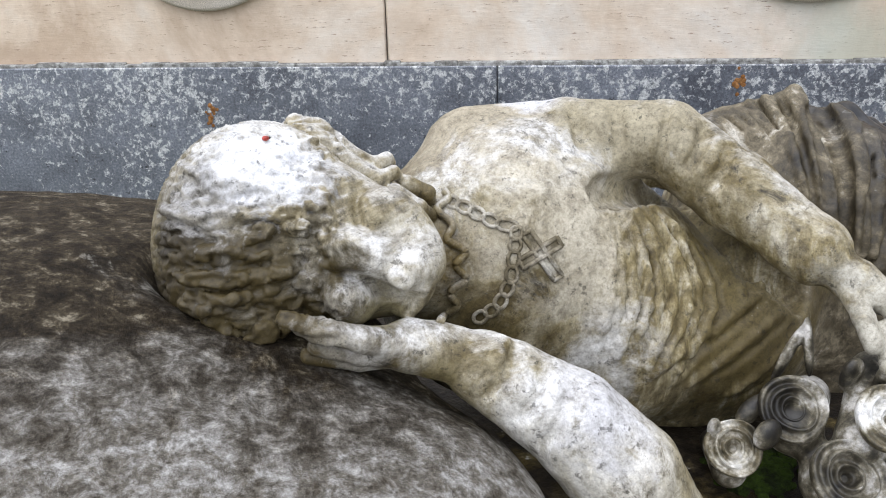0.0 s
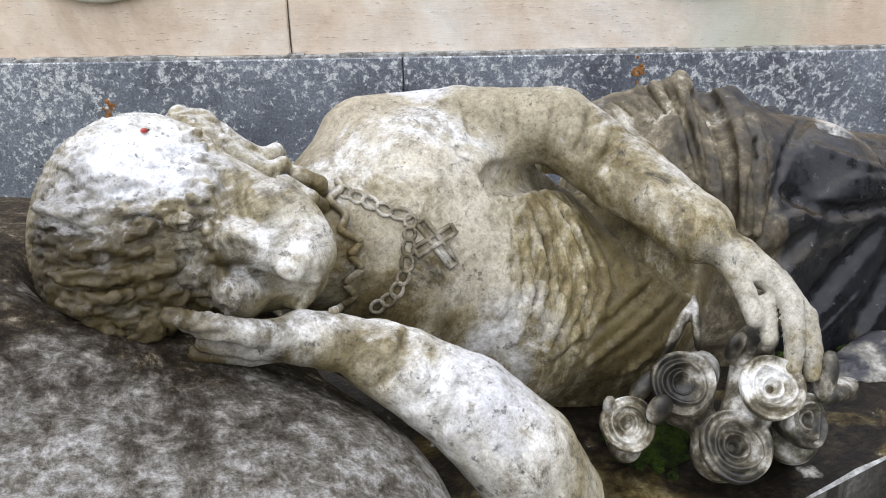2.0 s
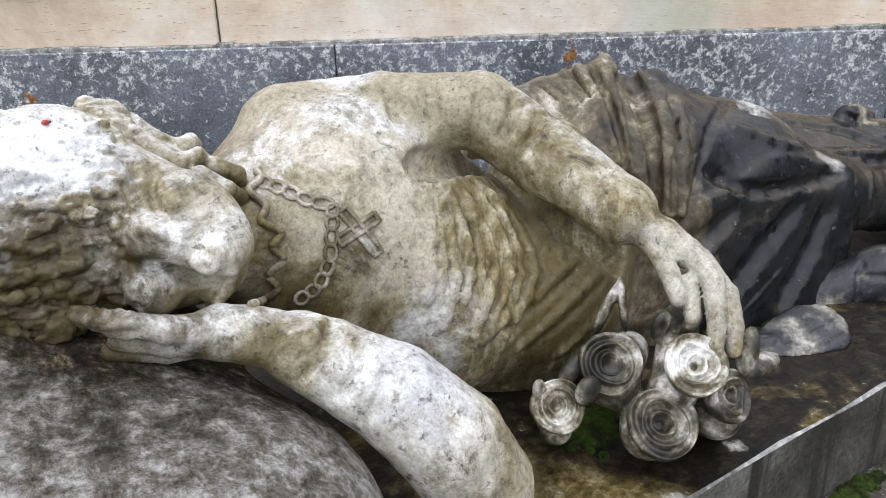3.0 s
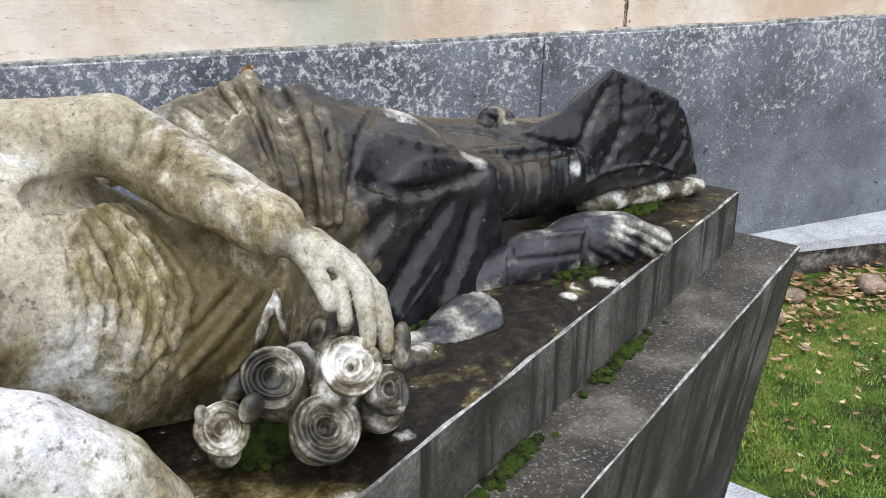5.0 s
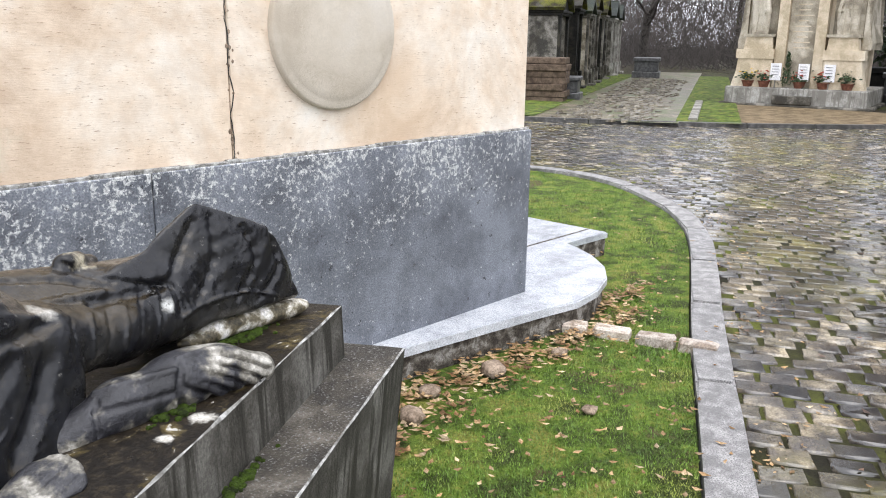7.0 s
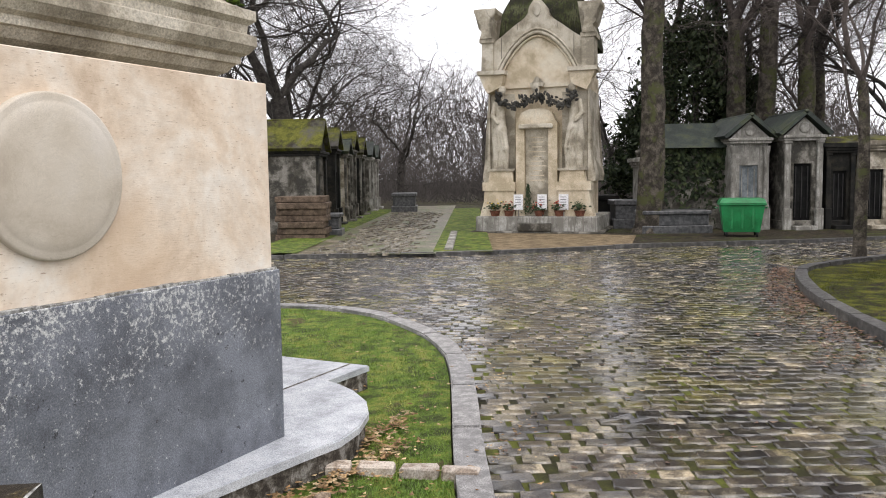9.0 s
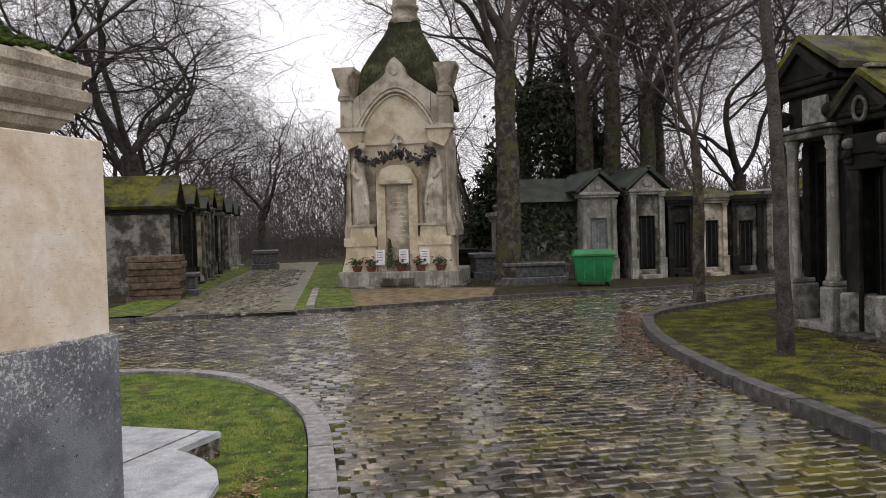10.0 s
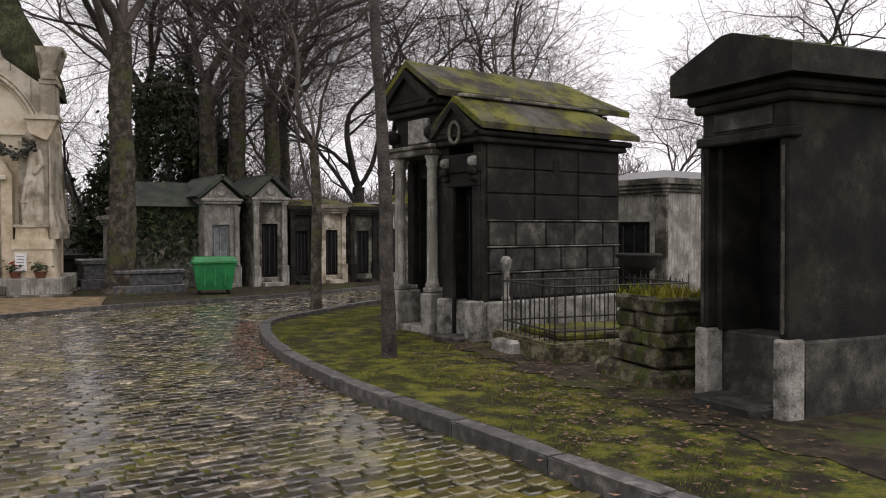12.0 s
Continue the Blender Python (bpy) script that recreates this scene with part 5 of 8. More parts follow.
# wavy strands swept back from the brow
front = [(600, 235), (606, 270), (600, 310), (588, 350), (574, 392), (585, 435), (578, 478), (566, 520), (540, 556), (500, 575)]
back = [(400, 222), (345, 255), (305, 300), (280, 350), (268, 405), (270, 455), (288, 505), (325, 545), (375, 575), (420, 592)]
hw = random.Random(17)
for i in range(330):
    t = hw.uniform(0, len(front) - 1.001)
    a, q = int(t), t % 1
    f0 = np.array(front[a]) * (1 - q) + np.array(front[a + 1]) * q
    b0 = np.array(back[a]) * (1 - q) + np.array(back[a + 1]) * q
    side = np.array([-(b0 - f0)[1], (b0 - f0)[0]]) / np.linalg.norm(b0 - f0)
    s0 = hw.uniform(0, 0.85)
    s1 = min(s0 + hw.uniform(0.12, 0.3), 1.0)
    mid_ = f0 + (b0 - f0) * (s0 + s1) / 2
    crown_ = math.hypot((mid_[0] - 470) / 110, (mid_[1] - 290) / 62)
    if crown_ < 1 and hw.random() < 0.85:
        continue
    amp, ph = hw.uniform(2, 6), hw.uniform(0, 6.28)
    line = [f0 + (b0 - f0) * s - side * 26 * math.sin(math.pi * s) + side * amp * math.sin(s * 24 + ph) for s in [s0 + (s1 - s0) * k / 6 for k in range(7)]]
    big = hw.uniform(0.6, 1.0) * (0.7 if crown_ < 1.3 else 1.0)
    if i % 5 < 3:
        H.stroke(line, (0.0040 * big, 0.0016), V0, True, 0.05, 0.002, 1)
    else:
        H.stroke(line, (0.0052 * big, 0.0026), V0, False, 0.35, 0.003, 1)
hr = random.Random(5)
for i in range(60):
    x, y = hr.uniform(515, 595), hr.uniform(255, 420)
    H.stroke([(x, y), (x + 12, y + hr.uniform(-4, 9)), (x + 22, y + hr.uniform(-8, 12))], (0.0036, 0.0012), V0, i % 3 != 0, -0.1, 0.0015, 2)
for cx_, cy_, rr_ in ((500, 470, 22), (545, 500, 20), (510, 530, 18), (555, 545, 16), (562, 470, 14), (430, 560, 18), (470, 585, 16), (600, 430, 10)):
    H.stroke([(cx_ + rr_ * math.cos(q) * (1 - q / 14), cy_ + rr_ * 0.8 * math.sin(q) * (1 - q / 14)) for q in (0, 1, 2, 3, 4, 5, 6, 7.5, 9)], 0.0040, V0, False, 0.2, 0.002, 2)
for dv, dz in ((0, 0), (0.018, 0.009), (0.034, -0.006)):
    H.limb([(-1.715, 0.350 + dv, 0.406 + dz * 0.5, 0.010), (-1.695, 0.340 + dv, 0.396 + dz, 0.010), (-1.672, 0.326 + dv, 0.374 + dz, 0.0095), (-1.650, 0.315 + dv, 0.360 + dz, 0.009), (-1.634, 0.318 + dv, 0.364 + dz, 0.007), (-1.626, 0.33 + dv, 0.356 + dz, 0.006)], 0.003)
H.limb([(-1.64, 0.30, 0.350, 0.009), (-1.62, 0.29, 0.333, 0.009), (-1.60, 0.31, 0.315, 0.008)], 0.004)
H.limb([(-1.62, 0.32, 0.350, 0.009), (-1.600, 0.315, 0.338, 0.008), (-1.592, 0.33, 0.32, 0.007)], 0.004)
# fingers laid along the cheek
H.limb([(-1.782, 0.184, 0.300, 0.0058), (-1.757, 0.178, 0.287, 0.0095), (-1.722, 0.168, 0.274, 0.0115), (-1.695, 0.172, 0.262, 0.015)], 0.003)
H.limb([(-1.758, 0.188, 0.265, 0.0072), (-1.720, 0.179, 0.254, 0.0100), (-1.690, 0.180, 0.249, 0.014)], 0.003)
H.limb([(-1.762, 0.198, 0.252, 0.0070), (-1.720, 0.188, 0.243, 0.0095), (-1.690, 0.186, 0.243, 0.013)], 0.003)
H.limb([(-1.700, 0.176, 0.258, 0.016), (-1.68, 0.176, 0.254, 0.0225), (-1.655, 0.171, 0.246, 0.0235), (-1.63, 0.164, 0.235, 0.0235)], 0.006)

v1, f1 = C.skin()
v2, f2 = H.skin()
hem = []
for x, y in frill:
    seen = [K_.cast(x, y, *V0) for K_ in (C, H)]
    seen = [(p, w) for p, w in seen if p is not None]
    if seen:
        p, w = min(seen, key=lambda q: np.linalg.norm(q[0] - V0[0]))
        hem.append(Vector(p - w * 0.003))
for _ in range(3):
    hem = [hem[0]] + [(a + b * 2 + c) / 4 for a, b, c in zip(hem, hem[1:], hem[2:])] + [hem[-1]]
hem_bm = tube(hem, [0.0042] * len(hem), 8)
bmesh.ops.triangulate(hem_bm, faces=hem_bm.faces[:])
hem_bm.verts.ensure_lookup_table()
hem_bm.verts.index_update()
v3 = np.array([tuple(q.co) for q in hem_bm.verts])
f3 = [tuple(q.index + len(v1) + len(v2) for q in fc.verts) for fc in hem_bm.faces]
hem_bm.free()
v, f = np.concatenate([v1, v2, v3]), np.concatenate([f1, f2 + len(v1)])
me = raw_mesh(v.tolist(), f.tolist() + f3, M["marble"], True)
nor = np.zeros(len(me.vertices) * 3, np.float32)
me.vertices.foreach_get("normal", nor)
nor = nor.reshape(-1, 3)
co = v.copy()
for i in range(len(v1)):
    x, y, z = v[i]
    p = Vector(v[i])
    d = 0.0012 * noise.noise(p * 45) + 0.0006 * noise.noise(p * 130)
    if x > -0.62:
        d += min((x + 0.62) / 0.2, 1.0) * (0.006 * noise.noise(p * 13) + 0.003 * noise.noise(p * 31))
    if x > -0.98:
        leg = min((x + 0.98) / 0.12, 1.0) * (0.35 if y > 0.42 else 1.0)
        if x < -0.40:
            n_ = noise.noise(Vector((x * 9 + z * 8, y * 24, z * 26))) + 0.5 * noise.noise(Vector((x * 16 + z * 12, y * 50, z * 55)))
        else:
            n_ = noise.noise(Vector((x * 26 + z * 10, y * 26, z * 8))) + 0.5 * noise.noise(Vector((x * 55 + z * 20, y * 50, z * 14)))
        d += leg * 0.0007 * (0.45 - abs(n_))
    co[i] += nor[i] * d
strand = Vector((0.90, -0.42, 0.1)).normalized()
up_ = Vector((0.1, 0.3, 0.95)).normalized()
side_ = strand.cross(up_)
brow = Vector(H.cast(600, 350, *V0)[0]).dot(strand)
crown_at = Vector(H.cast(465, 275, *V0)[0])
for i in range(len(v1), len(v1) + len(v2)):
    p = Vector(v[i])
    a, b, c_ = p.dot(strand), p.dot(up_), p.dot(side_)
    hair = min(max((brow - a) / 0.012, 0), 1) * (0 if p.z < 0.275 and p.y < 0.2 else 1)
    if hair > 0:
        b += 0.006 * noise.noise(p * 38)
        c_ += 0.006 * noise.noise(p * 38 + Vector((7, 3, 1)))
        n_ = noise.noise(Vector((a * 42, b * 105, c_ * 105))) + 0.5 * noise.noise(Vector((a * 85, b * 210, c_ * 210 + 4)))
        calm = 0.35 + 0.65 * min((p - crown_at).length / 0.075, 1)
        co[i] += nor[i] * hair * calm * (0.0068 * (0.32 - abs(n_)))
me.vertices.foreach_set("co", co.astype(np.float32).ravel())
me.update()
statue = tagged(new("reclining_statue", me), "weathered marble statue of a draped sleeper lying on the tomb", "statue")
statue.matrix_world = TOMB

# carved chain and cross lying on the bodice
def laid(x, y, lift=0.002):
    hit, w = C.cast(x, y, *HEAD_VIEW)
    return Vector(hit - w * lift), Vector(w)


def chain_link(a, b, w, r=0.0022, wide=0.0058):
    d = (b - a).normalized()
    s = d.cross(w).normalized()
    L = (b - a).length
    pts = [(a + b) / 2 + d * math.cos(q) * L * 0.56 + s * math.sin(q) * wide for q in [2 * math.pi * i / 14 for i in range(14)]]
    return tube(pts, [r] * 14, 6, True)


chain = thing("carved_necklace", "carved stone chain with a cross on the statue's bodice", "necklace", TOMB)
run = [(788, 352), (832, 372), (880, 396), (915, 402), (911, 445), (904, 500), (880, 545), (820, 578)]
line = []
for (ax, ay), (bx, by) in zip(run, run[1:]):
    k = max(1, round(math.hypot(bx - ax, by - ay) / 26))
    line += [(ax + (bx - ax) * i / k, ay + (by - ay) * i / k) for i in range(k)]
for a, b in zip(line, line[1:]):
    pa, w = laid(*a)
    pb, _ = laid(*b)
    part("chain_link", chain_link(pa, pb, w), M["chain"], chain, "", True)
for a, b in (((932, 412), (988, 492)), ((922, 468), (990, 428))):
    bm = bmesh.new()
    pts = [laid(a[0] + (b[0] - a[0]) * q, a[1] + (b[1] - a[1]) * q) for q in (0, 0.33, 0.66, 1)]
    d = (pts[-1][0] - pts[0][0]).normalized()
    s = d.cross(pts[0][1]).normalized()
    for off in (-0.0048, 0.0048):
        merge(bm, tube([q + s * off for q, _ in pts], [0.0026] * 4, 6))
    for q, _ in (pts[0], pts[-1]):
        merge(bm, tube([q - s * 0.006, q, q + s * 0.006], [0.0026] * 3, 6))
    flat_ = bmesh.new()
    rows = [[flat_.verts.new(q + s * o + w * 0.001) for o in (-0.005, 0.005)] for q, w in pts]
    for r_, t_ in zip(rows, rows[1:]):
        flat_.faces.new((r_[0], t_[0], t_[1], r_[1]))
    merge(bm, flat_)
    part("cross_bar", bm, M["chain"], chain, "", True)

# the great stone pillow
Q = Carving((-2.75, -0.12, -0.03), (-1.52, 0.86, 0.40), 0.009)
Q.ball((-2.12, 0.40, 0.105), (0.50, 0.46, 0.245), (0, 0, 0), 0.04)
Q.ball((-2.30, 0.45, 0.13), (0.40, 0.38, 0.225), (0, 0, 0), 0.06)
Q.ball((-1.92, 0.15, 0.10), (0.34, 0.25, 0.150), (0, 0, -10), 0.05)
Q.limb([(-2.1, 0.03, 0.09, 0.09), (-1.72, 0.05, 0.06, 0.07), (-1.65, 0.12, 0.05, 0.055)], 0.06)
Q.limb([(-1.70, 0.14, 0.06, 0.08), (-1.68, 0.45, 0.05, 0.08)], 0.06)
Q.ball((-1.775, 0.31, 0.36), (0.11, 0.10, 0.13), (0, 0, 0), 0.02, True)
v, f = Q.skin()
co = v.copy()
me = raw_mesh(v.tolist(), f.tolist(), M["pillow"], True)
nor = np.zeros(len(me.vertices) * 3, np.float32)
me.vertices.foreach_get("normal", nor)
nor = nor.reshape(-1, 3)
for i in range(len(co)):
    p = Vector(v[i])
    co[i] += nor[i] * (0.006 * noise.noise(p * 5) + 0.0025 * noise.noise(p * 22) + 0.0012 * noise.noise(p * 60))
me.vertices.foreach_set("co", co.astype(np.float32).ravel())
me.update()
pillow = tagged(new("stone_pillow", me), "large carved stone pillow, brown with lichen and a paler front", "pillow")
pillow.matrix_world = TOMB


def carved_rose(at, facing, r, mat, label, seed):
    """A stone rose: spiral petals round a dark heart, with a swelling base."""
    rr = random.Random(seed)
    bm = bmesh.new()
    A, R = 48, 46
    grid = []
    for i in range(R):
        q = i / (R - 1)
        ring = []
        for j in range(A):
            th = 2 * math.pi * j / A
            if q < 0.78:
                rad = 0.04 + q / 0.78 * 0.96
                h = -0.42 + 0.34 * rad
                for at_, tall, wide in ((0.95, 0.16, 0.10), (0.64, 0.34, 0.095), (0.33, 0.32, 0.085)):
                    edge = at_ * (1 + 0.05 * math.sin(2 * th + seed * at_ * 7) + 0.03 * math.sin(3 * th + seed * 2 + at_ * 9))
                    dip = 0.75 + 0.25 * math.sin(th * 2 + at_ * 20 + seed)
                    h += tall * dip * math.exp(-((rad - edge) / wide) ** 2)
                if rad < 0.14:
                    h -= 0.22
                rad *= 1 + 0.02 * math.sin(3 * th + seed)
            else:
                k = (q - 0.78) / 0.22
                rad = (1.02 + 0.05 * math.sin(math.pi * min(k * 1.4, 1)) - 0.5 * k ** 1.6) * (1 + 0.03 * math.sin(3 * th + seed))
                h = 0.02 - 1.25 * k
            ring.append(bm.verts.new((rad * r * math.cos(th), rad * r * math.sin(th), h * r)))
        grid.append(ring)
    for a, b in zip(grid, grid[1:]):
        for j in range(A):
            bm.faces.new((a[j], b[j], b[(j + 1) % A], a[(j + 1) % A])[::-1])
    bm.faces.new(grid[0])
    bm.faces.new(grid[-1][::-1])
    bmesh.ops.recalc_face_normals(bm, faces=bm.faces[:])
    ob = new("carved_rose", mesh_of(bm, mat, True))
    turn = Vector(facing).normalized().to_track_quat("Z", "Y").to_matrix().to_4x4()
    ob.matrix_world = TOMB @ Matrix.Translation(at) @ turn @ Matrix.Rotation(rr.uniform(0, 6), 4, "Z")
    return tagged(ob, label, "rose", "carved roses on the tomb")


carved_rose((-1.355, 0.112, 0.086), (-0.45, -0.60, 0.65), 0.0285, M["rose"], "small pale carved stone rose with a raised petal", 3)
carved_rose((-1.292, 0.100, 0.122), (-0.35, -0.70, 0.60), 0.034, M["rose_dark"], "dark lichened carved stone rose", 5)
carved_rose((-1.250, 0.024, 0.145), (-0.35, -0.62, 0.70), 0.032, M["rose"], "pale carved stone rose under the fingers", 7)
carved_rose((-1.288, 0.026, 0.088), (-0.30, -0.62, 0.70), 0.036, M["rose_dark"], "large dark carved stone rose at the slab edge", 9)
carved_rose((-1.208, 0.006, 0.100), (0.10, -0.85, 0.50), 0.0279, M["rose_dark"], "small carved stone rose turned aside", 11)
B = Carving((-1.42, -0.05, -0.02), (-1.02, 0.25, 0.22), 0.004)
for a, b, r in (((-1.35, 0.12, 0.05), (-1.30, 0.20, 0.02), 0.018), ((-1.28, 0.11, 0.09), (-1.18, 0.18, 0.06), 0.03), ((-1.25, 0.05, 0.10), (-1.19, 0.10, 0.14), 0.026),
                ((-1.27, 0.06, 0.05), (-1.20, 0.09, 0.03), 0.032), ((-1.20, 0.03, 0.06), (-1.16, 0.06, 0.02), 0.028)):
    B.limb([(*a, r), (*b, r * 0.8)], 0.02)
for c, rad, t in (((-1.258, 0.150, 0.150), (0.012, 0.005, 0.036), (10, 25, 20)), ((-1.240, 0.140, 0.160), (0.011, 0.005, 0.036), (-10, 10, 40)), ((-1.238, 0.085, 0.155), (0.016, 0.008, 0.026), (15, -25, 0)),
                  ((-1.215, 0.065, 0.160), (0.010, 0.008, 0.022), (15, 10, 0)), ((-1.175, 0.02, 0.135), (0.012, 0.012, 0.028), (0, 35, 30)), ((-1.36, 0.135, 0.09), (0.010, 0.006, 0.022), (0, -15, 0)),
                  ((-1.325, 0.10, 0.10), (0.016, 0.010, 0.018), (0, 30, 0)), ((-1.32, 0.13, 0.11), (0.022, 0.01, 0.012), (0, -35, 0)), ((-1.14, 0.03, 0.10), (0.05, 0.016, 0.010), (0, 10, 10))):
    B.ball(c, rad, t, 0.005)
v, f = B.skin()
bq = tagged(new("carved_bouquet", raw_mesh(v.tolist(), f.tolist(), M["rose_dark"], True)), "carved stone stems and leaves binding the roses", "bouquet")
bq.matrix_world = TOMB


def carved_lump(name, label, category, balls, limbs, mat, lo, hi, h=0.005, wave=None):
    K = Carving(lo, hi, h)
    for c, rad, t in balls:
        K.ball(c, rad, t, 0.012)
    for l in limbs:
        K.limb(l, 0.008)
    if wave:
        K.fold(lo, hi, wave)
    v, f = K.skin()
    ob = tagged(new(name, raw_mesh(v.tolist(), f.tolist(), mat, True)), label, category)
    ob.matrix_world = TOMB
    return ob


K = Carving((-1.06, 0.03, -0.02), (-0.76, 0.24, 0.09), 0.0034)
K.hull([(-0.985, 0.160, 0.004), (-0.92, 0.100, 0.0), (-0.855, 0.082, 0.0), (-0.838, 0.102, 0.028), (-0.832, 0.138, 0.034), (-0.868, 0.165, 0.030), (-0.91, 0.165, 0.006)], 0.006, 0.01)
K.limb([(-1.03, 0.165, 0.006, 0.012), (-0.985, 0.158, 0.008, 0.010), (-0.94, 0.14, 0.008, 0.010)], 0.01)
K.stroke([(870, 525), (830, 560), (780, 590)], (0.0025, 0.0015), LEG_VIEW, True, 0.0, 0.004)
K.stroke([(895, 540), (865, 575), (820, 600)], (0.0025, 0.0015), LEG_VIEW, True, 0.0, 0.004)
v, f = K.skin()
o = tagged(new("fallen_petal", raw_mesh(v.tolist(), f.tolist(), M["marble_grey"], True)), "slate-grey carved petal with a pale top lying by the cloth", "carving")
o.matrix_world = TOMB
K = Carving((-0.84, -0.06, -0.03), (-0.32, 0.28, 0.13), 0.0036)
K.limb([(-0.76, 0.20, 0.0, 0.03), (-0.66, 0.155, 0.025, 0.042), (-0.56, 0.105, 0.03, 0.045), (-0.48, 0.06, 0.025, 0.042), (-0.42, 0.02, 0.01, 0.030)], 0.02)
K.ball((-0.52, 0.11, 0.04), (0.09, 0.05, 0.035), (0, 0, -28), 0.02)
for k in range(5):
    q = k / 4
    ridge = [(1035 + 8 * q, 392 + 40 * q), (1105 - 15 * q, 388 + 70 * q), (1180 - 40 * q, 425 + 62 * q)]
    K.stroke(ridge, (0.006, 0.010), LEG_VIEW, False, 0.25, 0.004)
    K.stroke([(x, y + 12) for x, y in ridge], (0.004, 0.008), LEG_VIEW, True, 0.1, 0.003)
K.stroke([(1040, 405), (1036, 440), (1030, 500)], (0.007, 0.006), LEG_VIEW, True, 0.0, 0.004)
K.stroke([(880, 432), (960, 420), (1030, 412)], (0.006, 0.006), LEG_VIEW, False, 0.2, 0.005)
K.stroke([(905, 440), (902, 470), (905, 500)], (0.004, 0.004), LEG_VIEW, True, 0.1, 0.004)
K.stroke([(900, 462), (960, 458), (1025, 450)], (0.004, 0.004), LEG_VIEW, True, 0.2, 0.005)
v, f = K.skin()
o = tagged(new("carved_ribbon", raw_mesh(v.tolist(), f.tolist(), M["marble_grey"], True)), "carved stone drapery end with dark fanned pleats", "carving")
o.matrix_world = TOMB
carved_lump("carved_shoe", "pale carved stone shoe resting on the slab", "carving",
            [((-0.20, 0.135, 0.024), (0.14, 0.026, 0.024), (0, 4, -25)), ((-0.095, 0.09, 0.018), (0.05, 0.028, 0.018), (0, 0, -30)), ((-0.30, 0.18, 0.018), (0.08, 0.022, 0.018), (0, 0, -25))], [], M["rose"], (-0.42, 0.02, -0.02), (0.0, 0.26, 0.09), 0.004)

# a ladybird on the hair
lb = thing("ladybird", "tiny red ladybird resting on the statue's hair", "insect", TOMB @ Matrix.Translation(H.cast(470, 245, *HEAD_VIEW)[0]))
bm = bmesh.new()
bmesh.ops.create_uvsphere(bm, u_segments=12, v_segments=8, radius=0.0028, matrix=Matrix.Diagonal((1.15, 1, 0.8, 1)))
part("shell", bm, M["ladybird"], lb, "", True)
bm = bmesh.new()
bmesh.ops.create_uvsphere(bm, u_segments=8, v_segments=6, radius=0.0012, matrix=Matrix.Translation((0.0032, 0, 0)))
part("head", bm, M["iron"], lb, "", True)


# ---- chapels, tombs and trees ----
def frame_at(x, y, ang, z=0.0):
    """Local x along a front, y into its depth."""
    return Matrix.Translation((x, y, z)) @ Matrix.Rotation(radians(ang), 4, "Z")


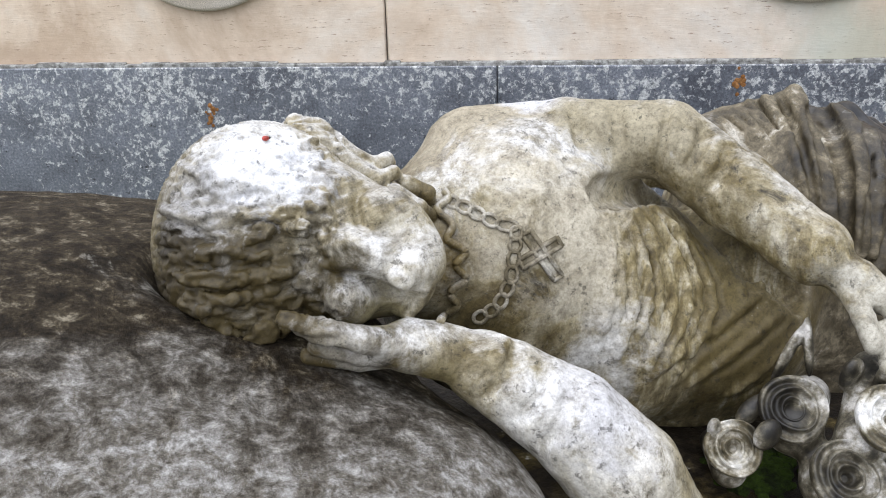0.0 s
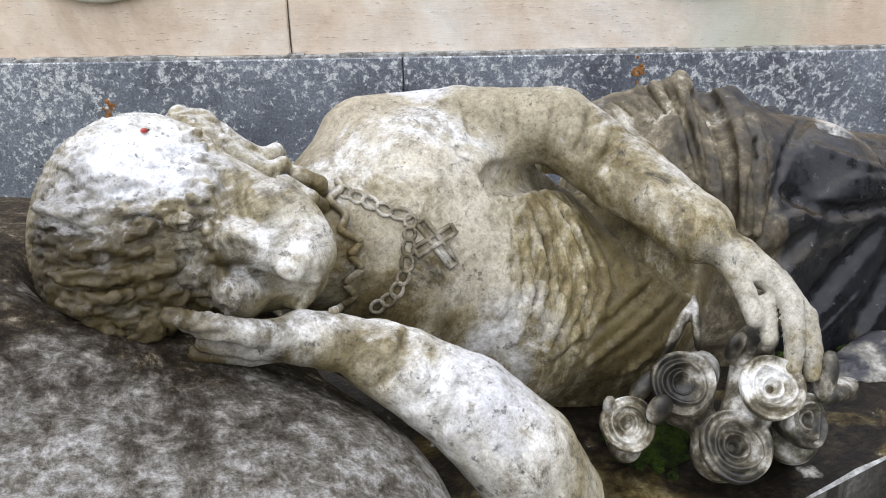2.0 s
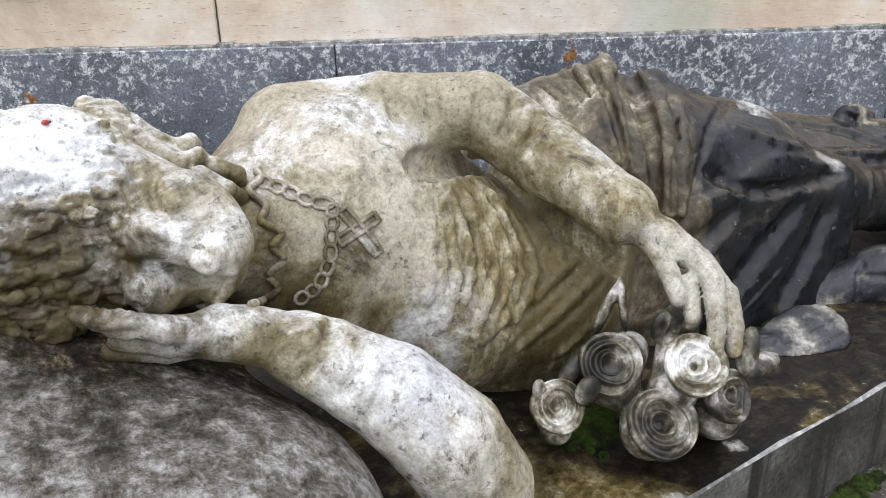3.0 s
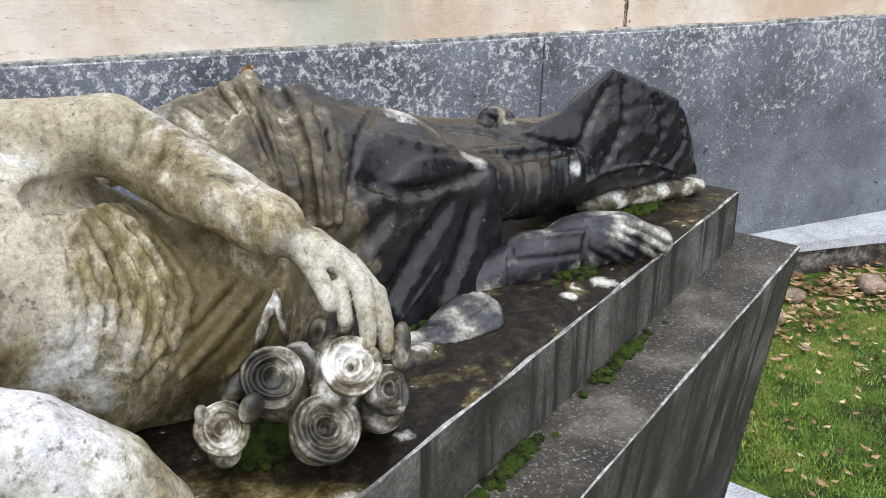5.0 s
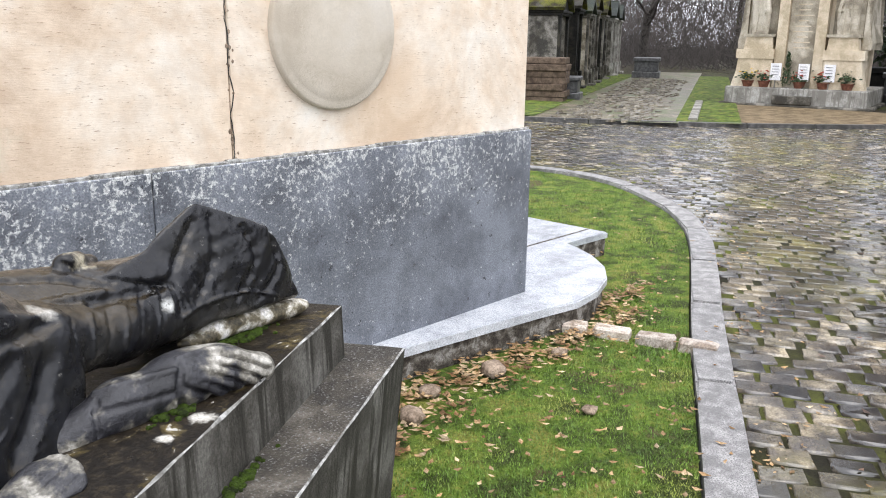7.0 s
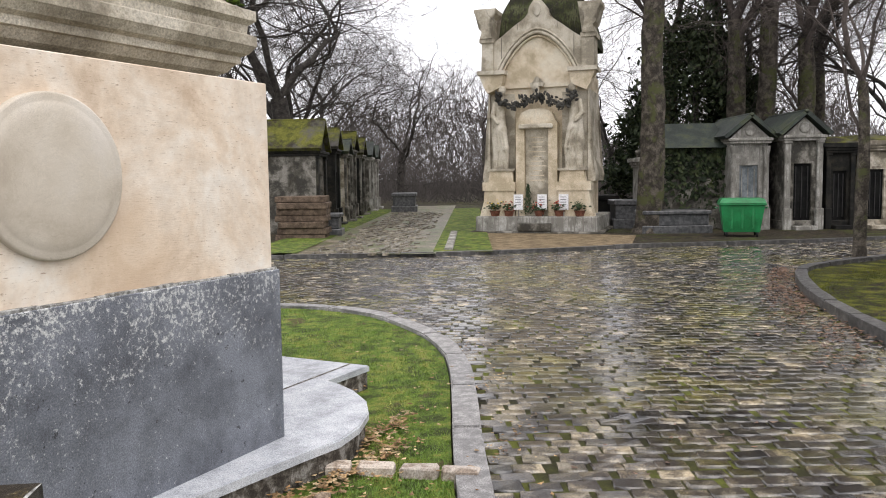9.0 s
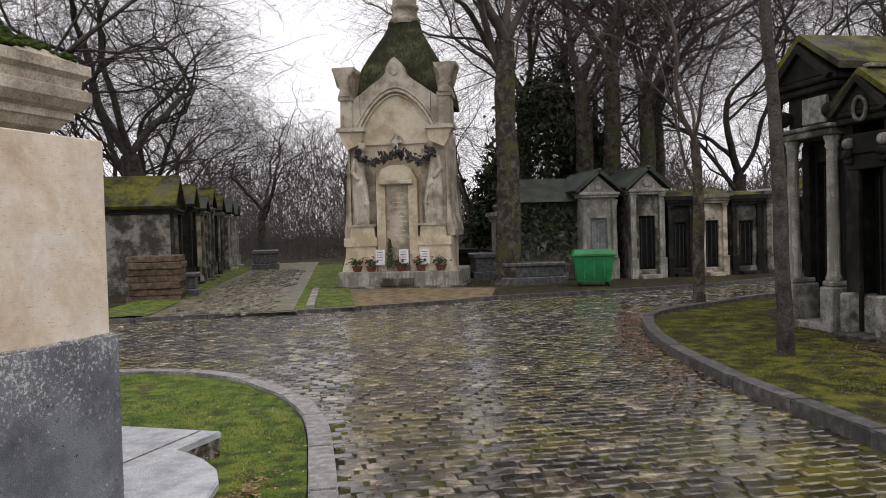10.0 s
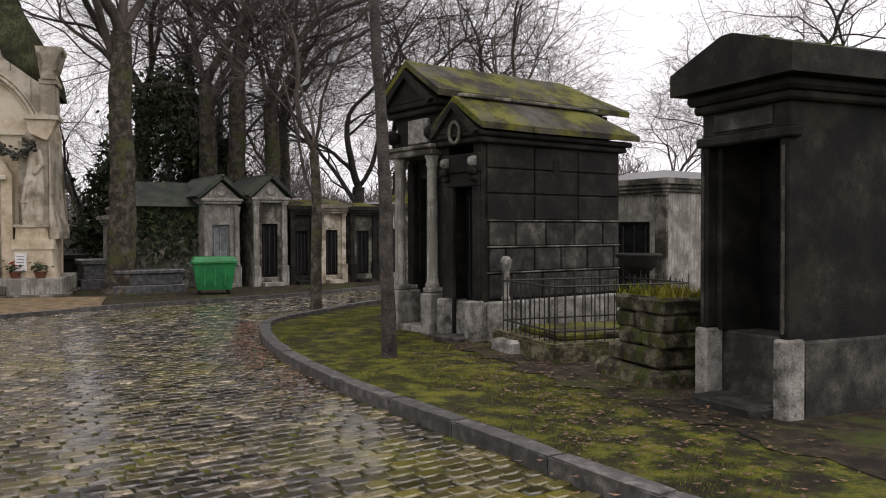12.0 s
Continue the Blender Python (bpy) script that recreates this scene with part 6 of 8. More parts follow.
def chapel(at, w, d, he, hr, wall, roof, label, trim=None, door="void", pediment=True, columns=False, plain_front=False, group="burial chapels", courses=0, doorw=0.5, doorh=0.62):
    """A narrow burial chapel: plinth, walls with a doorway, pilasters, cornice, gable and pitched roof."""
    trim = trim or wall
    c = thing("burial_chapel", label, "chapel", at, group)
    part("plinth", block(-0.06, -0.06, -0.1, w + 0.06, d + 0.05, 0.28, 0.02), wall, c)
    part("door_step", block(w * 0.2, -0.34, -0.1, w * 0.8, -0.06, 0.14, 0.015), trim, c)
    dw, dh = w * doorw, he * doorh
    x0, x1 = (w - dw) / 2, (w + dw) / 2
    t = 0.14
    part("side_wall", block(0, t, 0.28, t, d, he), wall, c)
    part("side_wall", block(w - t, t, 0.28, w, d, he), wall, c)
    part("back_wall", block(t, d - t, 0.28, w - t, d, he), wall, c)
    part("front_pier", block(0, 0, 0.28, x0, t, he), wall, c)
    part("front_pier", block(x1, 0, 0.28, w, t, he), wall, c)
    part("lintel", block(x0, 0, 0.28 + dh, x1, t, he), wall, c)
    if courses:
        for k in range(courses):
            z0, z1 = 0.55 + k * 0.42, 0.55 + k * 0.42 + 0.40
            if z1 > he - 0.1:
                break
            m = int(d / 0.6)
            for q in range(m):
                y0 = 0.1 + q * (d - 0.15) / m
                part("wall_block", block(-0.022, y0 + 0.012, z0, -0.0005, y0 + (d - 0.15) / m - 0.012, z1, 0.01), wall, c)
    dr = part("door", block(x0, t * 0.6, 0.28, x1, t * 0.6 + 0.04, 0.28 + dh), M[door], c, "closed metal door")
    for k in range(3):
        part("door_bar", block(x0 + dw * (k + 0.5) / 3 - 0.012, t * 0.6 - 0.02, 0.36, x0 + dw * (k + 0.5) / 3 + 0.012, t * 0.6 - 0.001, 0.2 + dh), M["iron"] if door == "void" else M["pale"], dr)
    for px in (-0.02, w - w * 0.16 + 0.02):
        part("pilaster_foot", block(px - 0.03, -0.14, 0.0, px + w * 0.16 + 0.03, -0.001, 0.62, 0.015), trim, c)
        if columns:
            bm = lathe([(0.085, 0.6), (0.1, 0.63), (0.085, 0.68), (0.075, 0.72), (0.068, he - 0.35), (0.085, he - 0.3), (0.095, he - 0.22), (0.11, he - 0.14)], 16)
            col = part("column", bm, trim, c, "", True)
            col.matrix_local = Matrix.Translation((px + w * 0.08, -0.075, 0))
        else:
            part("pilaster", block(px, -0.075, 0.62, px + w * 0.16, -0.001, he - 0.14, 0.008), trim, c)
            part("capital", block(px - 0.025, -0.1, he - 0.14, px + w * 0.16 + 0.025, -0.001, he, 0.012), trim, c)
    bm = block(-0.10, -0.16, he, w + 0.10, d + 0.06, he + 0.09, 0.02)
    block(-0.06, -0.12, he - 0.07, w + 0.06, d + 0.02, he - 0.001, 0.015, bm)
    part("cornice", bm, trim, c)
    zb = he + 0.09
    if pediment:
        bm = bmesh.new()
        a = [bm.verts.new(p) for p in ((-0.02, -0.05, zb), (w + 0.02, -0.05, zb), (w / 2, -0.05, hr - 0.07))]
        b = [bm.verts.new(p) for p in ((-0.02, d, zb), (w + 0.02, d, zb), (w / 2, d, hr - 0.07))]
        bm.faces.new(a)
        bm.faces.new(b[::-1])
        for i in range(3):
            bm.faces.new((a[i], b[i], b[(i + 1) % 3], a[(i + 1) % 3]))
        part("gable", bm, trim, c)
        bm = lathe([(0.0, 0.01), (0.09, 0.01), (0.12, 0.04), (0.15, 0.02), (0.155, 0.0)], 18)
        o = part("gable_ornament", bm, trim, c, "", True)
        o.matrix_local = pose(w / 2, -0.05, zb + (hr - zb) * 0.36, 90)
        for s in (-1, 1):
            bm = bmesh.new()
            lo, hi = Vector((w / 2 + s * (w / 2 + 0.17), 0, zb - 0.015)), Vector((w / 2, 0, hr))
            q = []
            nrm = Vector((s * (hr - zb), 0, w / 2)).normalized()
            for yy in (-0.2, d + 0.1):
                for off in (0.0, 0.11):
                    q.append([bm.verts.new(lo + nrm * off + Vector((0, yy, 0))), bm.verts.new(hi + nrm * off + Vector((0, yy, 0)))])
            bm.faces.new((q[0][0], q[0][1], q[1][1], q[1][0]))
            bm.faces.new((q[2][0], q[2][1], q[3][1], q[3][0]))
            bm.faces.new((q[1][0], q[1][1], q[3][1], q[3][0]))
            bm.faces.new((q[0][0], q[0][1], q[2][1], q[2][0]))
            bm.faces.new((q[0][0], q[1][0], q[3][0], q[2][0]))
            bm.faces.new((q[0][1], q[1][1], q[3][1], q[2][1]))
            bmesh.ops.recalc_face_normals(bm, faces=bm.faces[:])
            part("roof_slope", bm, roof, c, "stone roof slope grown over")
        part("ridge_cap", block(w / 2 - 0.06, -0.2, hr + 0.05, w / 2 + 0.06, d + 0.1, hr + 0.13, 0.02), roof, c)
    else:
        bm = prism([(-0.16, -0.2), (w + 0.16, -0.2), (w + 0.16, d + 0.12), (-0.16, d + 0.12)], zb, zb + 0.12, 0.02)
        part("roof_slab", bm, trim, c)
        part("roof_cap", prism([(-0.1, -0.14), (w + 0.1, -0.14), (w + 0.1, d + 0.06), (-0.1, d + 0.06)], zb + 0.12, hr, 0, [(w * 0.25, d * 0.2), (w * 0.75, d * 0.2), (w * 0.75, d * 0.8), (w * 0.25, d * 0.8)]), roof, c)
    return c


# right-hand chapels on the verge: front runs along the kerb, depth away from the road
DK = math.degrees(math.atan2(0.475, 0.88))
ux, uy = math.cos(radians(DK)), math.sin(radians(DK))
# local x must run so that depth (local y) points away from the road: start at the far end
def right_chapel(x, y, w, *a, **k):
    """Place by the front corner nearer the viewer; the front faces the road."""
    return chapel(frame_at(x + ux * w, y + uy * w, DK + 180), w, *a, **k)


def gable_roof(c, x0, x1, y0, y1, ze, zr, mat, thick=0.09, hip=0.0, label="stone roof slope grown over"):
    """Two slopes with thickness over x0..x1, ridge along y from y0 (back) to y1 (front); hip cuts the back end."""
    xm = (x0 + x1) / 2
    for xa in (x0, x1):
        bm = bmesh.new()
        lo = [bm.verts.new(p) for p in ((xa, y0, ze), (xa, y1, ze), (xm, y1, zr), (xm, y0 + hip, zr))]
        hi = [bm.verts.new((q.co.x, q.co.y, q.co.z + thick)) for q in lo]
        bm.faces.new(hi)
        bm.faces.new(lo[::-1])
        for i in range(4):
            bm.faces.new((lo[i], lo[(i + 1) % 4], hi[(i + 1) % 4], hi[i]))
        bmesh.ops.subdivide_edges(bm, edges=bm.edges[:], cuts=5, use_grid_fill=True)
        for q in bm.verts:
            q.co.z += 0.012 * noise.noise(q.co * 3.0)
        bmesh.ops.recalc_face_normals(bm, faces=bm.faces[:])
        part("roof_slope", bm, mat, c, label)
    if hip:
        bm = bmesh.new()
        tri = [bm.verts.new(p) for p in ((x0, y0, ze + thick), (x1, y0, ze + thick), (xm, y0 + hip, zr + thick))]
        bm.faces.new(tri)
        part("roof_hip", bm, mat, c, label)


def gable_front(c, x0, x1, y, ze, zr, mat, depth=0.12, rim=0.09):
    """A pediment field with a raised rim along both slopes."""
    xm = (x0 + x1) / 2
    part("gable", upright([(x0 + 0.04, ze), (x1 - 0.04, ze), (xm, zr - 0.03)], y - depth, y), mat, c)
    for xa in (x0, x1):
        a, b = Vector((xa, 0, ze - 0.02)), Vector((xm, 0, zr))
        part("gable_rim", upright([(a.x, a.z), (b.x, b.z), (b.x, b.z - rim), (a.x + (xm - xa) * 0.12, a.z - rim * 0.5)], y - depth, y + 0.07), mat, c)


def upright(poly, y0, y1):
    """A plate of the given x-z outline between two depths."""
    bm = bmesh.new()
    a, b = [bm.verts.new((x, y0, z)) for x, z in poly], [bm.verts.new((x, y1, z)) for x, z in poly]
    bm.faces.new(a)
    bm.faces.new(b[::-1])
    for i in range(len(poly)):
        j = (i + 1) % len(poly)
        bm.faces.new((a[i], b[i], b[j], a[j]))
    bmesh.ops.triangulate(bm, faces=[f for f in bm.faces if len(f.verts) > 4])
    bmesh.ops.recalc_face_normals(bm, faces=bm.faces[:])
    return bm


def wreath(c, x, y, z, r, mat):
    o = part("wreath", tube([(r * math.cos(q) * 0.8, 0, r * math.sin(q)) for q in [2 * math.pi * i / 18 for i in range(18)]], [0.028] * 18, 6, True), mat, c, "carved stone wreath", True)
    o.matrix_local = Matrix.Translation((x, y, z))


D, PL = M["dark"], M["pale_post"]
# low black chapel: near flank of coursed blocks, wreath in the gable
bc = thing("burial_chapel", "soot-black chapel with a wreath in the gable and mossy roof", "chapel", frame_at(11.97, -2.41, DK), "burial chapels")
part("plinth", block(-0.05, -2.95, -0.05, 0.94, -0.02, 0.60, 0.02), PL, bc, "pale grey stone plinth")
part("side_wall", block(0.03, -2.9, 0.60, 0.20, -0.02, 2.90), D, bc)
part("side_wall", block(0.78, -2.9, 0.60, 0.94, -0.02, 2.90), D, bc)
part("back_wall", block(0.20, -2.9, 0.60, 0.78, -2.75, 2.90), D, bc)
part("front_pier", block(0.03, -0.019, 0.1, 0.15, 0.05, 2.25, 0.01), D, bc)
part("front_pier", block(0.60, -0.019, 0.1, 0.76, 0.05, 2.25, 0.01), D, bc)
part("lintel", block(0.03, -0.019, 2.251, 0.80, 0.06, 2.45, 0.012), D, bc)
part("frieze", block(0.0, -0.019, 2.452, 0.84, 0.08, 2.72, 0.012), D, bc)
# the opening's shade is put into the door's near-black colour
dr = part("door", block(0.15, -0.26, 0.1, 0.60, -0.2, 2.25), M["void"], bc, "sunk metal door, near-black for the open doorway's shade")
for k in range(3):
    part("door_bar", block(0.22 + k * 0.13, -0.2, 0.2, 0.245 + k * 0.13, -0.18, 2.15), M["iron"], dr)
part("door_step", block(0.02, 0.0, -0.05, 0.78, 0.36, 0.12, 0.02), M["dark2"], bc)
for x0, x1 in ((-0.05, 0.13), (0.62, 0.78)):
    part("door_foot", block(x0, -0.0185, -0.03, x1, 0.22, 0.63, 0.02), PL, bc, "squat pale stone foot")
for x in (0.06, 0.70):
    for k, (yy, zz, rr_) in enumerate(((0.10, 2.60, 0.07), (0.13, 2.46, 0.055), (0.10, 2.36, 0.04))):
        o = part("scroll", lathe([(0, -0.05), (rr_, -0.05), (rr_ * 1.1, 0), (rr_, 0.05), (0, 0.05)], 12), D if k else PL, bc, "", True)
        o.matrix_local = pose(x, yy, zz, 0, 90, 0)
rr2 = random.Random(44)
for z0, z1 in ((0.64, 1.0), (1.03, 1.37), (1.40, 1.75)):
    y = -0.14
    off = rr2.uniform(0.3, 0.6)
    while y > -2.85:
        w = min(off if y == -0.14 else rr2.uniform(0.55, 0.68), 2.88 + y)
        if w > 0.1:
            part("wall_block", block(-0.012, y - w + 0.012, z0, 0.029, y - 0.012, z1 - 0.012, 0.012), M["dark2"], bc)
        y -= w
for z in (1.005, 1.375, 1.755):
    part("ledge", block(-0.024, -2.88, z, 0.028, -0.12, z + 0.02, 0.006), M["greyst"], bc, "thin pale weathered ledge")
for z0, z1 in ((1.78, 2.14), (2.16, 2.50), (2.52, 2.86)):
    for q in range(3):
        part("wall_block", block(0.004, -0.10 - (q + 1) * 0.92, z0, 0.029, -0.115 - q * 0.92, z1, 0.01), D, bc)
part("vent", block(-0.002, -1.55, 2.45, 0.02, -1.40, 2.68, 0.01), M["void"], bc)
bm = block(-0.08, -2.98, 2.86, 0.98, 0.10, 2.95, 0.02)
block(-0.14, -3.05, 2.951, 1.02, 0.14, 3.03, 0.02, bm)
part("cornice", bm, D, bc)
gable_front(bc, -0.12, 0.98, 0.14, 3.03, 3.46, D)
gable_roof(bc, -0.20, 1.06, -3.15, 0.16, 3.035, 3.46, M["mossroof"], hip=0.45)
part("ridge_strip", block(0.36, -2.8, 3.55, 0.50, 0.05, 3.60, 0.01), M["greyst"], bc, "pale ridge stone")
wreath(bc, 0.40, 0.17, 3.02, 0.15, M["greyst"])
pale_jar = tagged(new("stone_finial", mesh_of(lathe([(0.06, 0), (0.065, 0.02), (0.045, 0.06), (0.05, 0.42), (0.075, 0.48), (0.08, 0.56), (0.05, 0.61), (0.0, 0.62)], 14), PL, True)), "small pale stone finial standing on the plinth", "finial")
pale_jar.matrix_world = frame_at(11.97, -2.41, DK) @ Matrix.Translation((-0.13, -0.34, 0.64))
lw = thing("low_wall", "pale low stone wall along the chapel's foot", "wall", frame_at(11.97, -2.41, DK))
part("wall", block(-0.24, -2.7, -0.03, -0.056, -0.03, 0.62, 0.02), PL, lw)

# tall black chapel with pale columns
tc = thing("burial_chapel", "tall black chapel with pale columns and a mossy hipped roof", "chapel", frame_at(11.97, -2.41, DK), "burial chapels")
part("plinth", block(0.99, -3.5, -0.05, 2.24, -0.35, 0.30, 0.02), D, tc)
part("side_wall", block(1.02, -3.45, 0.30, 1.17, -0.40, 3.45), D, tc)
part("side_wall", block(2.05, -3.45, 0.30, 2.20, -0.40, 3.45), D, tc)
part("back_wall", block(1.17, -3.45, 0.30, 2.05, -3.3, 3.45), D, tc)
part("front_wall", block(1.02, -0.399, 2.45, 2.20, -0.28, 2.9), D, tc)
for x0, x1 in ((1.02, 1.32), (1.90, 2.20)):
    part("front_pier", block(x0, -0.399, 0.30, x1, -0.29, 2.449), D, tc)
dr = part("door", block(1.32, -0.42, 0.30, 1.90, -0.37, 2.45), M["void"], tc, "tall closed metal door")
for k in range(4):
    part("door_bar", block(1.38 + k * 0.14, -0.37, 0.4, 1.405 + k * 0.14, -0.35, 2.4), M["iron"], dr)
part("door_step", block(1.02, -0.34, -0.05, 2.22, 0.12, 0.16, 0.02), PL, tc)
for x in (1.14, 2.02):
    part("pedestal", block(x - 0.13, -0.30, 0.0, x + 0.13, 0.17, 0.68, 0.02), PL, tc, "pale column pedestal")
    part("pedestal_cap", block(x - 0.11, -0.26, 0.681, x + 0.11, 0.14, 0.76, 0.02), PL, tc)
    o = part("column", lathe([(0.105, 0.76), (0.115, 0.80), (0.095, 0.84), (0.088, 0.9), (0.078, 2.58), (0.10, 2.62), (0.085, 2.66), (0.12, 2.76)], 18), M["pale"], tc, "pale stone column", True)
    o.matrix_local = Matrix.Translation((x, 0.02, 0))
    part("rear_pilaster", block(x - 0.08, -0.289, 0.3, x + 0.08, -0.18, 2.7, 0.01), D, tc)
bm = block(0.98, -0.36, 2.761, 2.20, 0.16, 2.86, 0.015)
block(0.94, -0.36, 2.861, 2.24, 0.20, 2.92, 0.015, bm)
part("entablature", bm, M["greyst"], tc, "moulded grey entablature")
part("attic", block(1.02, -0.36, 2.921, 2.16, -0.02, 3.45, 0.01), D, tc)
part("tablet", block(1.22, -0.019, 2.96, 1.74, 0.06, 3.34, 0.015), PL, tc, "pale blank tablet")
for x in (1.06, 2.10):
    o = part("scroll", lathe([(0, -0.06), (0.10, -0.06), (0.12, 0), (0.10, 0.06), (0, 0.06)], 14), D, tc, "", True)
    o.matrix_local = pose(x, 0.10, 3.10, 0, 90, 0)
bm = block(0.94, -3.52, 3.40, 2.26, 0.10, 3.50, 0.02)
block(0.88, -3.6, 3.501, 2.32, 0.16, 3.60, 0.02, bm)
part("cornice", bm, D, tc)
gable_front(tc, 0.90, 2.30, 0.16, 3.60, 4.10, D, 0.12, 0.12)
gable_roof(tc, 0.74, 2.42, -4.0, 0.20, 3.60, 4.14, M["mossroof"], 0.10, 0.85)

# near dark chapel: heavy low-pitched cap, open doorway, pale feet and base
NF = frame_at(6.74, -3.95, 15)
nc = thing("burial_chapel", "dark stained chapel with an open doorway and a mossy cap roof", "chapel", NF, "burial chapels")
part("plinth", block(0.02, -2.5, -0.05, 1.08, -0.121, 0.70, 0.02), M["dark2"], nc, "stained stone base")
part("side_wall", block(0.05, -2.45, 0.70, 0.20, -0.06, 2.66), D, nc)
part("side_wall", block(0.90, -2.45, 0.70, 1.03, -0.06, 2.66), D, nc)
part("back_wall", block(0.20, -2.45, 0.70, 0.90, -2.3, 2.66), D, nc)
for x0, x1 in ((0.0, 0.16), (0.94, 1.10)):
    part("door_foot", block(x0, -0.12, -0.03, x1, 0.09, 0.72, 0.02), PL, nc, "pale stone foot of the door frame")
    part("door_jamb", block(x0 + 0.03, -0.059, 0.721, x1 - 0.03, 0.05, 2.36, 0.012), D, nc)
    part("jamb_fillet", block(x0 + 0.0625, 0.0502, 0.76, x1 - 0.0625, 0.065, 2.3, 0.004), M["dark2"], nc)
part("door_step", block(0.17, -0.13, -0.05, 0.93, 0.30, 0.16, 0.03, rough=0.01), M["dark2"], nc)
part("threshold", block(0.17, -0.5, -0.04, 0.93, -0.131, 0.26, 0.01), D, nc)
# black sheet added in the open doorway to stand for its inner shade
part("door", block(0.20, -0.56, 0.26, 0.90, -0.51, 2.36), M["void"], nc, "near-black sheet for the shade far inside the open doorway")
part("architrave", block(-0.02, -0.0595, 2.361, 1.10, 0.08, 2.45, 0.015), D, nc)
part("frieze", block(0.03, -0.0595, 2.451, 1.05, 0.04, 2.66, 0.01), D, nc)
part("frieze_panel", block(0.20, 0.041, 2.48, 0.88, 0.06, 2.63, 0.008), M["dark2"], nc)
bm = block(-0.03, -2.5, 2.661, 1.11, 0.10, 2.74, 0.02)
block(-0.08, -2.55, 2.741, 1.16, 0.15, 2.84, 0.03, bm)
part("cornice", bm, D, nc)
part("roof_cap", upright([(-0.18, 2.842), (1.26, 2.842), (1.26, 3.04), (0.60, 3.27), (0.46, 3.27), (-0.18, 3.06)], -2.65, 0.24), M["dark"], nc, "heavy low stone cap")
bm = bmesh.new()
for k in range(260):
    x, y = random.uniform(-0.15, 0.9), random.uniform(-2.5, 0.2)
    z = 3.27 - abs(x - 0.53) * 0.32 if abs(x - 0.53) > 0.07 else 3.27
    bmesh.ops.create_icosphere(bm, subdivisions=1, radius=random.uniform(0.02, 0.06), matrix=pose(x, y, z) @ Matrix.Diagonal((1, 1, 0.4, 1)))
part("moss", bm, M["moss"], nc, "dark cushion moss on the cap")["kind"] = "stuff"
chapel(frame_at(16.15 + 0.85 * 1.8, -6.95 + 0.45 * 1.8, DK + 180), 1.8, 2.6, 2.45, 2.86, M["pale"], M["slate"], "pale grey chapel with a flat metal roof", M["greyst"], pediment=False)
right_chapel(18.5, -4.0, 1.3, 2.3, 3.0, 3.6, M["dark"], M["mossroof"], "black chapel farther along the verge", M["dark"])
# iron-fenced grave between the chapels
fence = thing("iron_fence", "rusty black iron grave fence on a mossy stone kerb", "fence", frame_at(10.0, -2.9, 12))
FW, FD = 1.45, 1.9
for (a, b) in (((0, 0), (FW, 0)), ((0, 0), (0, -FD)), ((FW, 0), (FW, -FD)), ((0, -FD), (FW, -FD))):
    L = math.dist(a, b)
    for z in (0.42, 0.95):
        part("rail", tube([(*a, z), ((a[0] + b[0]) / 2, (a[1] + b[1]) / 2, z), (*b, z)], [0.013] * 3, 6), M["iron"], fence)
    k = int(L / 0.13)
    for i in range(k):
        x, y = a[0] + (b[0] - a[0]) * i / k, a[1] + (b[1] - a[1]) * i / k
        part("bar", tube([(x, y, 0.28), (x, y, 0.7), (x, y, 1.0 if i % 4 else 1.06)], [0.0085, 0.0085, 0.007], 5), M["iron"], fence)
part("stone_kerb", prism([(-0.12, -FD - 0.12), (FW + 0.12, -FD - 0.12), (FW + 0.12, 0.12), (-0.12, 0.12)], -0.05, 0.28, 0.03), M["mossy_block"], fence, "mossy black stone kerb")
part("grave_slab", block(0.15, -FD + 0.15, 0.28, FW - 0.15, -0.15, 0.36, 0.02), M["mossroof"], fence, "mossy grave slab")
bm = block(-0.3, 0.05, -0.05, 0.3, 0.35, 0.22, 0.04, rough=0.02)
o = tagged(new("broken_stone", mesh_of(bm, M["pale_post"])), "pale broken stone at the fence's foot", "stone")
o.matrix_world = frame_at(11.0, -2.78, 12)

planter = thing("stone_planter", "mossy stone planter of stacked blocks on a stepped foot", "planter", frame_at(8.15, -3.39, 12))
part("foot", block(0.0, -0.95, -0.05, 1.2, 0.02, 0.24, 0.06, rough=0.015), M["mossy_block"], planter, "mossy black foot")
part("foot_step", block(0.05, -0.85, 0.24, 1.0, -0.04, 0.44, 0.04, rough=0.012), M["mossy_block"], planter, "worn stepped course")
for k in range(3):
    for q in range(2):
        cut_ = 0.40 + 0.12 * (k % 2)
        x0, x1 = ((0.03, cut_) if q == 0 else (cut_ + 0.006, 0.83))
        part("course_block", block(x0 - 0.012 * k, -0.75, 0.445 + k * 0.17, x1 + 0.012 * k * q, -0.07 + 0.012 * k, 0.445 + k * 0.17 + 0.16, 0.025, rough=0.012), M["mossy_block"], planter)
bm = bmesh.new()
for k in range(420):
    a = Vector((random.uniform(0.04, 0.82), random.uniform(-0.74, -0.06), 0.95))
    h = random.uniform(0.03, 0.14)
    w = Vector((random.uniform(-1, 1), random.uniform(-1, 1), 0)).normalized() * 0.012
    tip = a + Vector((random.uniform(-0.06, 0.06), random.uniform(-0.06, 0.06), h))
    bm.faces.new([bm.verts.new(p) for p in (a - w, a + w, tip)])
part("weed_cover", bm, M["grass_verge"], planter, "sparse green weeds")["kind"] = "stuff"
urn = thing("stone_urn", "dark stone garden urn on a square foot", "urn", Matrix.Translation((11.76, -4.64, 0.0)))
part("pedestal", block(-0.2, -0.2, 0, 0.2, 0.2, 0.85, 0.02), M["dark"], urn)
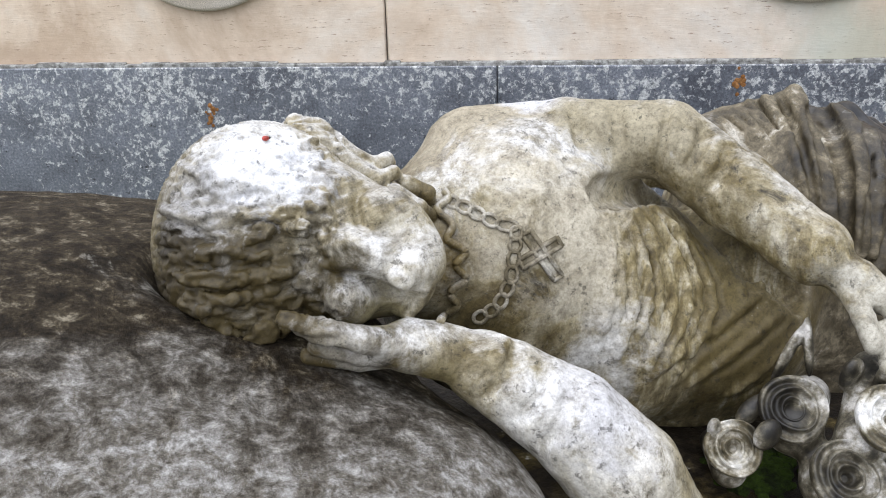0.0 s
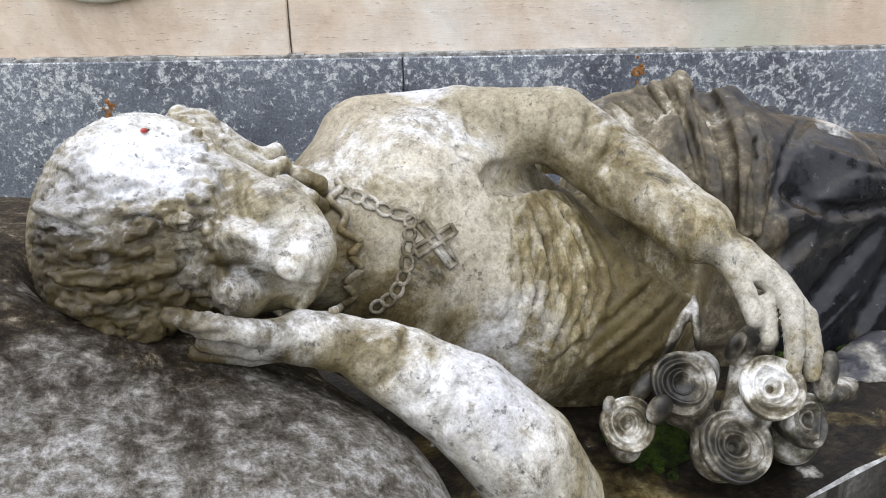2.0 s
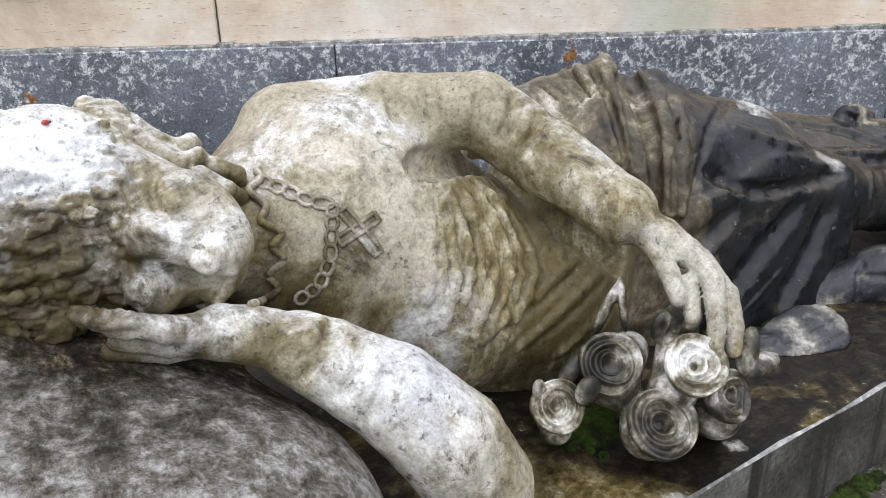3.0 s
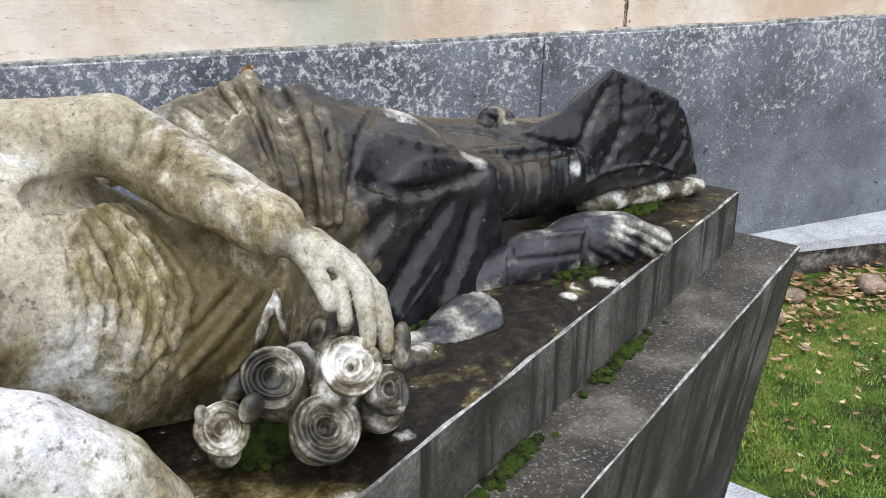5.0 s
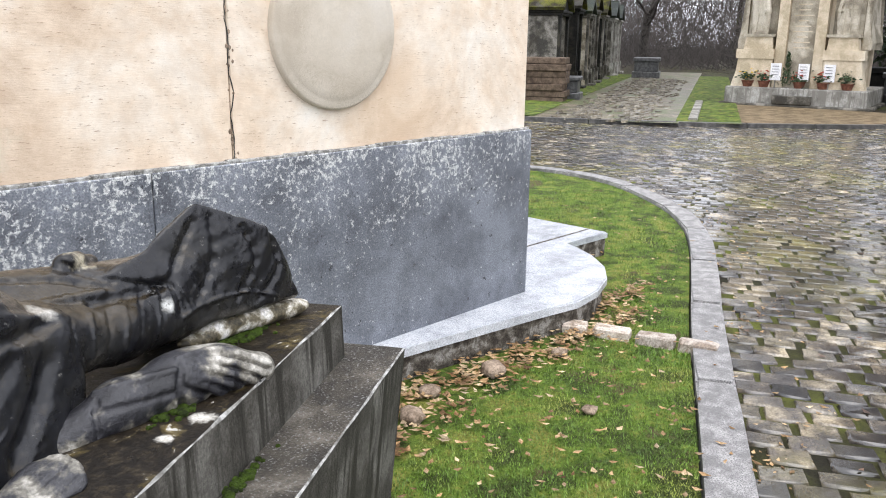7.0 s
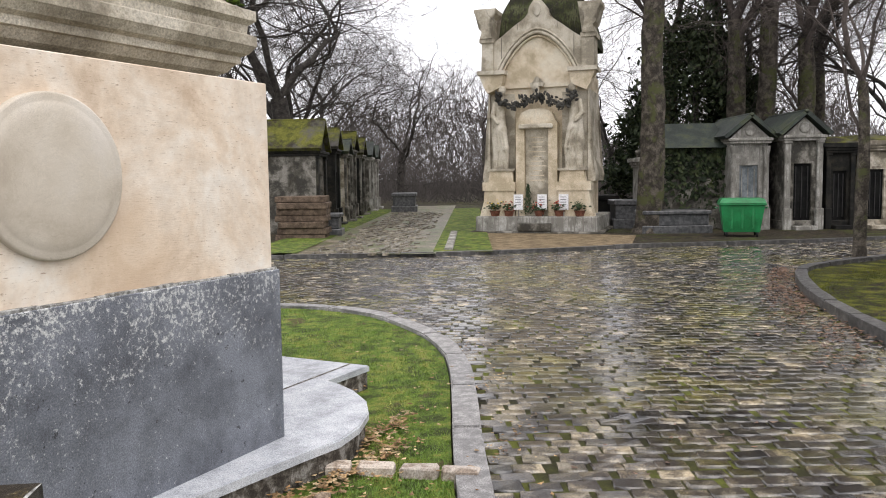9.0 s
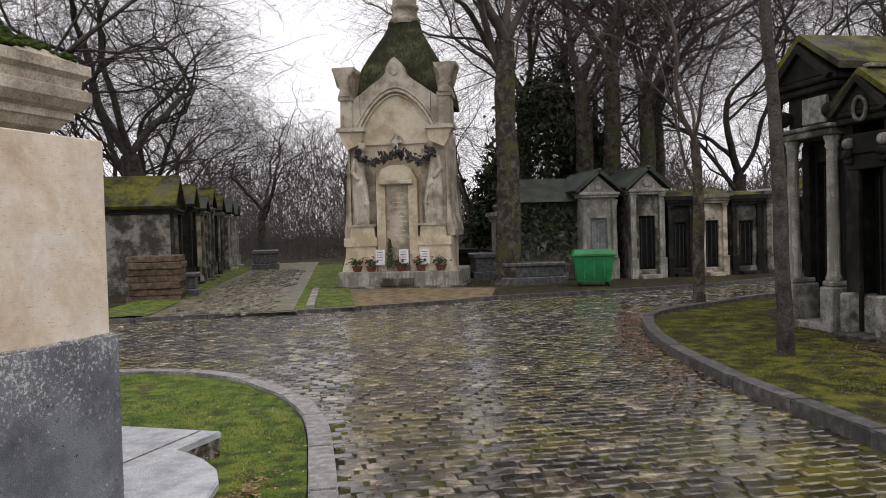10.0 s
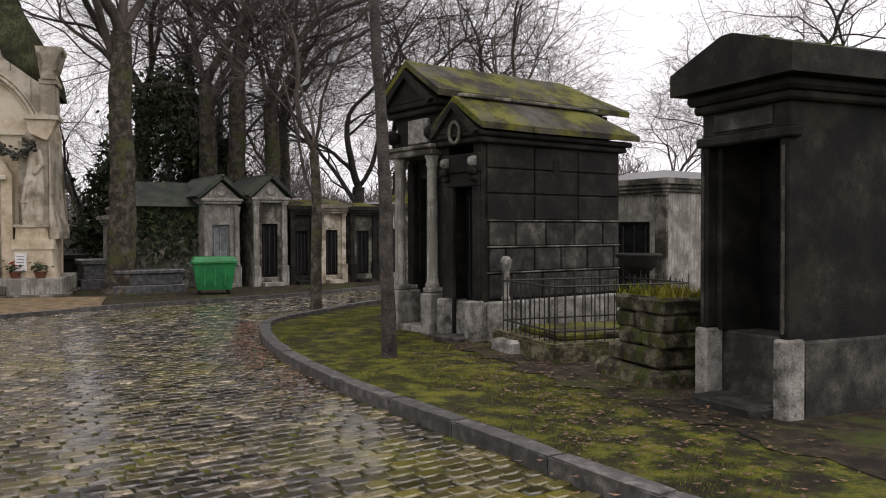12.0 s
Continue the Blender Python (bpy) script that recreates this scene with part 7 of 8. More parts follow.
part("bowl", lathe([(0.11, 0.85), (0.13, 0.88), (0.06, 0.93), (0.06, 0.98), (0.2, 1.06), (0.29, 1.16), (0.27, 1.2), (0.34, 1.26), (0.31, 1.29), (0.24, 1.24), (0, 1.2)], 24), M["dark"], urn, "", True)


# far row of chapels beyond the bend
fx, fy = 0.43, -0.90
FA = math.degrees(math.atan2(fy, fx))
def far_chapel(x, y, w, *a, **k):
    return chapel(frame_at(x, y, FA), w, *a, **k)


far_chapel(24.9, 3.15, 1.05, 2.6, 2.5, 3.15, M["pale"], M["darkroof"], "pale stone chapel with a blue-grey door and gable", M["pale"], "bluedoor", columns=True)
far_chapel(25.2, 1.75, 1.0, 2.4, 2.55, 3.2, M["greyst"], M["darkroof"], "grey chapel with pale door frame", M["pale"])
far_chapel(25.75, 0.72, 0.75, 2.2, 2.2, 2.6, M["dark"], M["mossroof"], "dark narrow chapel with mossy flat roof", M["dark"], pediment=False)
far_chapel(26.15, -0.15, 0.85, 2.2, 2.25, 2.65, M["lime_old"], M["mossroof"], "cream narrow chapel with mossy roof", M["lime_old"], pediment=False)
far_chapel(26.6, -1.1, 0.9, 2.2, 2.2, 2.55, M["greyst"], M["mossroof"], "grey narrow chapel with mossy roof", M["dark"], pediment=False)
far_chapel(27.1, -2.1, 1.0, 2.2, 2.3, 2.6, M["pale"], M["slate"], "pale chapel with an arched dark doorway", M["greyst"], pediment=False)
far_chapel(27.7, -3.4, 1.1, 2.2, 2.4, 2.9, M["greyst"], M["mossroof"], "grey chapel at the end of the row", M["greyst"])
far_chapel(28.4, -4.8, 1.2, 2.2, 2.4, 3.0, M["dark"], M["darkroof"], "dark chapel at the end of the row", M["greyst"])
# ivy-clad long flank beside them
ivy = thing("ivy_chapel", "chapel flank covered in dark ivy under a green roof", "chapel", frame_at(24.3, 4.75, FA))
part("wall", block(0, 0.35, 0, 1.7, 2.6, 2.35), M["greyst"], ivy)
part("roof", prism([(-0.15, 0.1), (1.75, 0.1), (1.75, 2.8), (-0.15, 2.8)], 2.35, 3.1, 0, [(0.2, 1.3), (1.7, 1.3), (1.7, 1.6), (0.2, 1.6)]), M["darkroof"], ivy)
bm = bmesh.new()
for k in range(900):
    a = Vector((random.uniform(0, 1.7), 0.34 - abs(random.gauss(0, 0.05)), 2.35 - abs(random.gauss(0, 0.75))))
    s = random.uniform(0.04, 0.09)
    d1, d2 = Vector((random.uniform(-1, 1), random.uniform(-0.4, 0.4), random.uniform(-1, 1))).normalized() * s, Vector((random.uniform(-1, 1), random.uniform(-0.4, 0.4), random.uniform(-1, 1))).normalized() * s
    bm.faces.new([bm.verts.new(p) for p in (a - d1, a + d2, a + d1, a - d2)])
part("ivy_leaves", bm, M["yew"], ivy, "hanging dark ivy")

# chapels along the lane
LA = math.degrees(math.atan2(0.45, 0.89))
def lane_chapel(x, y, w, *a, **k):
    """Front faces the lane, depth away from it."""
    return chapel(frame_at(x, y, LA), w, *a, **k)


lane_chapel(20.6, 14.2, 1.9, 3.2, 2.35, 3.3, M["greyst"], M["mossroof"], "grey chapel with a thick green moss roof", M["dark"], group="lane chapels")
lane_chapel(23.2, 15.35, 1.3, 2.4, 2.5, 3.2, M["dark"], M["mossroof"], "black chapel with broken gable", M["dark"], group="lane chapels")
lane_chapel(25.0, 16.1, 1.3, 2.2, 2.4, 2.9, M["lime_old"], M["darkroof"], "cream chapel by the lane", M["greyst"], group="lane chapels")
lane_chapel(26.8, 17.0, 1.6, 2.4, 2.6, 3.3, M["greyst"], M["mossroof"], "grey lane chapel with a mossy gable", M["greyst"], group="lane chapels")
lane_chapel(29.5, 18.3, 1.7, 2.4, 2.5, 3.2, M["dark"], M["mossroof"], "dark stone chapel by the lane", M["greyst"], group="lane chapels")
lane_chapel(33.0, 20.0, 1.7, 2.4, 2.5, 3.2, M["greyst"], M["darkroof"], "grey lane chapel far down", M["pale"], group="lane chapels")
lane_chapel(36.5, 21.8, 1.7, 2.4, 2.5, 3.2, M["pale"], M["darkroof"], "pale lane chapel far down", M["pale"], group="lane chapels")
chapel(frame_at(34.0, 13.8, LA + 180), 1.4, 2.2, 2.3, 2.9, M["pale"], M["darkroof"], "pale chapel on the lane's other side", M["pale"], group="lane chapels")
chapel(frame_at(30.5, 12.2, LA + 180), 1.3, 2.2, 2.2, 2.7, M["dark"], M["darkroof"], "dark chapel on the lane's other side", M["greyst"], group="lane chapels")
chapel(frame_at(38.5, 16.0, LA + 180), 1.4, 2.2, 2.3, 2.9, M["greyst"], M["darkroof"], "grey chapel on the lane's other side", M["pale"], group="lane chapels")

# lane surface of worn stones and its pale edging
def strip(name, a, b, half, z, mat, label, kind="structure"):
    d = (Vector(b) - Vector(a)).normalized()
    s = Vector((-d.y, d.x)) * half
    bm = bmesh.new()
    k = 30
    rows = []
    for i in range(k + 1):
        p = Vector(a).lerp(Vector(b), i / k)
        rows.append([bm.verts.new((*(p + s * q), z + 0.02 * noise.noise(Vector((p.x, p.y, q * 3))))) for q in (-1, -0.5, 0, 0.5, 1)])
    for r, t in zip(rows, rows[1:]):
        for i in range(4):
            bm.faces.new((r[i], t[i], t[i + 1], r[i + 1])[::-1])
    return tagged(new(name, mesh_of(bm, mat)), label, "lane", kind=kind)


M["lane"] = stone("muddy_cobbles", [(0.15, (0.05, 0.038, 0.02)), (0.5, (0.12, 0.096, 0.058)), (0.85, (0.24, 0.205, 0.14))], 3, stain=(0.07, 0.085, 0.018), stain_scale=0.8, stain_at=(0.45, 0.65), rough=0.45, relief=1.5, relief_scale=18)
strip("lane", (14.6, 8.9), (40.0, 20.6), 1.5, 0.075, M["lane"], "muddy worn cobbled lane between chapels")
lr = np.random.RandomState(31)
d_ = Vector((25.4, 11.7)).normalized()
nl = 1000
al, ac = lr.uniform(0, 20, nl), np.where(lr.rand(nl) < 0.75, np.sign(lr.uniform(-1, 1, nl)) * lr.normal(0.5, 0.2, nl), lr.uniform(-1.1, 1.1, nl))
lx, ly = 14.6 + al * d_.x - ac * d_.y, 8.9 + al * d_.y + ac * d_.x
lw_, lh_ = lr.uniform(0.06, 0.14, nl), lr.uniform(0.04, 0.08, nl)
LS = np.array([(-1, -0.6, 0), (-0.4, -1, 0), (0.6, -0.9, 0), (1, 0.1, 0), (0.5, 1, 0), (-0.7, 0.8, 0)]) [None] * np.stack([lw_, lh_, np.ones(nl)], 1)[:, None]
LT = LS * np.array([0.75, 0.75, 1])
zz_ = 0.095 + lr.uniform(0, 0.02, nl)
base_, top_ = LS + np.stack([lx, ly, zz_ - 0.05], 1)[:, None], LT + np.stack([lx, ly, zz_], 1)[:, None]
lv = np.concatenate([base_, top_], 1).reshape(-1, 3)
lf = [tuple(12 * i + 6 + k for k in range(6)) for i in range(nl)] + [(12 * i + k, 12 * i + (k + 1) % 6, 12 * i + 6 + (k + 1) % 6, 12 * i + 6 + k) for i in range(nl) for k in range(6)]
M["lanestone"] = stone("worn_lane_stones", [(0.2, (0.06, 0.05, 0.033)), (0.5, (0.15, 0.13, 0.095)), (0.85, (0.30, 0.275, 0.22))], 3, rough=0.3, relief=0.4, vary=0.3, island=True)
tagged(new("lane_stones", raw_mesh(lv.tolist(), lf, M["lanestone"])), "worn pale stones trodden into the muddy lane", "paving", kind="stuff")
for nm, o_ in (("moss_lane_left", 2.0), ("moss_lane_right", -2.05)):
    s_ = Vector((-d_.y, d_.x)) * o_
    strip(nm, (14.9 + s_.x, 9.05 + s_.y), (36.0 + s_.x, 18.7 + s_.y), 0.62, 0.085, M["lawn"], "mossy green verge along the lane")
edging = thing("lane_edging", "pale stone edging at the mouth of the lane", "kerb", kind="structure")
for k in range(5):
    a = Vector((15.98, 7.62)).lerp(Vector((21.0, 9.9)), k / 5)
    b = Vector((15.98, 7.62)).lerp(Vector((21.0, 9.9)), (k + 0.97) / 5)
    d = (b - a).normalized()
    s = Vector((-d.y, d.x)) * 0.09
    part("kerb_stone", prism([tuple(q) for q in (a - s, b - s, b + s, a + s)], 0.0, 0.13, 0.012), M["pale"], edging)

# ---- the tall ornate tomb ----
FPM = Matrix.Translation((22.017, 7.83, 0.03)) @ Matrix.Rotation(radians(-90 + 8), 4, "Z")
fp = thing("ornate_tomb", "tall cream limestone tomb with a pointed gable and a moss-green spire", "tomb", FPM)
lm, lo_ = M["lime_fp"], M["lime_fp_old"]
part("plinth", block(-1.68, -0.35, -0.1, 1.68, 2.6, 0.48, 0.03), M["pale"], fp, "grey granite plinth")
part("plinth_step", block(-1.80, -0.5, -0.1, 1.80, 2.7, 0.08, 0.03), M["greyst"], fp)
part("plinth_block", block(-0.46, -0.50, 0.081, 0.46, -0.351, 0.30, 0.02), M["greyst"], fp)


def mirrored(poly, sgn):
    return [(x * sgn, z) for x, z in (poly if sgn > 0 else poly[::-1])]


part("body", upright([(-1.36, 0.48), (1.36, 0.48), (1.36, 4.35), (-1.36, 4.35)], 0.20, 2.2), lm, fp)
for sg in (-1, 1):
    flare = [(0.60, 0.48), (1.58, 0.48), (1.55, 0.62), (1.48, 0.85), (1.45, 1.18), (0.60, 1.18)]
    part("base_pier", upright(mirrored(flare, sg), -0.22, 0.199), lm, fp, "flaring base pier")
    part("base_band", upright(mirrored([(0.57, 1.181), (1.50, 1.181), (1.50, 1.42), (0.57, 1.42)], sg), -0.25, 0.199), lm, fp)
    part("figure_pedestal", upright(mirrored([(0.63, 1.421), (1.34, 1.421), (1.30, 1.72), (0.66, 1.72)], sg), -0.20, 0.199), lm, fp)
    part("pedestal_cap", upright(mirrored([(0.60, 1.721), (1.35, 1.721), (1.35, 1.79), (0.60, 1.79)], sg), -0.24, 0.199), lo_, fp)
    volute = [(1.361, 1.43), (1.56, 1.43), (1.58, 1.6), (1.54, 1.8), (1.46, 2.05), (1.42, 2.5), (1.40, 3.2), (1.40, 3.9), (1.361, 3.9)]
    part("side_volute", upright(mirrored(volute, sg), 0.10, 1.9), lo_, fp, "weathered side scroll")
    corbel = [(0.98, 4.02), (1.36, 3.86), (1.46, 4.02), (1.52, 4.22), (1.60, 4.36), (0.90, 4.36), (0.93, 4.16)]
    part("corbel", upright(mirrored(corbel, sg), -0.16, 0.199), lm, fp, "curved corner corbel")
    part("corner_cornice", upright(mirrored([(0.86, 4.361), (1.64, 4.361), (1.64, 4.47), (0.86, 4.47)], sg), -0.24, 0.6), lo_, fp)
    part("corner_pier", upright(mirrored([(1.22, 4.471), (1.56, 4.471), (1.54, 5.30), (1.22, 5.42)], sg), -0.06, 0.62), lo_, fp)
    part("pier_band", upright(mirrored([(1.19, 5.25), (1.60, 5.25), (1.60, 5.36), (1.19, 5.36)], sg), -0.10, 0.66), lo_, fp)
    fin = [(1.24, 5.361), (1.58, 5.361), (1.52, 5.55), (1.60, 5.62), (1.53, 5.70), (1.60, 5.80), (1.66, 5.98), (1.74, 6.06), (1.74, 6.16), (1.12, 6.16), (1.14, 6.05), (1.26, 5.95), (1.30, 5.7)]
    part("corner_finial", upright(mirrored(fin, sg), -0.14, 0.62), lo_, fp, "carved and blackened corner finial")
    # slender plain figure leaning to the middle, one arm raised to the garland
    K = Carving((0.45 if sg > 0 else -1.45, -0.42, 1.74), (1.45 if sg > 0 else -0.45, 0.3, 4.2), 0.022)
    X = lambda q: q * sg
    K.limb([(X(0.98), -0.02, 1.80, 0.12), (X(0.96), -0.05, 2.3, 0.10), (X(1.0), -0.04, 2.85, 0.15), (X(1.02), -0.02, 3.25, 0.12), (X(1.0), -0.03, 3.55, 0.15)], 0.05)
    K.limb([(X(0.86), -0.08, 1.80, 0.07), (X(0.85), -0.16, 2.35, 0.085), (X(0.95), -0.08, 2.85, 0.11)], 0.04)
    K.limb([(X(1.12), 0.02, 1.80, 0.12), (X(1.16), 0.02, 2.6, 0.11), (X(1.14), 0.04, 3.3, 0.09)], 0.05)
    K.limb([(X(1.0), -0.04, 3.55, 0.075), (X(0.98), -0.06, 3.78, 0.06)], 0.03)
    K.ball((X(0.96), -0.09, 3.93), (0.105, 0.115, 0.135), (0, 0, 0), 0.02)
    K.limb([(X(0.88), -0.08, 3.62, 0.07), (X(0.72), -0.16, 3.52, 0.055), (X(0.55), -0.18, 3.62, 0.045)], 0.03)
    K.limb([(X(1.15), -0.06, 3.58, 0.075), (X(1.24), -0.1, 3.25, 0.06), (X(1.08), -0.18, 3.05, 0.05)], 0.03)
    for q in range(5):
        K.limb([(X(0.84 + 0.09 * q), -0.18 + 0.02 * q, 1.82, 0.018), (X(0.88 + 0.06 * q), -0.21 + 0.02 * q, 2.4, 0.02), (X(0.96 + 0.04 * q), -0.18, 2.8, 0.012)], 0.015, q % 2 == 0)
    v, f = K.skin()
    part("carved_figure", raw_mesh(v.tolist(), f.tolist(), lo_, True), None, fp, "weathered plain carved figure")
    part("figure_niche", upright(mirrored([(0.66, 1.791), (1.34, 1.791), (1.34, 3.85), (0.66, 3.85)], sg), 0.16, 0.1985), lo_, fp)
# central stele with a sunk panel
for sg in (-1, 1):
    part("stele_side", upright(mirrored([(0.33, 0.481), (0.58, 0.481), (0.57, 3.0), (0.33, 3.0)], sg), -0.14, 0.199), lm, fp)
part("stele_panel", block(-0.328, 0.0, 0.481, 0.328, 0.198, 2.86, 0.004), lo_, fp, "sunk panel with worn lines of writing")
part("stele_lintel", block(-0.47, -0.28, 2.861, 0.47, -0.141, 2.99, 0.03), lo_, fp, "projecting lintel")
part("stele_head", upright([(-0.57, 3.001), (0.57, 3.001), (0.48, 3.12), (0.42, 3.3), (0.2, 3.40), (-0.2, 3.40), (-0.42, 3.3), (-0.48, 3.12)], -0.14, 0.199), lm, fp)
bar_rng = random.Random(9)
for k in range(10):
    w_ = bar_rng.uniform(0.12, 0.24)
    part("writing_bar", block(-w_, -0.006, 2.62 - k * 0.13, w_, -0.0005, 2.65 - k * 0.13), M["lime_fp"], fp)
# cross above the garland
part("cross", upright([(-0.06, 3.7), (0.06, 3.7), (0.05, 4.02), (0.17, 4.0), (0.19, 4.10), (0.05, 4.12), (0.07, 4.24), (0, 4.28), (-0.07, 4.24), (-0.05, 4.12), (-0.19, 4.10), (-0.17, 4.0), (-0.05, 4.02)], -0.06, 0.10), lo_, fp, "small carved cross")
# carved garland
gar = [(-1.02, 3.74), (-0.88, 3.58), (-0.70, 3.48), (-0.52, 3.50), (-0.36, 3.60), (-0.20, 3.68), (0.0, 3.70), (0.20, 3.68), (0.36, 3.60), (0.52, 3.50), (0.70, 3.48), (0.88, 3.58), (1.02, 3.74)]
bm = bmesh.new()
for x, z in gar:
    wide = 0.13 if abs(x) < 0.4 else 0.09
    for k in range(16):
        bmesh.ops.create_icosphere(bm, subdivisions=1, radius=random.uniform(0.03, 0.065), matrix=Matrix.Translation((x + random.gauss(0, 0.06), -0.20 + random.gauss(0, 0.04), z + random.gauss(0, wide * 0.6))) @ Matrix.Rotation(random.uniform(0, 3), 4, "Y") @ Matrix.Diagonal((1.3, 0.7, 0.7, 1)))
part("garland", bm, M["dark2"], fp, "sooty carved garland")
# head wall: pointed gable with a deep arch
bow = [(1.02 * q, 4.30 + 1.08 * (1 - abs(q) ** 1.75) ** 0.80) for q in [1 - i / 12 for i in range(25)]]
rim_l = [(-1.25, 4.36), (-1.25, 5.24), (-0.98, 5.42), (-0.66, 5.66), (-0.36, 5.86), (-0.26, 5.98), (-0.22, 6.16), (-0.10, 6.33), (0.0, 6.40)]
outer = rim_l + [(-x, z) for x, z in rim_l[-2::-1]]
bm = bmesh.new()
inn = [(x * 1.06, 4.30 + (z - 4.30) * 1.06) for x, z in bow[::-1]]
n_in = len(inn)
seg = [outer[min(int(i * (len(outer) - 1) / (n_in - 1) + 0.5), len(outer) - 1)] for i in range(n_in)]
rows = [[bm.verts.new((x, yy, z)) for x, z in ln] for ln, yy in ((inn, 0.02), (seg, 0.02), (seg, 0.60), (inn, 0.20))]
for a, b in ((rows[0], rows[1]), (rows[1], rows[2]), (rows[3], rows[0])):
    for i in range(n_in - 1):
        fc = [a[i], a[i + 1], b[i + 1], b[i]]
        if (fc[0].co - fc[1].co).length > 1e-6 and (fc[2].co - fc[3].co).length > 1e-6:
            bm.faces.new(fc)
        elif (fc[0].co - fc[1].co).length > 1e-6:
            bm.faces.new(fc[:3])
bmesh.ops.recalc_face_normals(bm, faces=bm.faces[:])
part("gable", bm, lo_, fp, "stained pointed gable round a deep arch")
part("gable_core", upright([(x * 0.995, z - 0.01) for x, z in outer], 0.22, 0.59), lo_, fp)
part("gable_wall", block(-1.3, 0.61, 4.351, 1.3, 2.2, 5.3), lo_, fp)
part("arch_field", upright([(-1.04, 4.0)] + [(x * 1.05, z) for x, z in bow[::-1]] + [(1.04, 4.0)], 0.12, 0.215), lm, fp, "pale smooth arch field")
for r_, yy, th_ in ((1.0, 0.07, 0.035), (1.08, 0.01, 0.045), (1.17, 0.0, 0.028)):
    part("arch_moulding", tube([(x * r_, yy, 4.30 + (z - 4.30) * r_) for x, z in bow], [th_] * 25, 8), lo_ if r_ > 1 else lm, fp, "", True)
for x, z0, z1 in ((-0.55, 5.55, 5.74), (0.55, 5.55, 5.74), (-1.0, 4.8, 5.38), (1.0, 4.8, 5.38)):
    part("joint_line", block(x - 0.006, 0.012, z0, x + 0.006, 0.019, z1), M["dark2"], fp)
o = part("gable_ornament", lathe([(0, 0.05), (0.05, 0.06), (0.10, 0.03), (0.13, 0.06), (0.15, 0.0)], 14), lo_, fp, "carved oval ornament", True)
o.matrix_local = pose(0, 0.02, 6.08, 90) @ Matrix.Diagonal((0.8, 1.35, 1, 1))
# swept spire and its column
bm = bmesh.new()
rows = []
for z, w in ((5.2, 1.42), (5.6, 1.36), (5.95, 1.26), (6.3, 1.12), (6.65, 0.94), (7.0, 0.74), (7.3, 0.57), (7.55, 0.45), (7.72, 0.42)):
    ring = []
    for sx, sy in ((-1, -1), (0, -1), (1, -1), (1, 0), (1, 1), (0, 1), (-1, 1), (-1, 0)):
        ring.append(bm.verts.new((sx * w + 0.02 * noise.noise(Vector((sx * 3, sy * 3, z * 2))), 1.76 + sy * w * 0.8, z)))
    rows.append(ring)
for a, b in zip(rows, rows[1:]):
    for i in range(8):
        bm.faces.new((a[i], a[(i + 1) % 8], b[(i + 1) % 8], b[i]))
part("spire", bm, M["spire"], fp, "curved spire grown over with moss")
cl_ = part("column", lathe([(0.42, 7.68), (0.46, 7.76), (0.46, 7.84), (0.38, 7.90), (0.38, 8.1), (0.42, 8.14), (0.42, 8.2), (0.36, 8.26), (0.33, 10.8), (0.42, 11.0), (0.42, 11.2), (0.0, 11.6)], 20), lo_, fp, "round stone column rising from the spire", True)
cl_.matrix_local = Matrix.Translation((0, 1.76, 0))


def flower_pot(x, y, z, r, h, flower, label, n=60):
    t = thing("flower_pot", label, "flower pot", FPM @ Matrix.Translation((x, y, z)), "offerings at the tall tomb")
    part("pot", lathe([(r * 0.7, 0), (r * 0.95, h * 0.85), (r * 1.05, h * 0.86), (r * 1.05, h), (r * 0.9, h), (0, h * 0.9)], 14), M["terracotta"], t)
    for nm, mt, k, zz, sz in (("leaves", M["plant"], n, 0.10, 0.05), ("flowers", flower, n // 2, 0.16, 0.035)):
        bm = bmesh.new()
        for i in range(k):
            c = Vector((random.gauss(0, r * 0.7), random.gauss(0, r * 0.7), h + abs(random.gauss(zz, 0.05))))
            bmesh.ops.create_icosphere(bm, subdivisions=1, radius=random.uniform(0.5, 1) * sz, matrix=Matrix.Translation(c) @ Matrix.Diagonal((1, 1, 0.5, 1)))
        part(nm, bm, mt, t)["kind"] = "stuff"


for x, fl, lab in ((-1.15, M["flower_y"], "potted yellow flowers on the plinth"), (-0.75, M["flower_r"], "potted red flowers on the plinth"), (0.1, M["flower_r"], "potted orange-red flowers on the plinth"), (0.65, M["flower_r"], "potted dark red flowers on the plinth"), (1.2, M["plant"], "leafy green potted plant on the plinth")):
    flower_pot(x, -0.22, 0.48, 0.15, 0.16, fl, lab)
cyp = thing("small_cypress", "small dark potted conifer", "shrub", FPM @ Matrix.Translation((-0.2, -0.24, 0.48)))
bm = bmesh.new()
for i in range(260):
    z = random.uniform(0.05, 0.85)
    c = Vector((random.gauss(0, 0.09 * (1.05 - z)), random.gauss(0, 0.09 * (1.05 - z)), z))
    d = Vector((random.uniform(-1, 1), random.uniform(-1, 1), 1.4)).normalized() * 0.07
    s = d.cross(Vector((random.uniform(-1, 1), random.uniform(-1, 1), 0.2))).normalized() * 0.02
    bm.faces.new([bm.verts.new(p) for p in (c - s, c + s, c + d)])
part("needles", bm, M["plant"], cyp)
for x in (-0.47, 0.19, 0.78):
    t = thing("white_notice", "white card propped on the tomb with faint lines", "notice", FPM @ Matrix.Translation((x, -0.3, 0.86)))
    part("card", block(-0.13, -0.01, -0.2, 0.13, 0.01, 0.22, 0.004), M["paper"], t)
    part("stake", block(-0.015, 0.011, -0.38, 0.015, 0.03, 0.1), M["greyst"], t)
    for k in range(4):
        part("writing_bar", block(-0.09, -0.0125, 0.14 - k * 0.07, 0.07, -0.0105, 0.155 - k * 0.07), M["slate"], t)

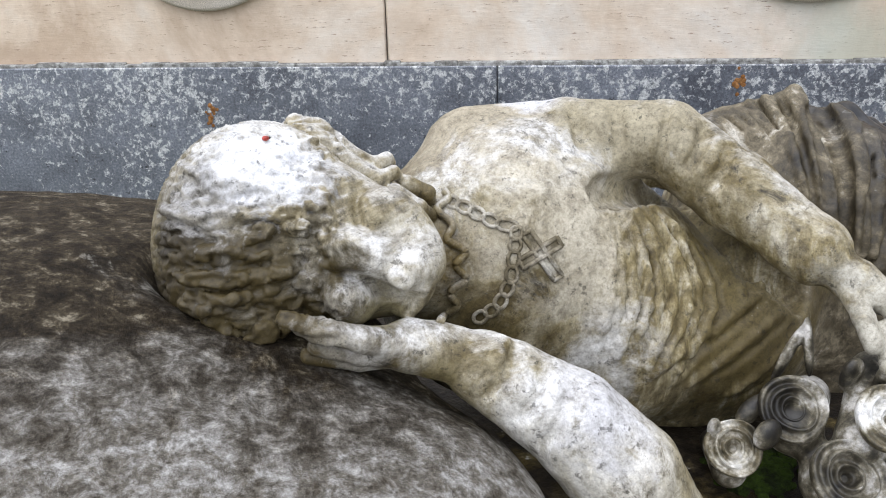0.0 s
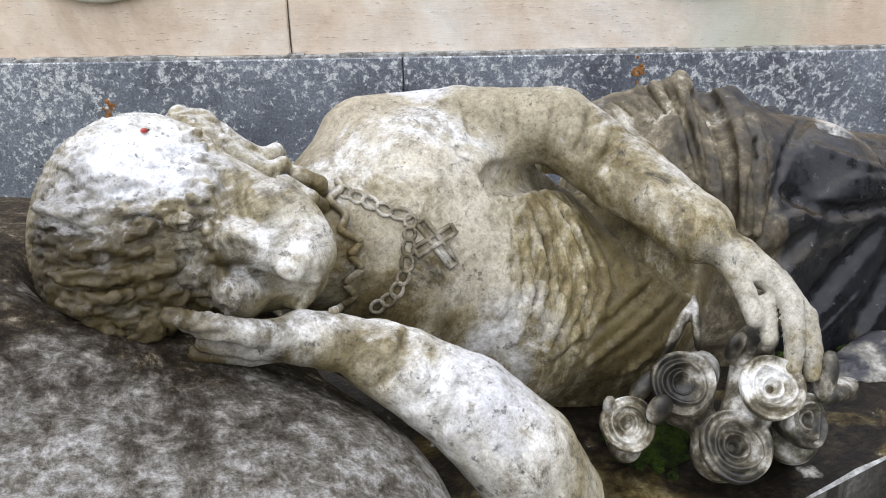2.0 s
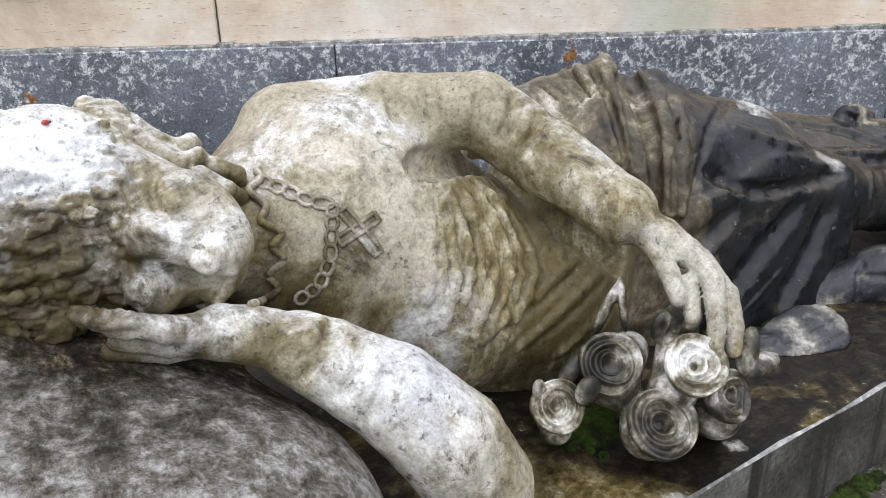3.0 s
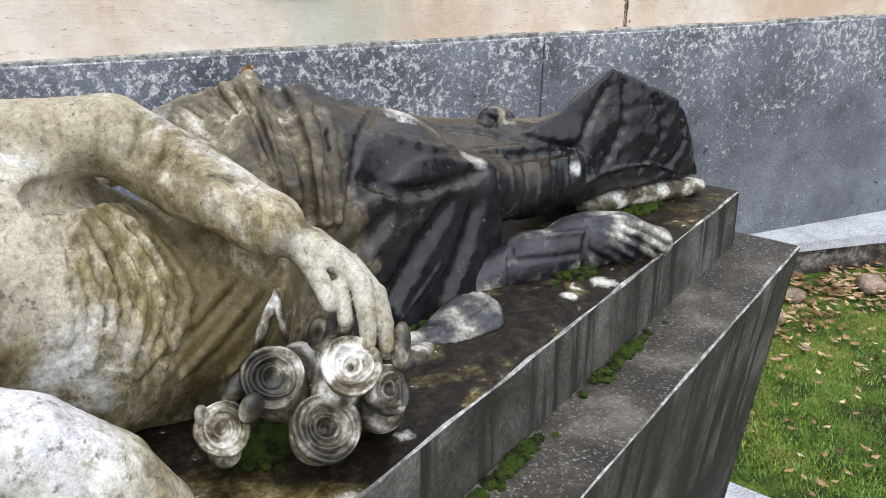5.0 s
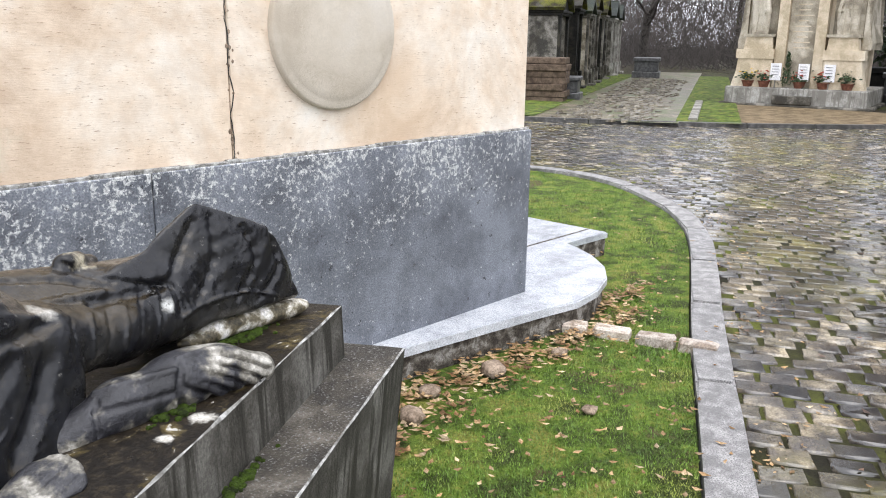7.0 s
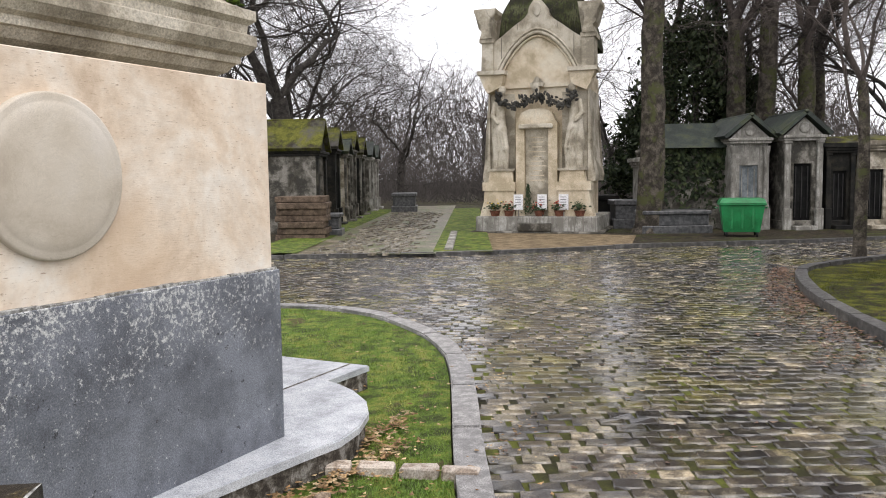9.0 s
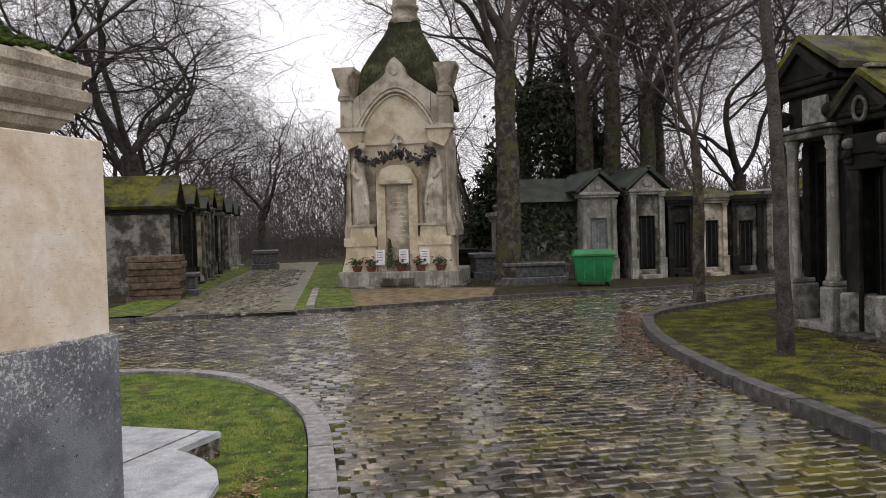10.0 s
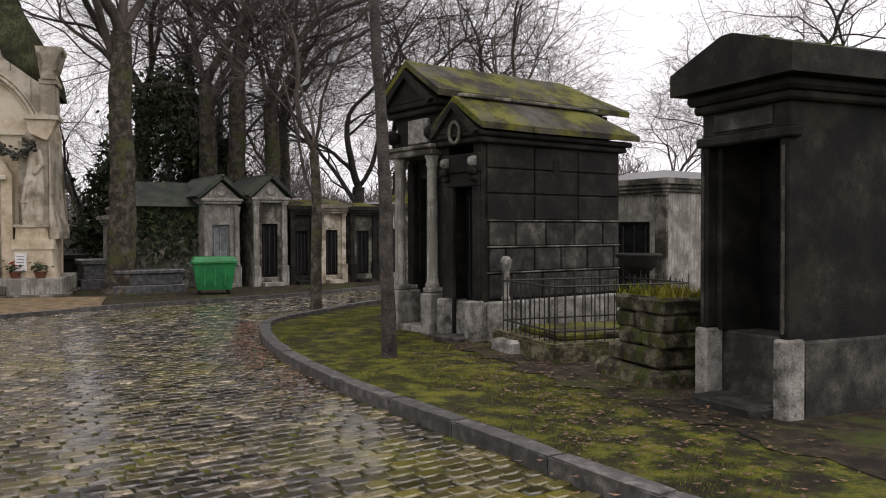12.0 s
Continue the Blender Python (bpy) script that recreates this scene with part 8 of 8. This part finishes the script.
# ---- wheeled bin ----
bn = thing("wheeled_bin", "green plastic four-wheeled rubbish bin with a closed lid", "rubbish bin", Matrix.Translation((22.4, 2.55, 0.03)) @ Matrix.Rotation(radians(-78), 4, "Z"))
bm = prism([(-0.42, -0.3), (0.42, -0.3), (0.42, 0.3), (-0.42, 0.3)], 0.12, 0.8, 0.0, [(-0.52, -0.38), (0.52, -0.38), (0.52, 0.38), (-0.52, 0.38)])
part("body", bm, M["bin"], bn)
part("rim", block(-0.56, -0.42, 0.78, 0.56, 0.42, 0.84, 0.02), M["bin"], bn)
part("lid", prism([(-0.55, -0.42), (0.55, -0.42), (0.55, 0.4), (-0.55, 0.4)], 0.841, 0.96, 0.02, [(-0.5, -0.36), (0.5, -0.36), (0.5, 0.36), (-0.5, 0.36)]), M["bin"], bn)
for x in (-0.25, 0.0, 0.25):
    part("rib", block(x - 0.025, -0.37, 0.2, x + 0.025, -0.335, 0.77, 0.01), M["bin"], bn)
for x in (-0.36, 0.36):
    for y in (-0.24, 0.24):
        wv = part("wheel", lathe([(0.0, -0.025), (0.05, -0.025), (0.07, -0.02), (0.075, 0), (0.07, 0.02), (0.05, 0.025), (0, 0.025)], 14), M["rubber"], bn)
        wv.matrix_local = pose(x, y, 0.075, 0, 90, 0)
        part("fork", block(x - 0.035, y - 0.03, 0.09, x + 0.035, y + 0.03, 0.13), M["iron"], bn)
    part("grip", tube([(x * 1.62, -0.1, 0.72), (x * 1.72, 0, 0.72), (x * 1.62, 0.1, 0.72)], [0.018] * 3, 6), M["bin"], bn)


def low_grave(x, y, ang, w, d, h, mat, label, cat="grave"):
    g = thing("low_grave", label, cat, frame_at(x, y, ang, 0.02), "low graves")
    part("foot", block(-0.08, -0.08, -0.06, w + 0.08, d + 0.08, h * 0.35, 0.02), mat, g)
    part("chest", block(0, 0, h * 0.35, w, d, h * 0.82, 0.02), mat, g)
    part("cover_slab", block(-0.06, -0.06, h * 0.82, w + 0.06, d + 0.06, h, 0.025), mat, g)


low_grave(22.6, 5.0, FA, 1.7, 1.0, 0.62, M["slate"], "low dark grey granite grave")
low_grave(24.5, 6.3, FA, 1.4, 0.9, 0.85, M["slate"], "dark granite grave behind a tree")
low_grave(25.8, 8.0, FA, 1.4, 0.9, 0.95, M["dark"], "black grave beside the tall tomb")
stack = thing("stone_stack", "stack of brown sandstone slabs beside the lane", "stone stack", frame_at(18.1, 12.2, LA, 0.02))
for k in range(7):
    part("slab", block(random.uniform(-0.05, 0.05), random.uniform(-0.06, 0.06), k * 0.165, 0.9 + random.uniform(-0.08, 0.06), 1.3 + random.uniform(-0.1, 0.05), k * 0.165 + 0.155, 0.015, rough=0.006), M["stonepile"], stack)
low_grave(19.2, 12.5, LA, 0.6, 1.2, 0.65, M["slate"], "small grey stone grave by the lane")
low_grave(33.0, 17.6, LA, 1.6, 1.0, 0.9, M["slate"], "dark grave down the lane")
col = thing("grave_column", "slender pale stone column on a grave", "column", Matrix.Translation((26.2, 6.0, 0.0)))
part("shaft", lathe([(0.22, 0), (0.22, 0.5), (0.14, 0.56), (0.12, 0.7), (0.10, 2.2), (0.14, 2.26), (0.14, 2.34), (0, 2.4)], 14), M["greyst"], col, "", True)
chapel(frame_at(25.2, 5.7, FA), 0.75, 1.2, 1.9, 2.15, M["pale"], M["pale"], "small pale metal-roofed chapel behind the tree", M["pale"], "bluedoor", pediment=False)

# ---- trees ----
def branchy(seed, height, trunk_r, fork_at, spread, levels, lean=0.0, twigs=3):
    """Bare tree: returns trunk and crown geometry as point lists."""
    rr = random.Random(seed)
    trunk_v, trunk_f, crown_v, crown_f = [], [], [], []

    def limb(p, d, length, r0, r1, sides, store_v, store_f, bend):
        n = max(2, int(length / 0.45)) if r0 > 0.03 else 2
        pts, q, dd = [p.copy()], p.copy(), d.copy()
        for i in range(n):
            dd = (dd + Vector((rr.uniform(-1, 1), rr.uniform(-1, 1), rr.uniform(-0.8, 0.9))) * bend).normalized()
            q = q + dd * (length / n)
            pts.append(q.copy())
        base = len(store_v)
        for i, c in enumerate(pts):
            r = r0 + (r1 - r0) * i / n
            ax = (pts[min(i + 1, n)] - pts[max(i - 1, 0)]).normalized()
            s = ax.cross(Vector((0.3, 0.2, 1)) if abs(ax.z) < 0.95 else Vector((1, 0, 0))).normalized()
            t = ax.cross(s)
            for k in range(sides):
                a = 2 * math.pi * k / sides
                w = r * (1 + (0.12 * rr.uniform(-1, 1) if sides > 6 else 0))
                store_v.append(tuple(c + s * math.cos(a) * w + t * math.sin(a) * w))
        for i in range(n):
            for k in range(sides):
                a, b = base + i * sides + k, base + i * sides + (k + 1) % sides
                store_f.append((a, b, b + sides, a + sides))
        return pts, dd

    def grow(p, d, length, r, level):
        pts, dd = limb(p, d, length, r, r * 0.62, 6 if level < 2 else (4 if level < 4 else 3), crown_v, crown_f, 0.20 + 0.06 * level)
        if level >= levels:
            return
        kids = rr.randint(3, 5) if level < levels - 1 else twigs
        for k in range(kids):
            i = rr.randint(max(1, len(pts) // 3), len(pts) - 1) if k else len(pts) - 1
            side = Vector((rr.uniform(-1, 1), rr.uniform(-1, 1), rr.uniform(-0.6, 0.55))).normalized()
            nd = (dd * (1.0 if k else 1.6) + side * spread).normalized()
            grow(pts[i], nd, length * rr.uniform(0.6, 0.85), max(r * (0.6 if k == 0 else 0.38), 0.004), level + 1)

    d0 = Vector((lean, rr.uniform(-0.05, 0.05), 1)).normalized()
    limb(Vector((0, 0, -0.1)), d0, 0.35, trunk_r * 1.5, trunk_r * 1.05, 10, trunk_v, trunk_f, 0.0)
    pts, dd = limb(Vector((0, 0, 0.15)), d0, fork_at, trunk_r * 1.1, trunk_r * 0.78, 10, trunk_v, trunk_f, 0.035)
    for k in range(4):
        side = Vector((math.cos(k * 1.9 + seed), math.sin(k * 1.9 + seed), rr.uniform(0.1, 0.6)))
        st = pts[-1] if k < 3 else pts[max(len(pts) - 3, 1)]
        grow(st, (dd * 1.3 + side * spread).normalized(), (height - fork_at) * rr.uniform(0.34, 0.46), trunk_r * (0.52 if k == 0 else 0.34), 1)
    return trunk_v, trunk_f, crown_v, crown_f


def tree_kind(seed, *a, bark="bark", label="", **k):
    tv, tf, cv, cf = branchy(seed, *a, **k)
    t = thing("bare_tree", label, "tree", Matrix.Translation((0, 0, -60)), "bare winter trees")
    part("trunk", raw_mesh(tv, tf, M[bark], True), None, t)
    part("crown", raw_mesh(cv, cf, M["twig"] if bark == "bark" else M["bark_dark"], True), None, t, "leafless branching crown")
    return t


plane_tree = tree_kind(3, 17, 0.33, 6.6, 0.85, 6, label="big bare tree with a smooth grey-brown trunk", twigs=4)
oak_tree = tree_kind(11, 13, 0.33, 3.6, 1.1, 6, bark="bark_dark", label="dark bare tree with spreading branches", twigs=5)
slim_tree = tree_kind(21, 8, 0.105, 3.0, 0.7, 5, label="slender young bare tree")
tall_tree = tree_kind(31, 12, 0.10, 5.2, 0.55, 5, bark="bark_dark", label="tall thin dark bare tree")
PLACES = [(plane_tree, 22.95, 5.0, 0, 1.0), (plane_tree, 30.3, 3.62, 120, 1.0), (oak_tree, 33.5, 4.6, 40, 1.0), (plane_tree, 30.5, 2.65, 210, 1.05), (plane_tree, 30.5, 1.5, 75, 0.9), (plane_tree, 33.0, 6.5, 300, 1.0),
          (oak_tree, 24.9, 18.6, 200, 1.2), (oak_tree, 44.0, 24.5, 10, 0.8), (plane_tree, 52.0, 22.5, 60, 0.6), (oak_tree, 36.0, 25.5, 75, 0.85), (oak_tree, 30.0, 23.5, 130, 0.8), (plane_tree, 36.5, 4.8, 15, 0.95), (oak_tree, 33.5, -1.6, 250, 0.9), 
          (oak_tree, 35.0, -3.5, 20, 1.1), (oak_tree, 38.0, -9.5, 140, 1.1), (plane_tree, 40.0, 1.5, 80, 1.0), (oak_tree, 29.0, -18.5, 190, 0.95),
          (slim_tree, 16.8, -0.08, 0, 1.0), (tall_tree, 10.75, -1.0, 90, 0.85), (slim_tree, 20.0, -4.5, 100, 1.1), (oak_tree, 40.0, 10.5, 170, 0.75), (oak_tree, 16.0, 25.0, 20, 1.2),
          (oak_tree, 52.0, 34.0, 70, 0.9), (oak_tree, 21.0, 20.5, 95, 1.15), (oak_tree, 28.5, 21.0, 305, 0.9)]
far_rng = random.Random(8)
for k in range(7):
    a_, d_ = radians(-30 + k * 6.4 + far_rng.uniform(-1, 1)), far_rng.uniform(46, 78)
    PLACES.append((far_rng.choice((oak_tree, oak_tree, plane_tree)), d_ * math.cos(a_), d_ * math.sin(a_), far_rng.uniform(0, 360), far_rng.uniform(0.65, 0.95)))
used = set()
for kind_, x, y, a, s in PLACES:
    m = pose(x, y, 0.02, 0, 0, a) @ Matrix.Scale(s, 4)
    if kind_ not in used:
        kind_.matrix_world = m
        used.add(kind_)
    else:
        c = copy_thing(kind_, pose(x, y, 0.02, 0, 0, a))
        c.scale = (s, s, s)
wood_rng = np.random.RandomState(12)
nw = 110000
wa, wd = np.radians(wood_rng.uniform(-36, 66, nw)), wood_rng.uniform(50, 95, nw)
wx, wy = wd * np.cos(wa), wd * np.sin(wa)
hang = 5.6 + 1.4 * np.sin(wa * 17) + 1.0 * np.sin(wa * 47)
z0 = hang * wood_rng.uniform(0, 1, nw) ** 1.7
tw, slope = wood_rng.uniform(0.010, 0.034, nw), wood_rng.normal(0, 0.75, nw)
long_ = wood_rng.uniform(0.5, 2.0, nw)
dx_, dz_ = np.sin(slope) * long_, np.cos(slope) * long_
px_, py_ = -np.sin(wa), np.cos(wa)
ox_, oz_ = np.cos(slope) * tw, -np.sin(slope) * tw
wv = np.stack([np.stack([wx - px_ * ox_, wy - py_ * ox_, z0 - oz_], 1), np.stack([wx + px_ * ox_, wy + py_ * ox_, z0 + oz_], 1), np.stack([wx + px_ * dx_, wy + py_ * dx_, z0 + dz_], 1)], 1).reshape(-1, 3)
tagged(new("far_thicket", raw_mesh(wv.tolist(), np.arange(3 * nw).reshape(-1, 3).tolist(), M["thicket"])), "far grey-brown thicket of bare twigs", "woods", kind="stuff")


# far evergreens
def evergreen(x, y, h, r, label, seed):
    rr = np.random.RandomState(seed)
    t = thing("evergreen_tree", label, "tree", Matrix.Translation((x, y, 0)), "evergreens")
    part("trunk", tube([(0, 0, 0), (0.05, 0, h * 0.4), (0, 0.04, h * 0.85)], [0.18, 0.13, 0.04], 8), M["bark_dark"], t, "", True)
    n = 9000
    z = rr.uniform(0.12, 1, n)
    clump = rr.randint(0, 42, n)
    ca_, cz_ = rr.uniform(0, 6.28, 42), rr.uniform(0.2, 0.95, 42)
    cr_ = r * (1.05 - cz_ ** 1.6) * rr.uniform(0.45, 1, 42)
    px = cr_[clump] * np.cos(ca_[clump]) + rr.normal(0, r * 0.22, n)
    py = cr_[clump] * np.sin(ca_[clump]) + rr.normal(0, r * 0.22, n)
    pz = cz_[clump] * h + rr.normal(0, h * 0.06, n)
    c = np.stack([px, py, np.clip(pz, 0.3, None)], 1)
    a, b = rr.normal(0, 0.055, (n, 3)), rr.normal(0, 0.055, (n, 3))
    v = np.stack([c - a, c + b, c + a, c - b], 1).reshape(-1, 3)
    part("crown", raw_mesh(v.tolist(), np.arange(4 * n).reshape(-1, 4).tolist(), M["yew"]), None, t, "dense dark evergreen foliage")


evergreen(31.5, 5.2, 7.5, 2.3, "dark evergreen behind the tall tomb", 1)
evergreen(33.5, 4.0, 6.0, 1.6, "dark evergreen behind the chapels", 2)
evergreen(34.5, 7.6, 5.0, 1.6, "low dark evergreen bush", 3)

# ---- grass, leaves and stones ----
def blades(name, outline, box, n, hmin, hmax, z, label, seed, keepout=None, mat="grass"):
    rr = np.random.RandomState(seed)
    x, y = rr.uniform(box[0], box[2], n), rr.uniform(box[1], box[3], n)
    patch = np.sin(x * 2.3 + 1.1 * np.sin(y * 1.7)) + np.sin(y * 2.9 + x) + rr.normal(0, 0.9, n)
    keep = inside(outline, x, y) & (patch > -0.9)
    if keepout:
        for k in keepout:
            keep &= ~inside(k, x, y)
    x, y = x[keep], y[keep]
    m = len(x)
    a, h = rr.uniform(0, 6.28, m), rr.uniform(hmin, hmax, m)
    w = rr.uniform(0.0016, 0.0034, m) * (1 + (hmax > 0.03) * 0.6)
    dx, dy = np.cos(a), np.sin(a)
    lean = rr.uniform(0.2, 1.1, m) * h
    z0 = np.full(m, z)
    v = np.stack([np.stack([x - dy * w, y + dx * w, z0], 1), np.stack([x + dy * w, y - dx * w, z0], 1), np.stack([x + dx * lean, y + dy * lean, z0 + h], 1)], 1).reshape(-1, 3)
    return tagged(new(name, raw_mesh(v.tolist(), np.arange(3 * m).reshape(-1, 3).tolist(), M[mat])), label, "grass", kind="stuff")


KEEP = [[(-3.4, 2.3), (2.2, 2.05), (3.0, 2.36), (4.2, 2.38), (5.2, 2.9), (5.8, 3.2), (5.8, 6.8), (-3.4, 6.8)]]
blades("grass", LAWN, (1.2, 0.3, 5.0, 2.7), 190000, 0.006, 0.020, 0.033, "short green lawn grass", 5, KEEP)
blades("grass_far_lawn", LAWN, (4.6, 1.8, 8.8, 7.0), 100000, 0.008, 0.024, 0.033, "short green lawn grass beyond the slab", 6, KEEP)
BARE = [(2.0, -12.0), (2.0, -4.3), (5.2, -3.6)] + [(x + 0.12 * math.sin(x * 5.1), y + 0.10 * math.sin(x * 7.3 + 1) + 0.06 * math.sin(x * 17)) for x, y in smooth_line([(5.6, -3.5), (6.8, -3.2), (8.2, -2.75), (9.6, -2.4), (11.0, -2.05), (12.6, -1.75), (14.4, -1.25), (15.8, -1.1)], 0.12)] + [(17.5, -2.2), (26.0, -8.0), (26.0, -12.0)]
sheet("ground_bare", BARE, 0.068, M["ground"], "bare dark earth before the chapels", wave=0.006)
blades("grass_verge", ISLE, (5.0, -3.0, 17.5, 1.0), 150000, 0.008, 0.027, 0.055, "thin yellow-green grass on the verge", 7, [BARE], "grass_verge")


def scatter_leaves(name, spots, n, z, label, seed, size=(0.014, 0.032), mat="leaf"):
    rr = random.Random(seed)
    v, f = [], []
    for i in range(n):
        cx_, cy_, sx, sy = spots[i % len(spots)]
        x, y = cx_ + rr.gauss(0, sx), cy_ + rr.gauss(0, sy)
        s, a = rr.uniform(*size), rr.uniform(0, 6.28)
        tz = rr.uniform(0.0, 0.02)
        b = len(v)
        for px, py, pz in ((-1, 0, 0.3), (-0.2, -0.5, 0), (1, 0, 0.35), (-0.2, 0.5, 0.1)):
            v.append((x + s * (px * math.cos(a) - py * math.sin(a)), y + s * (px * math.sin(a) + py * math.cos(a)), z + tz + s * pz * rr.uniform(0.2, 1)))
        f.append((b, b + 1, b + 2, b + 3))
    return tagged(new(name, raw_mesh(v, f, M[mat])), label, "leaves", kind="stuff")


scatter_leaves("fallen_leaves", [(2.6, 2.55, 0.35, 0.07), (3.2, 2.5, 0.3, 0.09), (3.7, 2.42, 0.3, 0.07), (2.3, 2.4, 0.25, 0.12), (4.3, 2.4, 0.2, 0.05), (4.8, 2.62, 0.25, 0.06), (2.5, 2.3, 0.3, 0.1)], 1300, 0.05, "brown fallen leaves gathered along the slab", 1)
scatter_leaves("lawn_leaves", [(3.2, 1.8, 0.8, 0.35), (2.6, 1.5, 0.5, 0.3), (6.0, 3.6, 1.0, 0.6), (3.4, 2.1, 0.7, 0.2)], 420, 0.062, "scattered dead leaves on the lawn", 2, (0.012, 0.026))
scatter_leaves("gutter_leaves", [(13.2, 0.95, 0.8, 0.12), (11.5, 0.62, 0.8, 0.15), (9.6, 0.08, 0.8, 0.18), (14.6, 1.05, 0.5, 0.1), (12.0, 0.6, 0.9, 0.2)], 1700, 0.02, "reddish dead leaves in the gutter by the verge", 3, (0.018, 0.04), "leaf_dark")
scatter_leaves("kerb_litter", [(3.6, 1.15, 0.4, 0.06), (5.0, 1.88, 0.4, 0.06), (6.3, 2.55, 0.3, 0.06), (7.4, 3.25, 0.25, 0.08)], 160, 0.012, "brown leaf crumbs along the lawn kerb", 9, (0.008, 0.022))
scatter_leaves("road_leaves", [(8.0, 1.6, 1.8, 1.2), (6.0, 0.4, 1.4, 0.9), (11.0, 2.4, 1.8, 1.2)], 150, 0.016, "few wet leaves on the cobbles", 10, (0.014, 0.03), "leaf_dark")
scatter_leaves("verge_leaves", [(8.0, -2.8, 1.6, 0.5), (6.5, -3.0, 1.2, 0.5), (10.0, -1.9, 1.4, 0.4), (7.0, -2.2, 1.5, 0.3)], 900, 0.075, "dead leaves on the bare earth of the verge", 4, (0.018, 0.04), "leaf_dark")


def pebble(x, y, z, r, label, seed, mat="pebble"):
    bm = bmesh.new()
    bmesh.ops.create_icosphere(bm, subdivisions=2, radius=r)
    for v in bm.verts:
        v.co *= 1 + 0.35 * noise.noise(v.co * (2.2 / r) + Vector((seed, 0, 0)))
        v.co.z *= 0.6
    o = new("stone", mesh_of(bm, M[mat], True))
    o.location = (x, y, z)
    return tagged(o, label, "stone", "loose stones on the lawn")


pebble(3.30, 1.86, 0.055, 0.035, "small brown stone on the lawn", 1)
pebble(3.33, 2.42, 0.07, 0.065, "rounded brown stone among leaves", 2)
pebble(2.95, 2.48, 0.06, 0.05, "brown stone among leaves", 3)
pebble(2.72, 2.36, 0.06, 0.06, "brown stone by the tomb", 4)
pebble(3.75, 2.33, 0.06, 0.045, "pale brown stone by the bricks", 5)
pebble(2.55, 1.22, 0.055, 0.04, "clod of brown earth and leaf", 6)
bed = thing("brick_edging", "short curved row of pale old bricks set in the lawn", "edging")
for k, (x, y, a) in enumerate(((4.12, 2.52, -68), (4.2, 2.30, -70), (4.27, 2.07, -72), (4.33, 1.86, -72))):
    o = part("brick", block(-0.1, -0.05, -0.06, 0.1, 0.05, 0.055, 0.012, rough=0.004), M["brick"], bed)
    o.matrix_local = pose(x, y, 0.035, random.uniform(-3, 3), random.uniform(-3, 3), a)

# rust spots on the dado
for x, z in ((-0.86, 0.975), (0.813, 1.09)):
    bm = bmesh.new()
    for k in range(14):
        bmesh.ops.create_icosphere(bm, subdivisions=1, radius=random.uniform(0.004, 0.011), matrix=Matrix.Translation((random.gauss(0, 0.008), 0.0, random.gauss(0, 0.018))) @ Matrix.Diagonal((1, 0.25, 1, 1)))
    o = tagged(new("rust_lichen", mesh_of(bm, M["rust"])), "orange lichen spot on the granite dado", "lichen")
    o.location = (x, WY - 0.001, z)

# ---- nearest cobbles, one by one ----
for k, i in enumerate(near_set):
    o = new("cobble", cobble_meshes[k % 7])
    o.parent = road
    o.matrix_local = Matrix.Translation((cx[i], cy[i], float(rng.uniform(-0.004, 0.003)))) @ Euler((float(rng.uniform(-0.03, 0.03)), float(rng.uniform(-0.03, 0.03)), KA + float(rng.uniform(-0.05, 0.05)))).to_matrix().to_4x4()
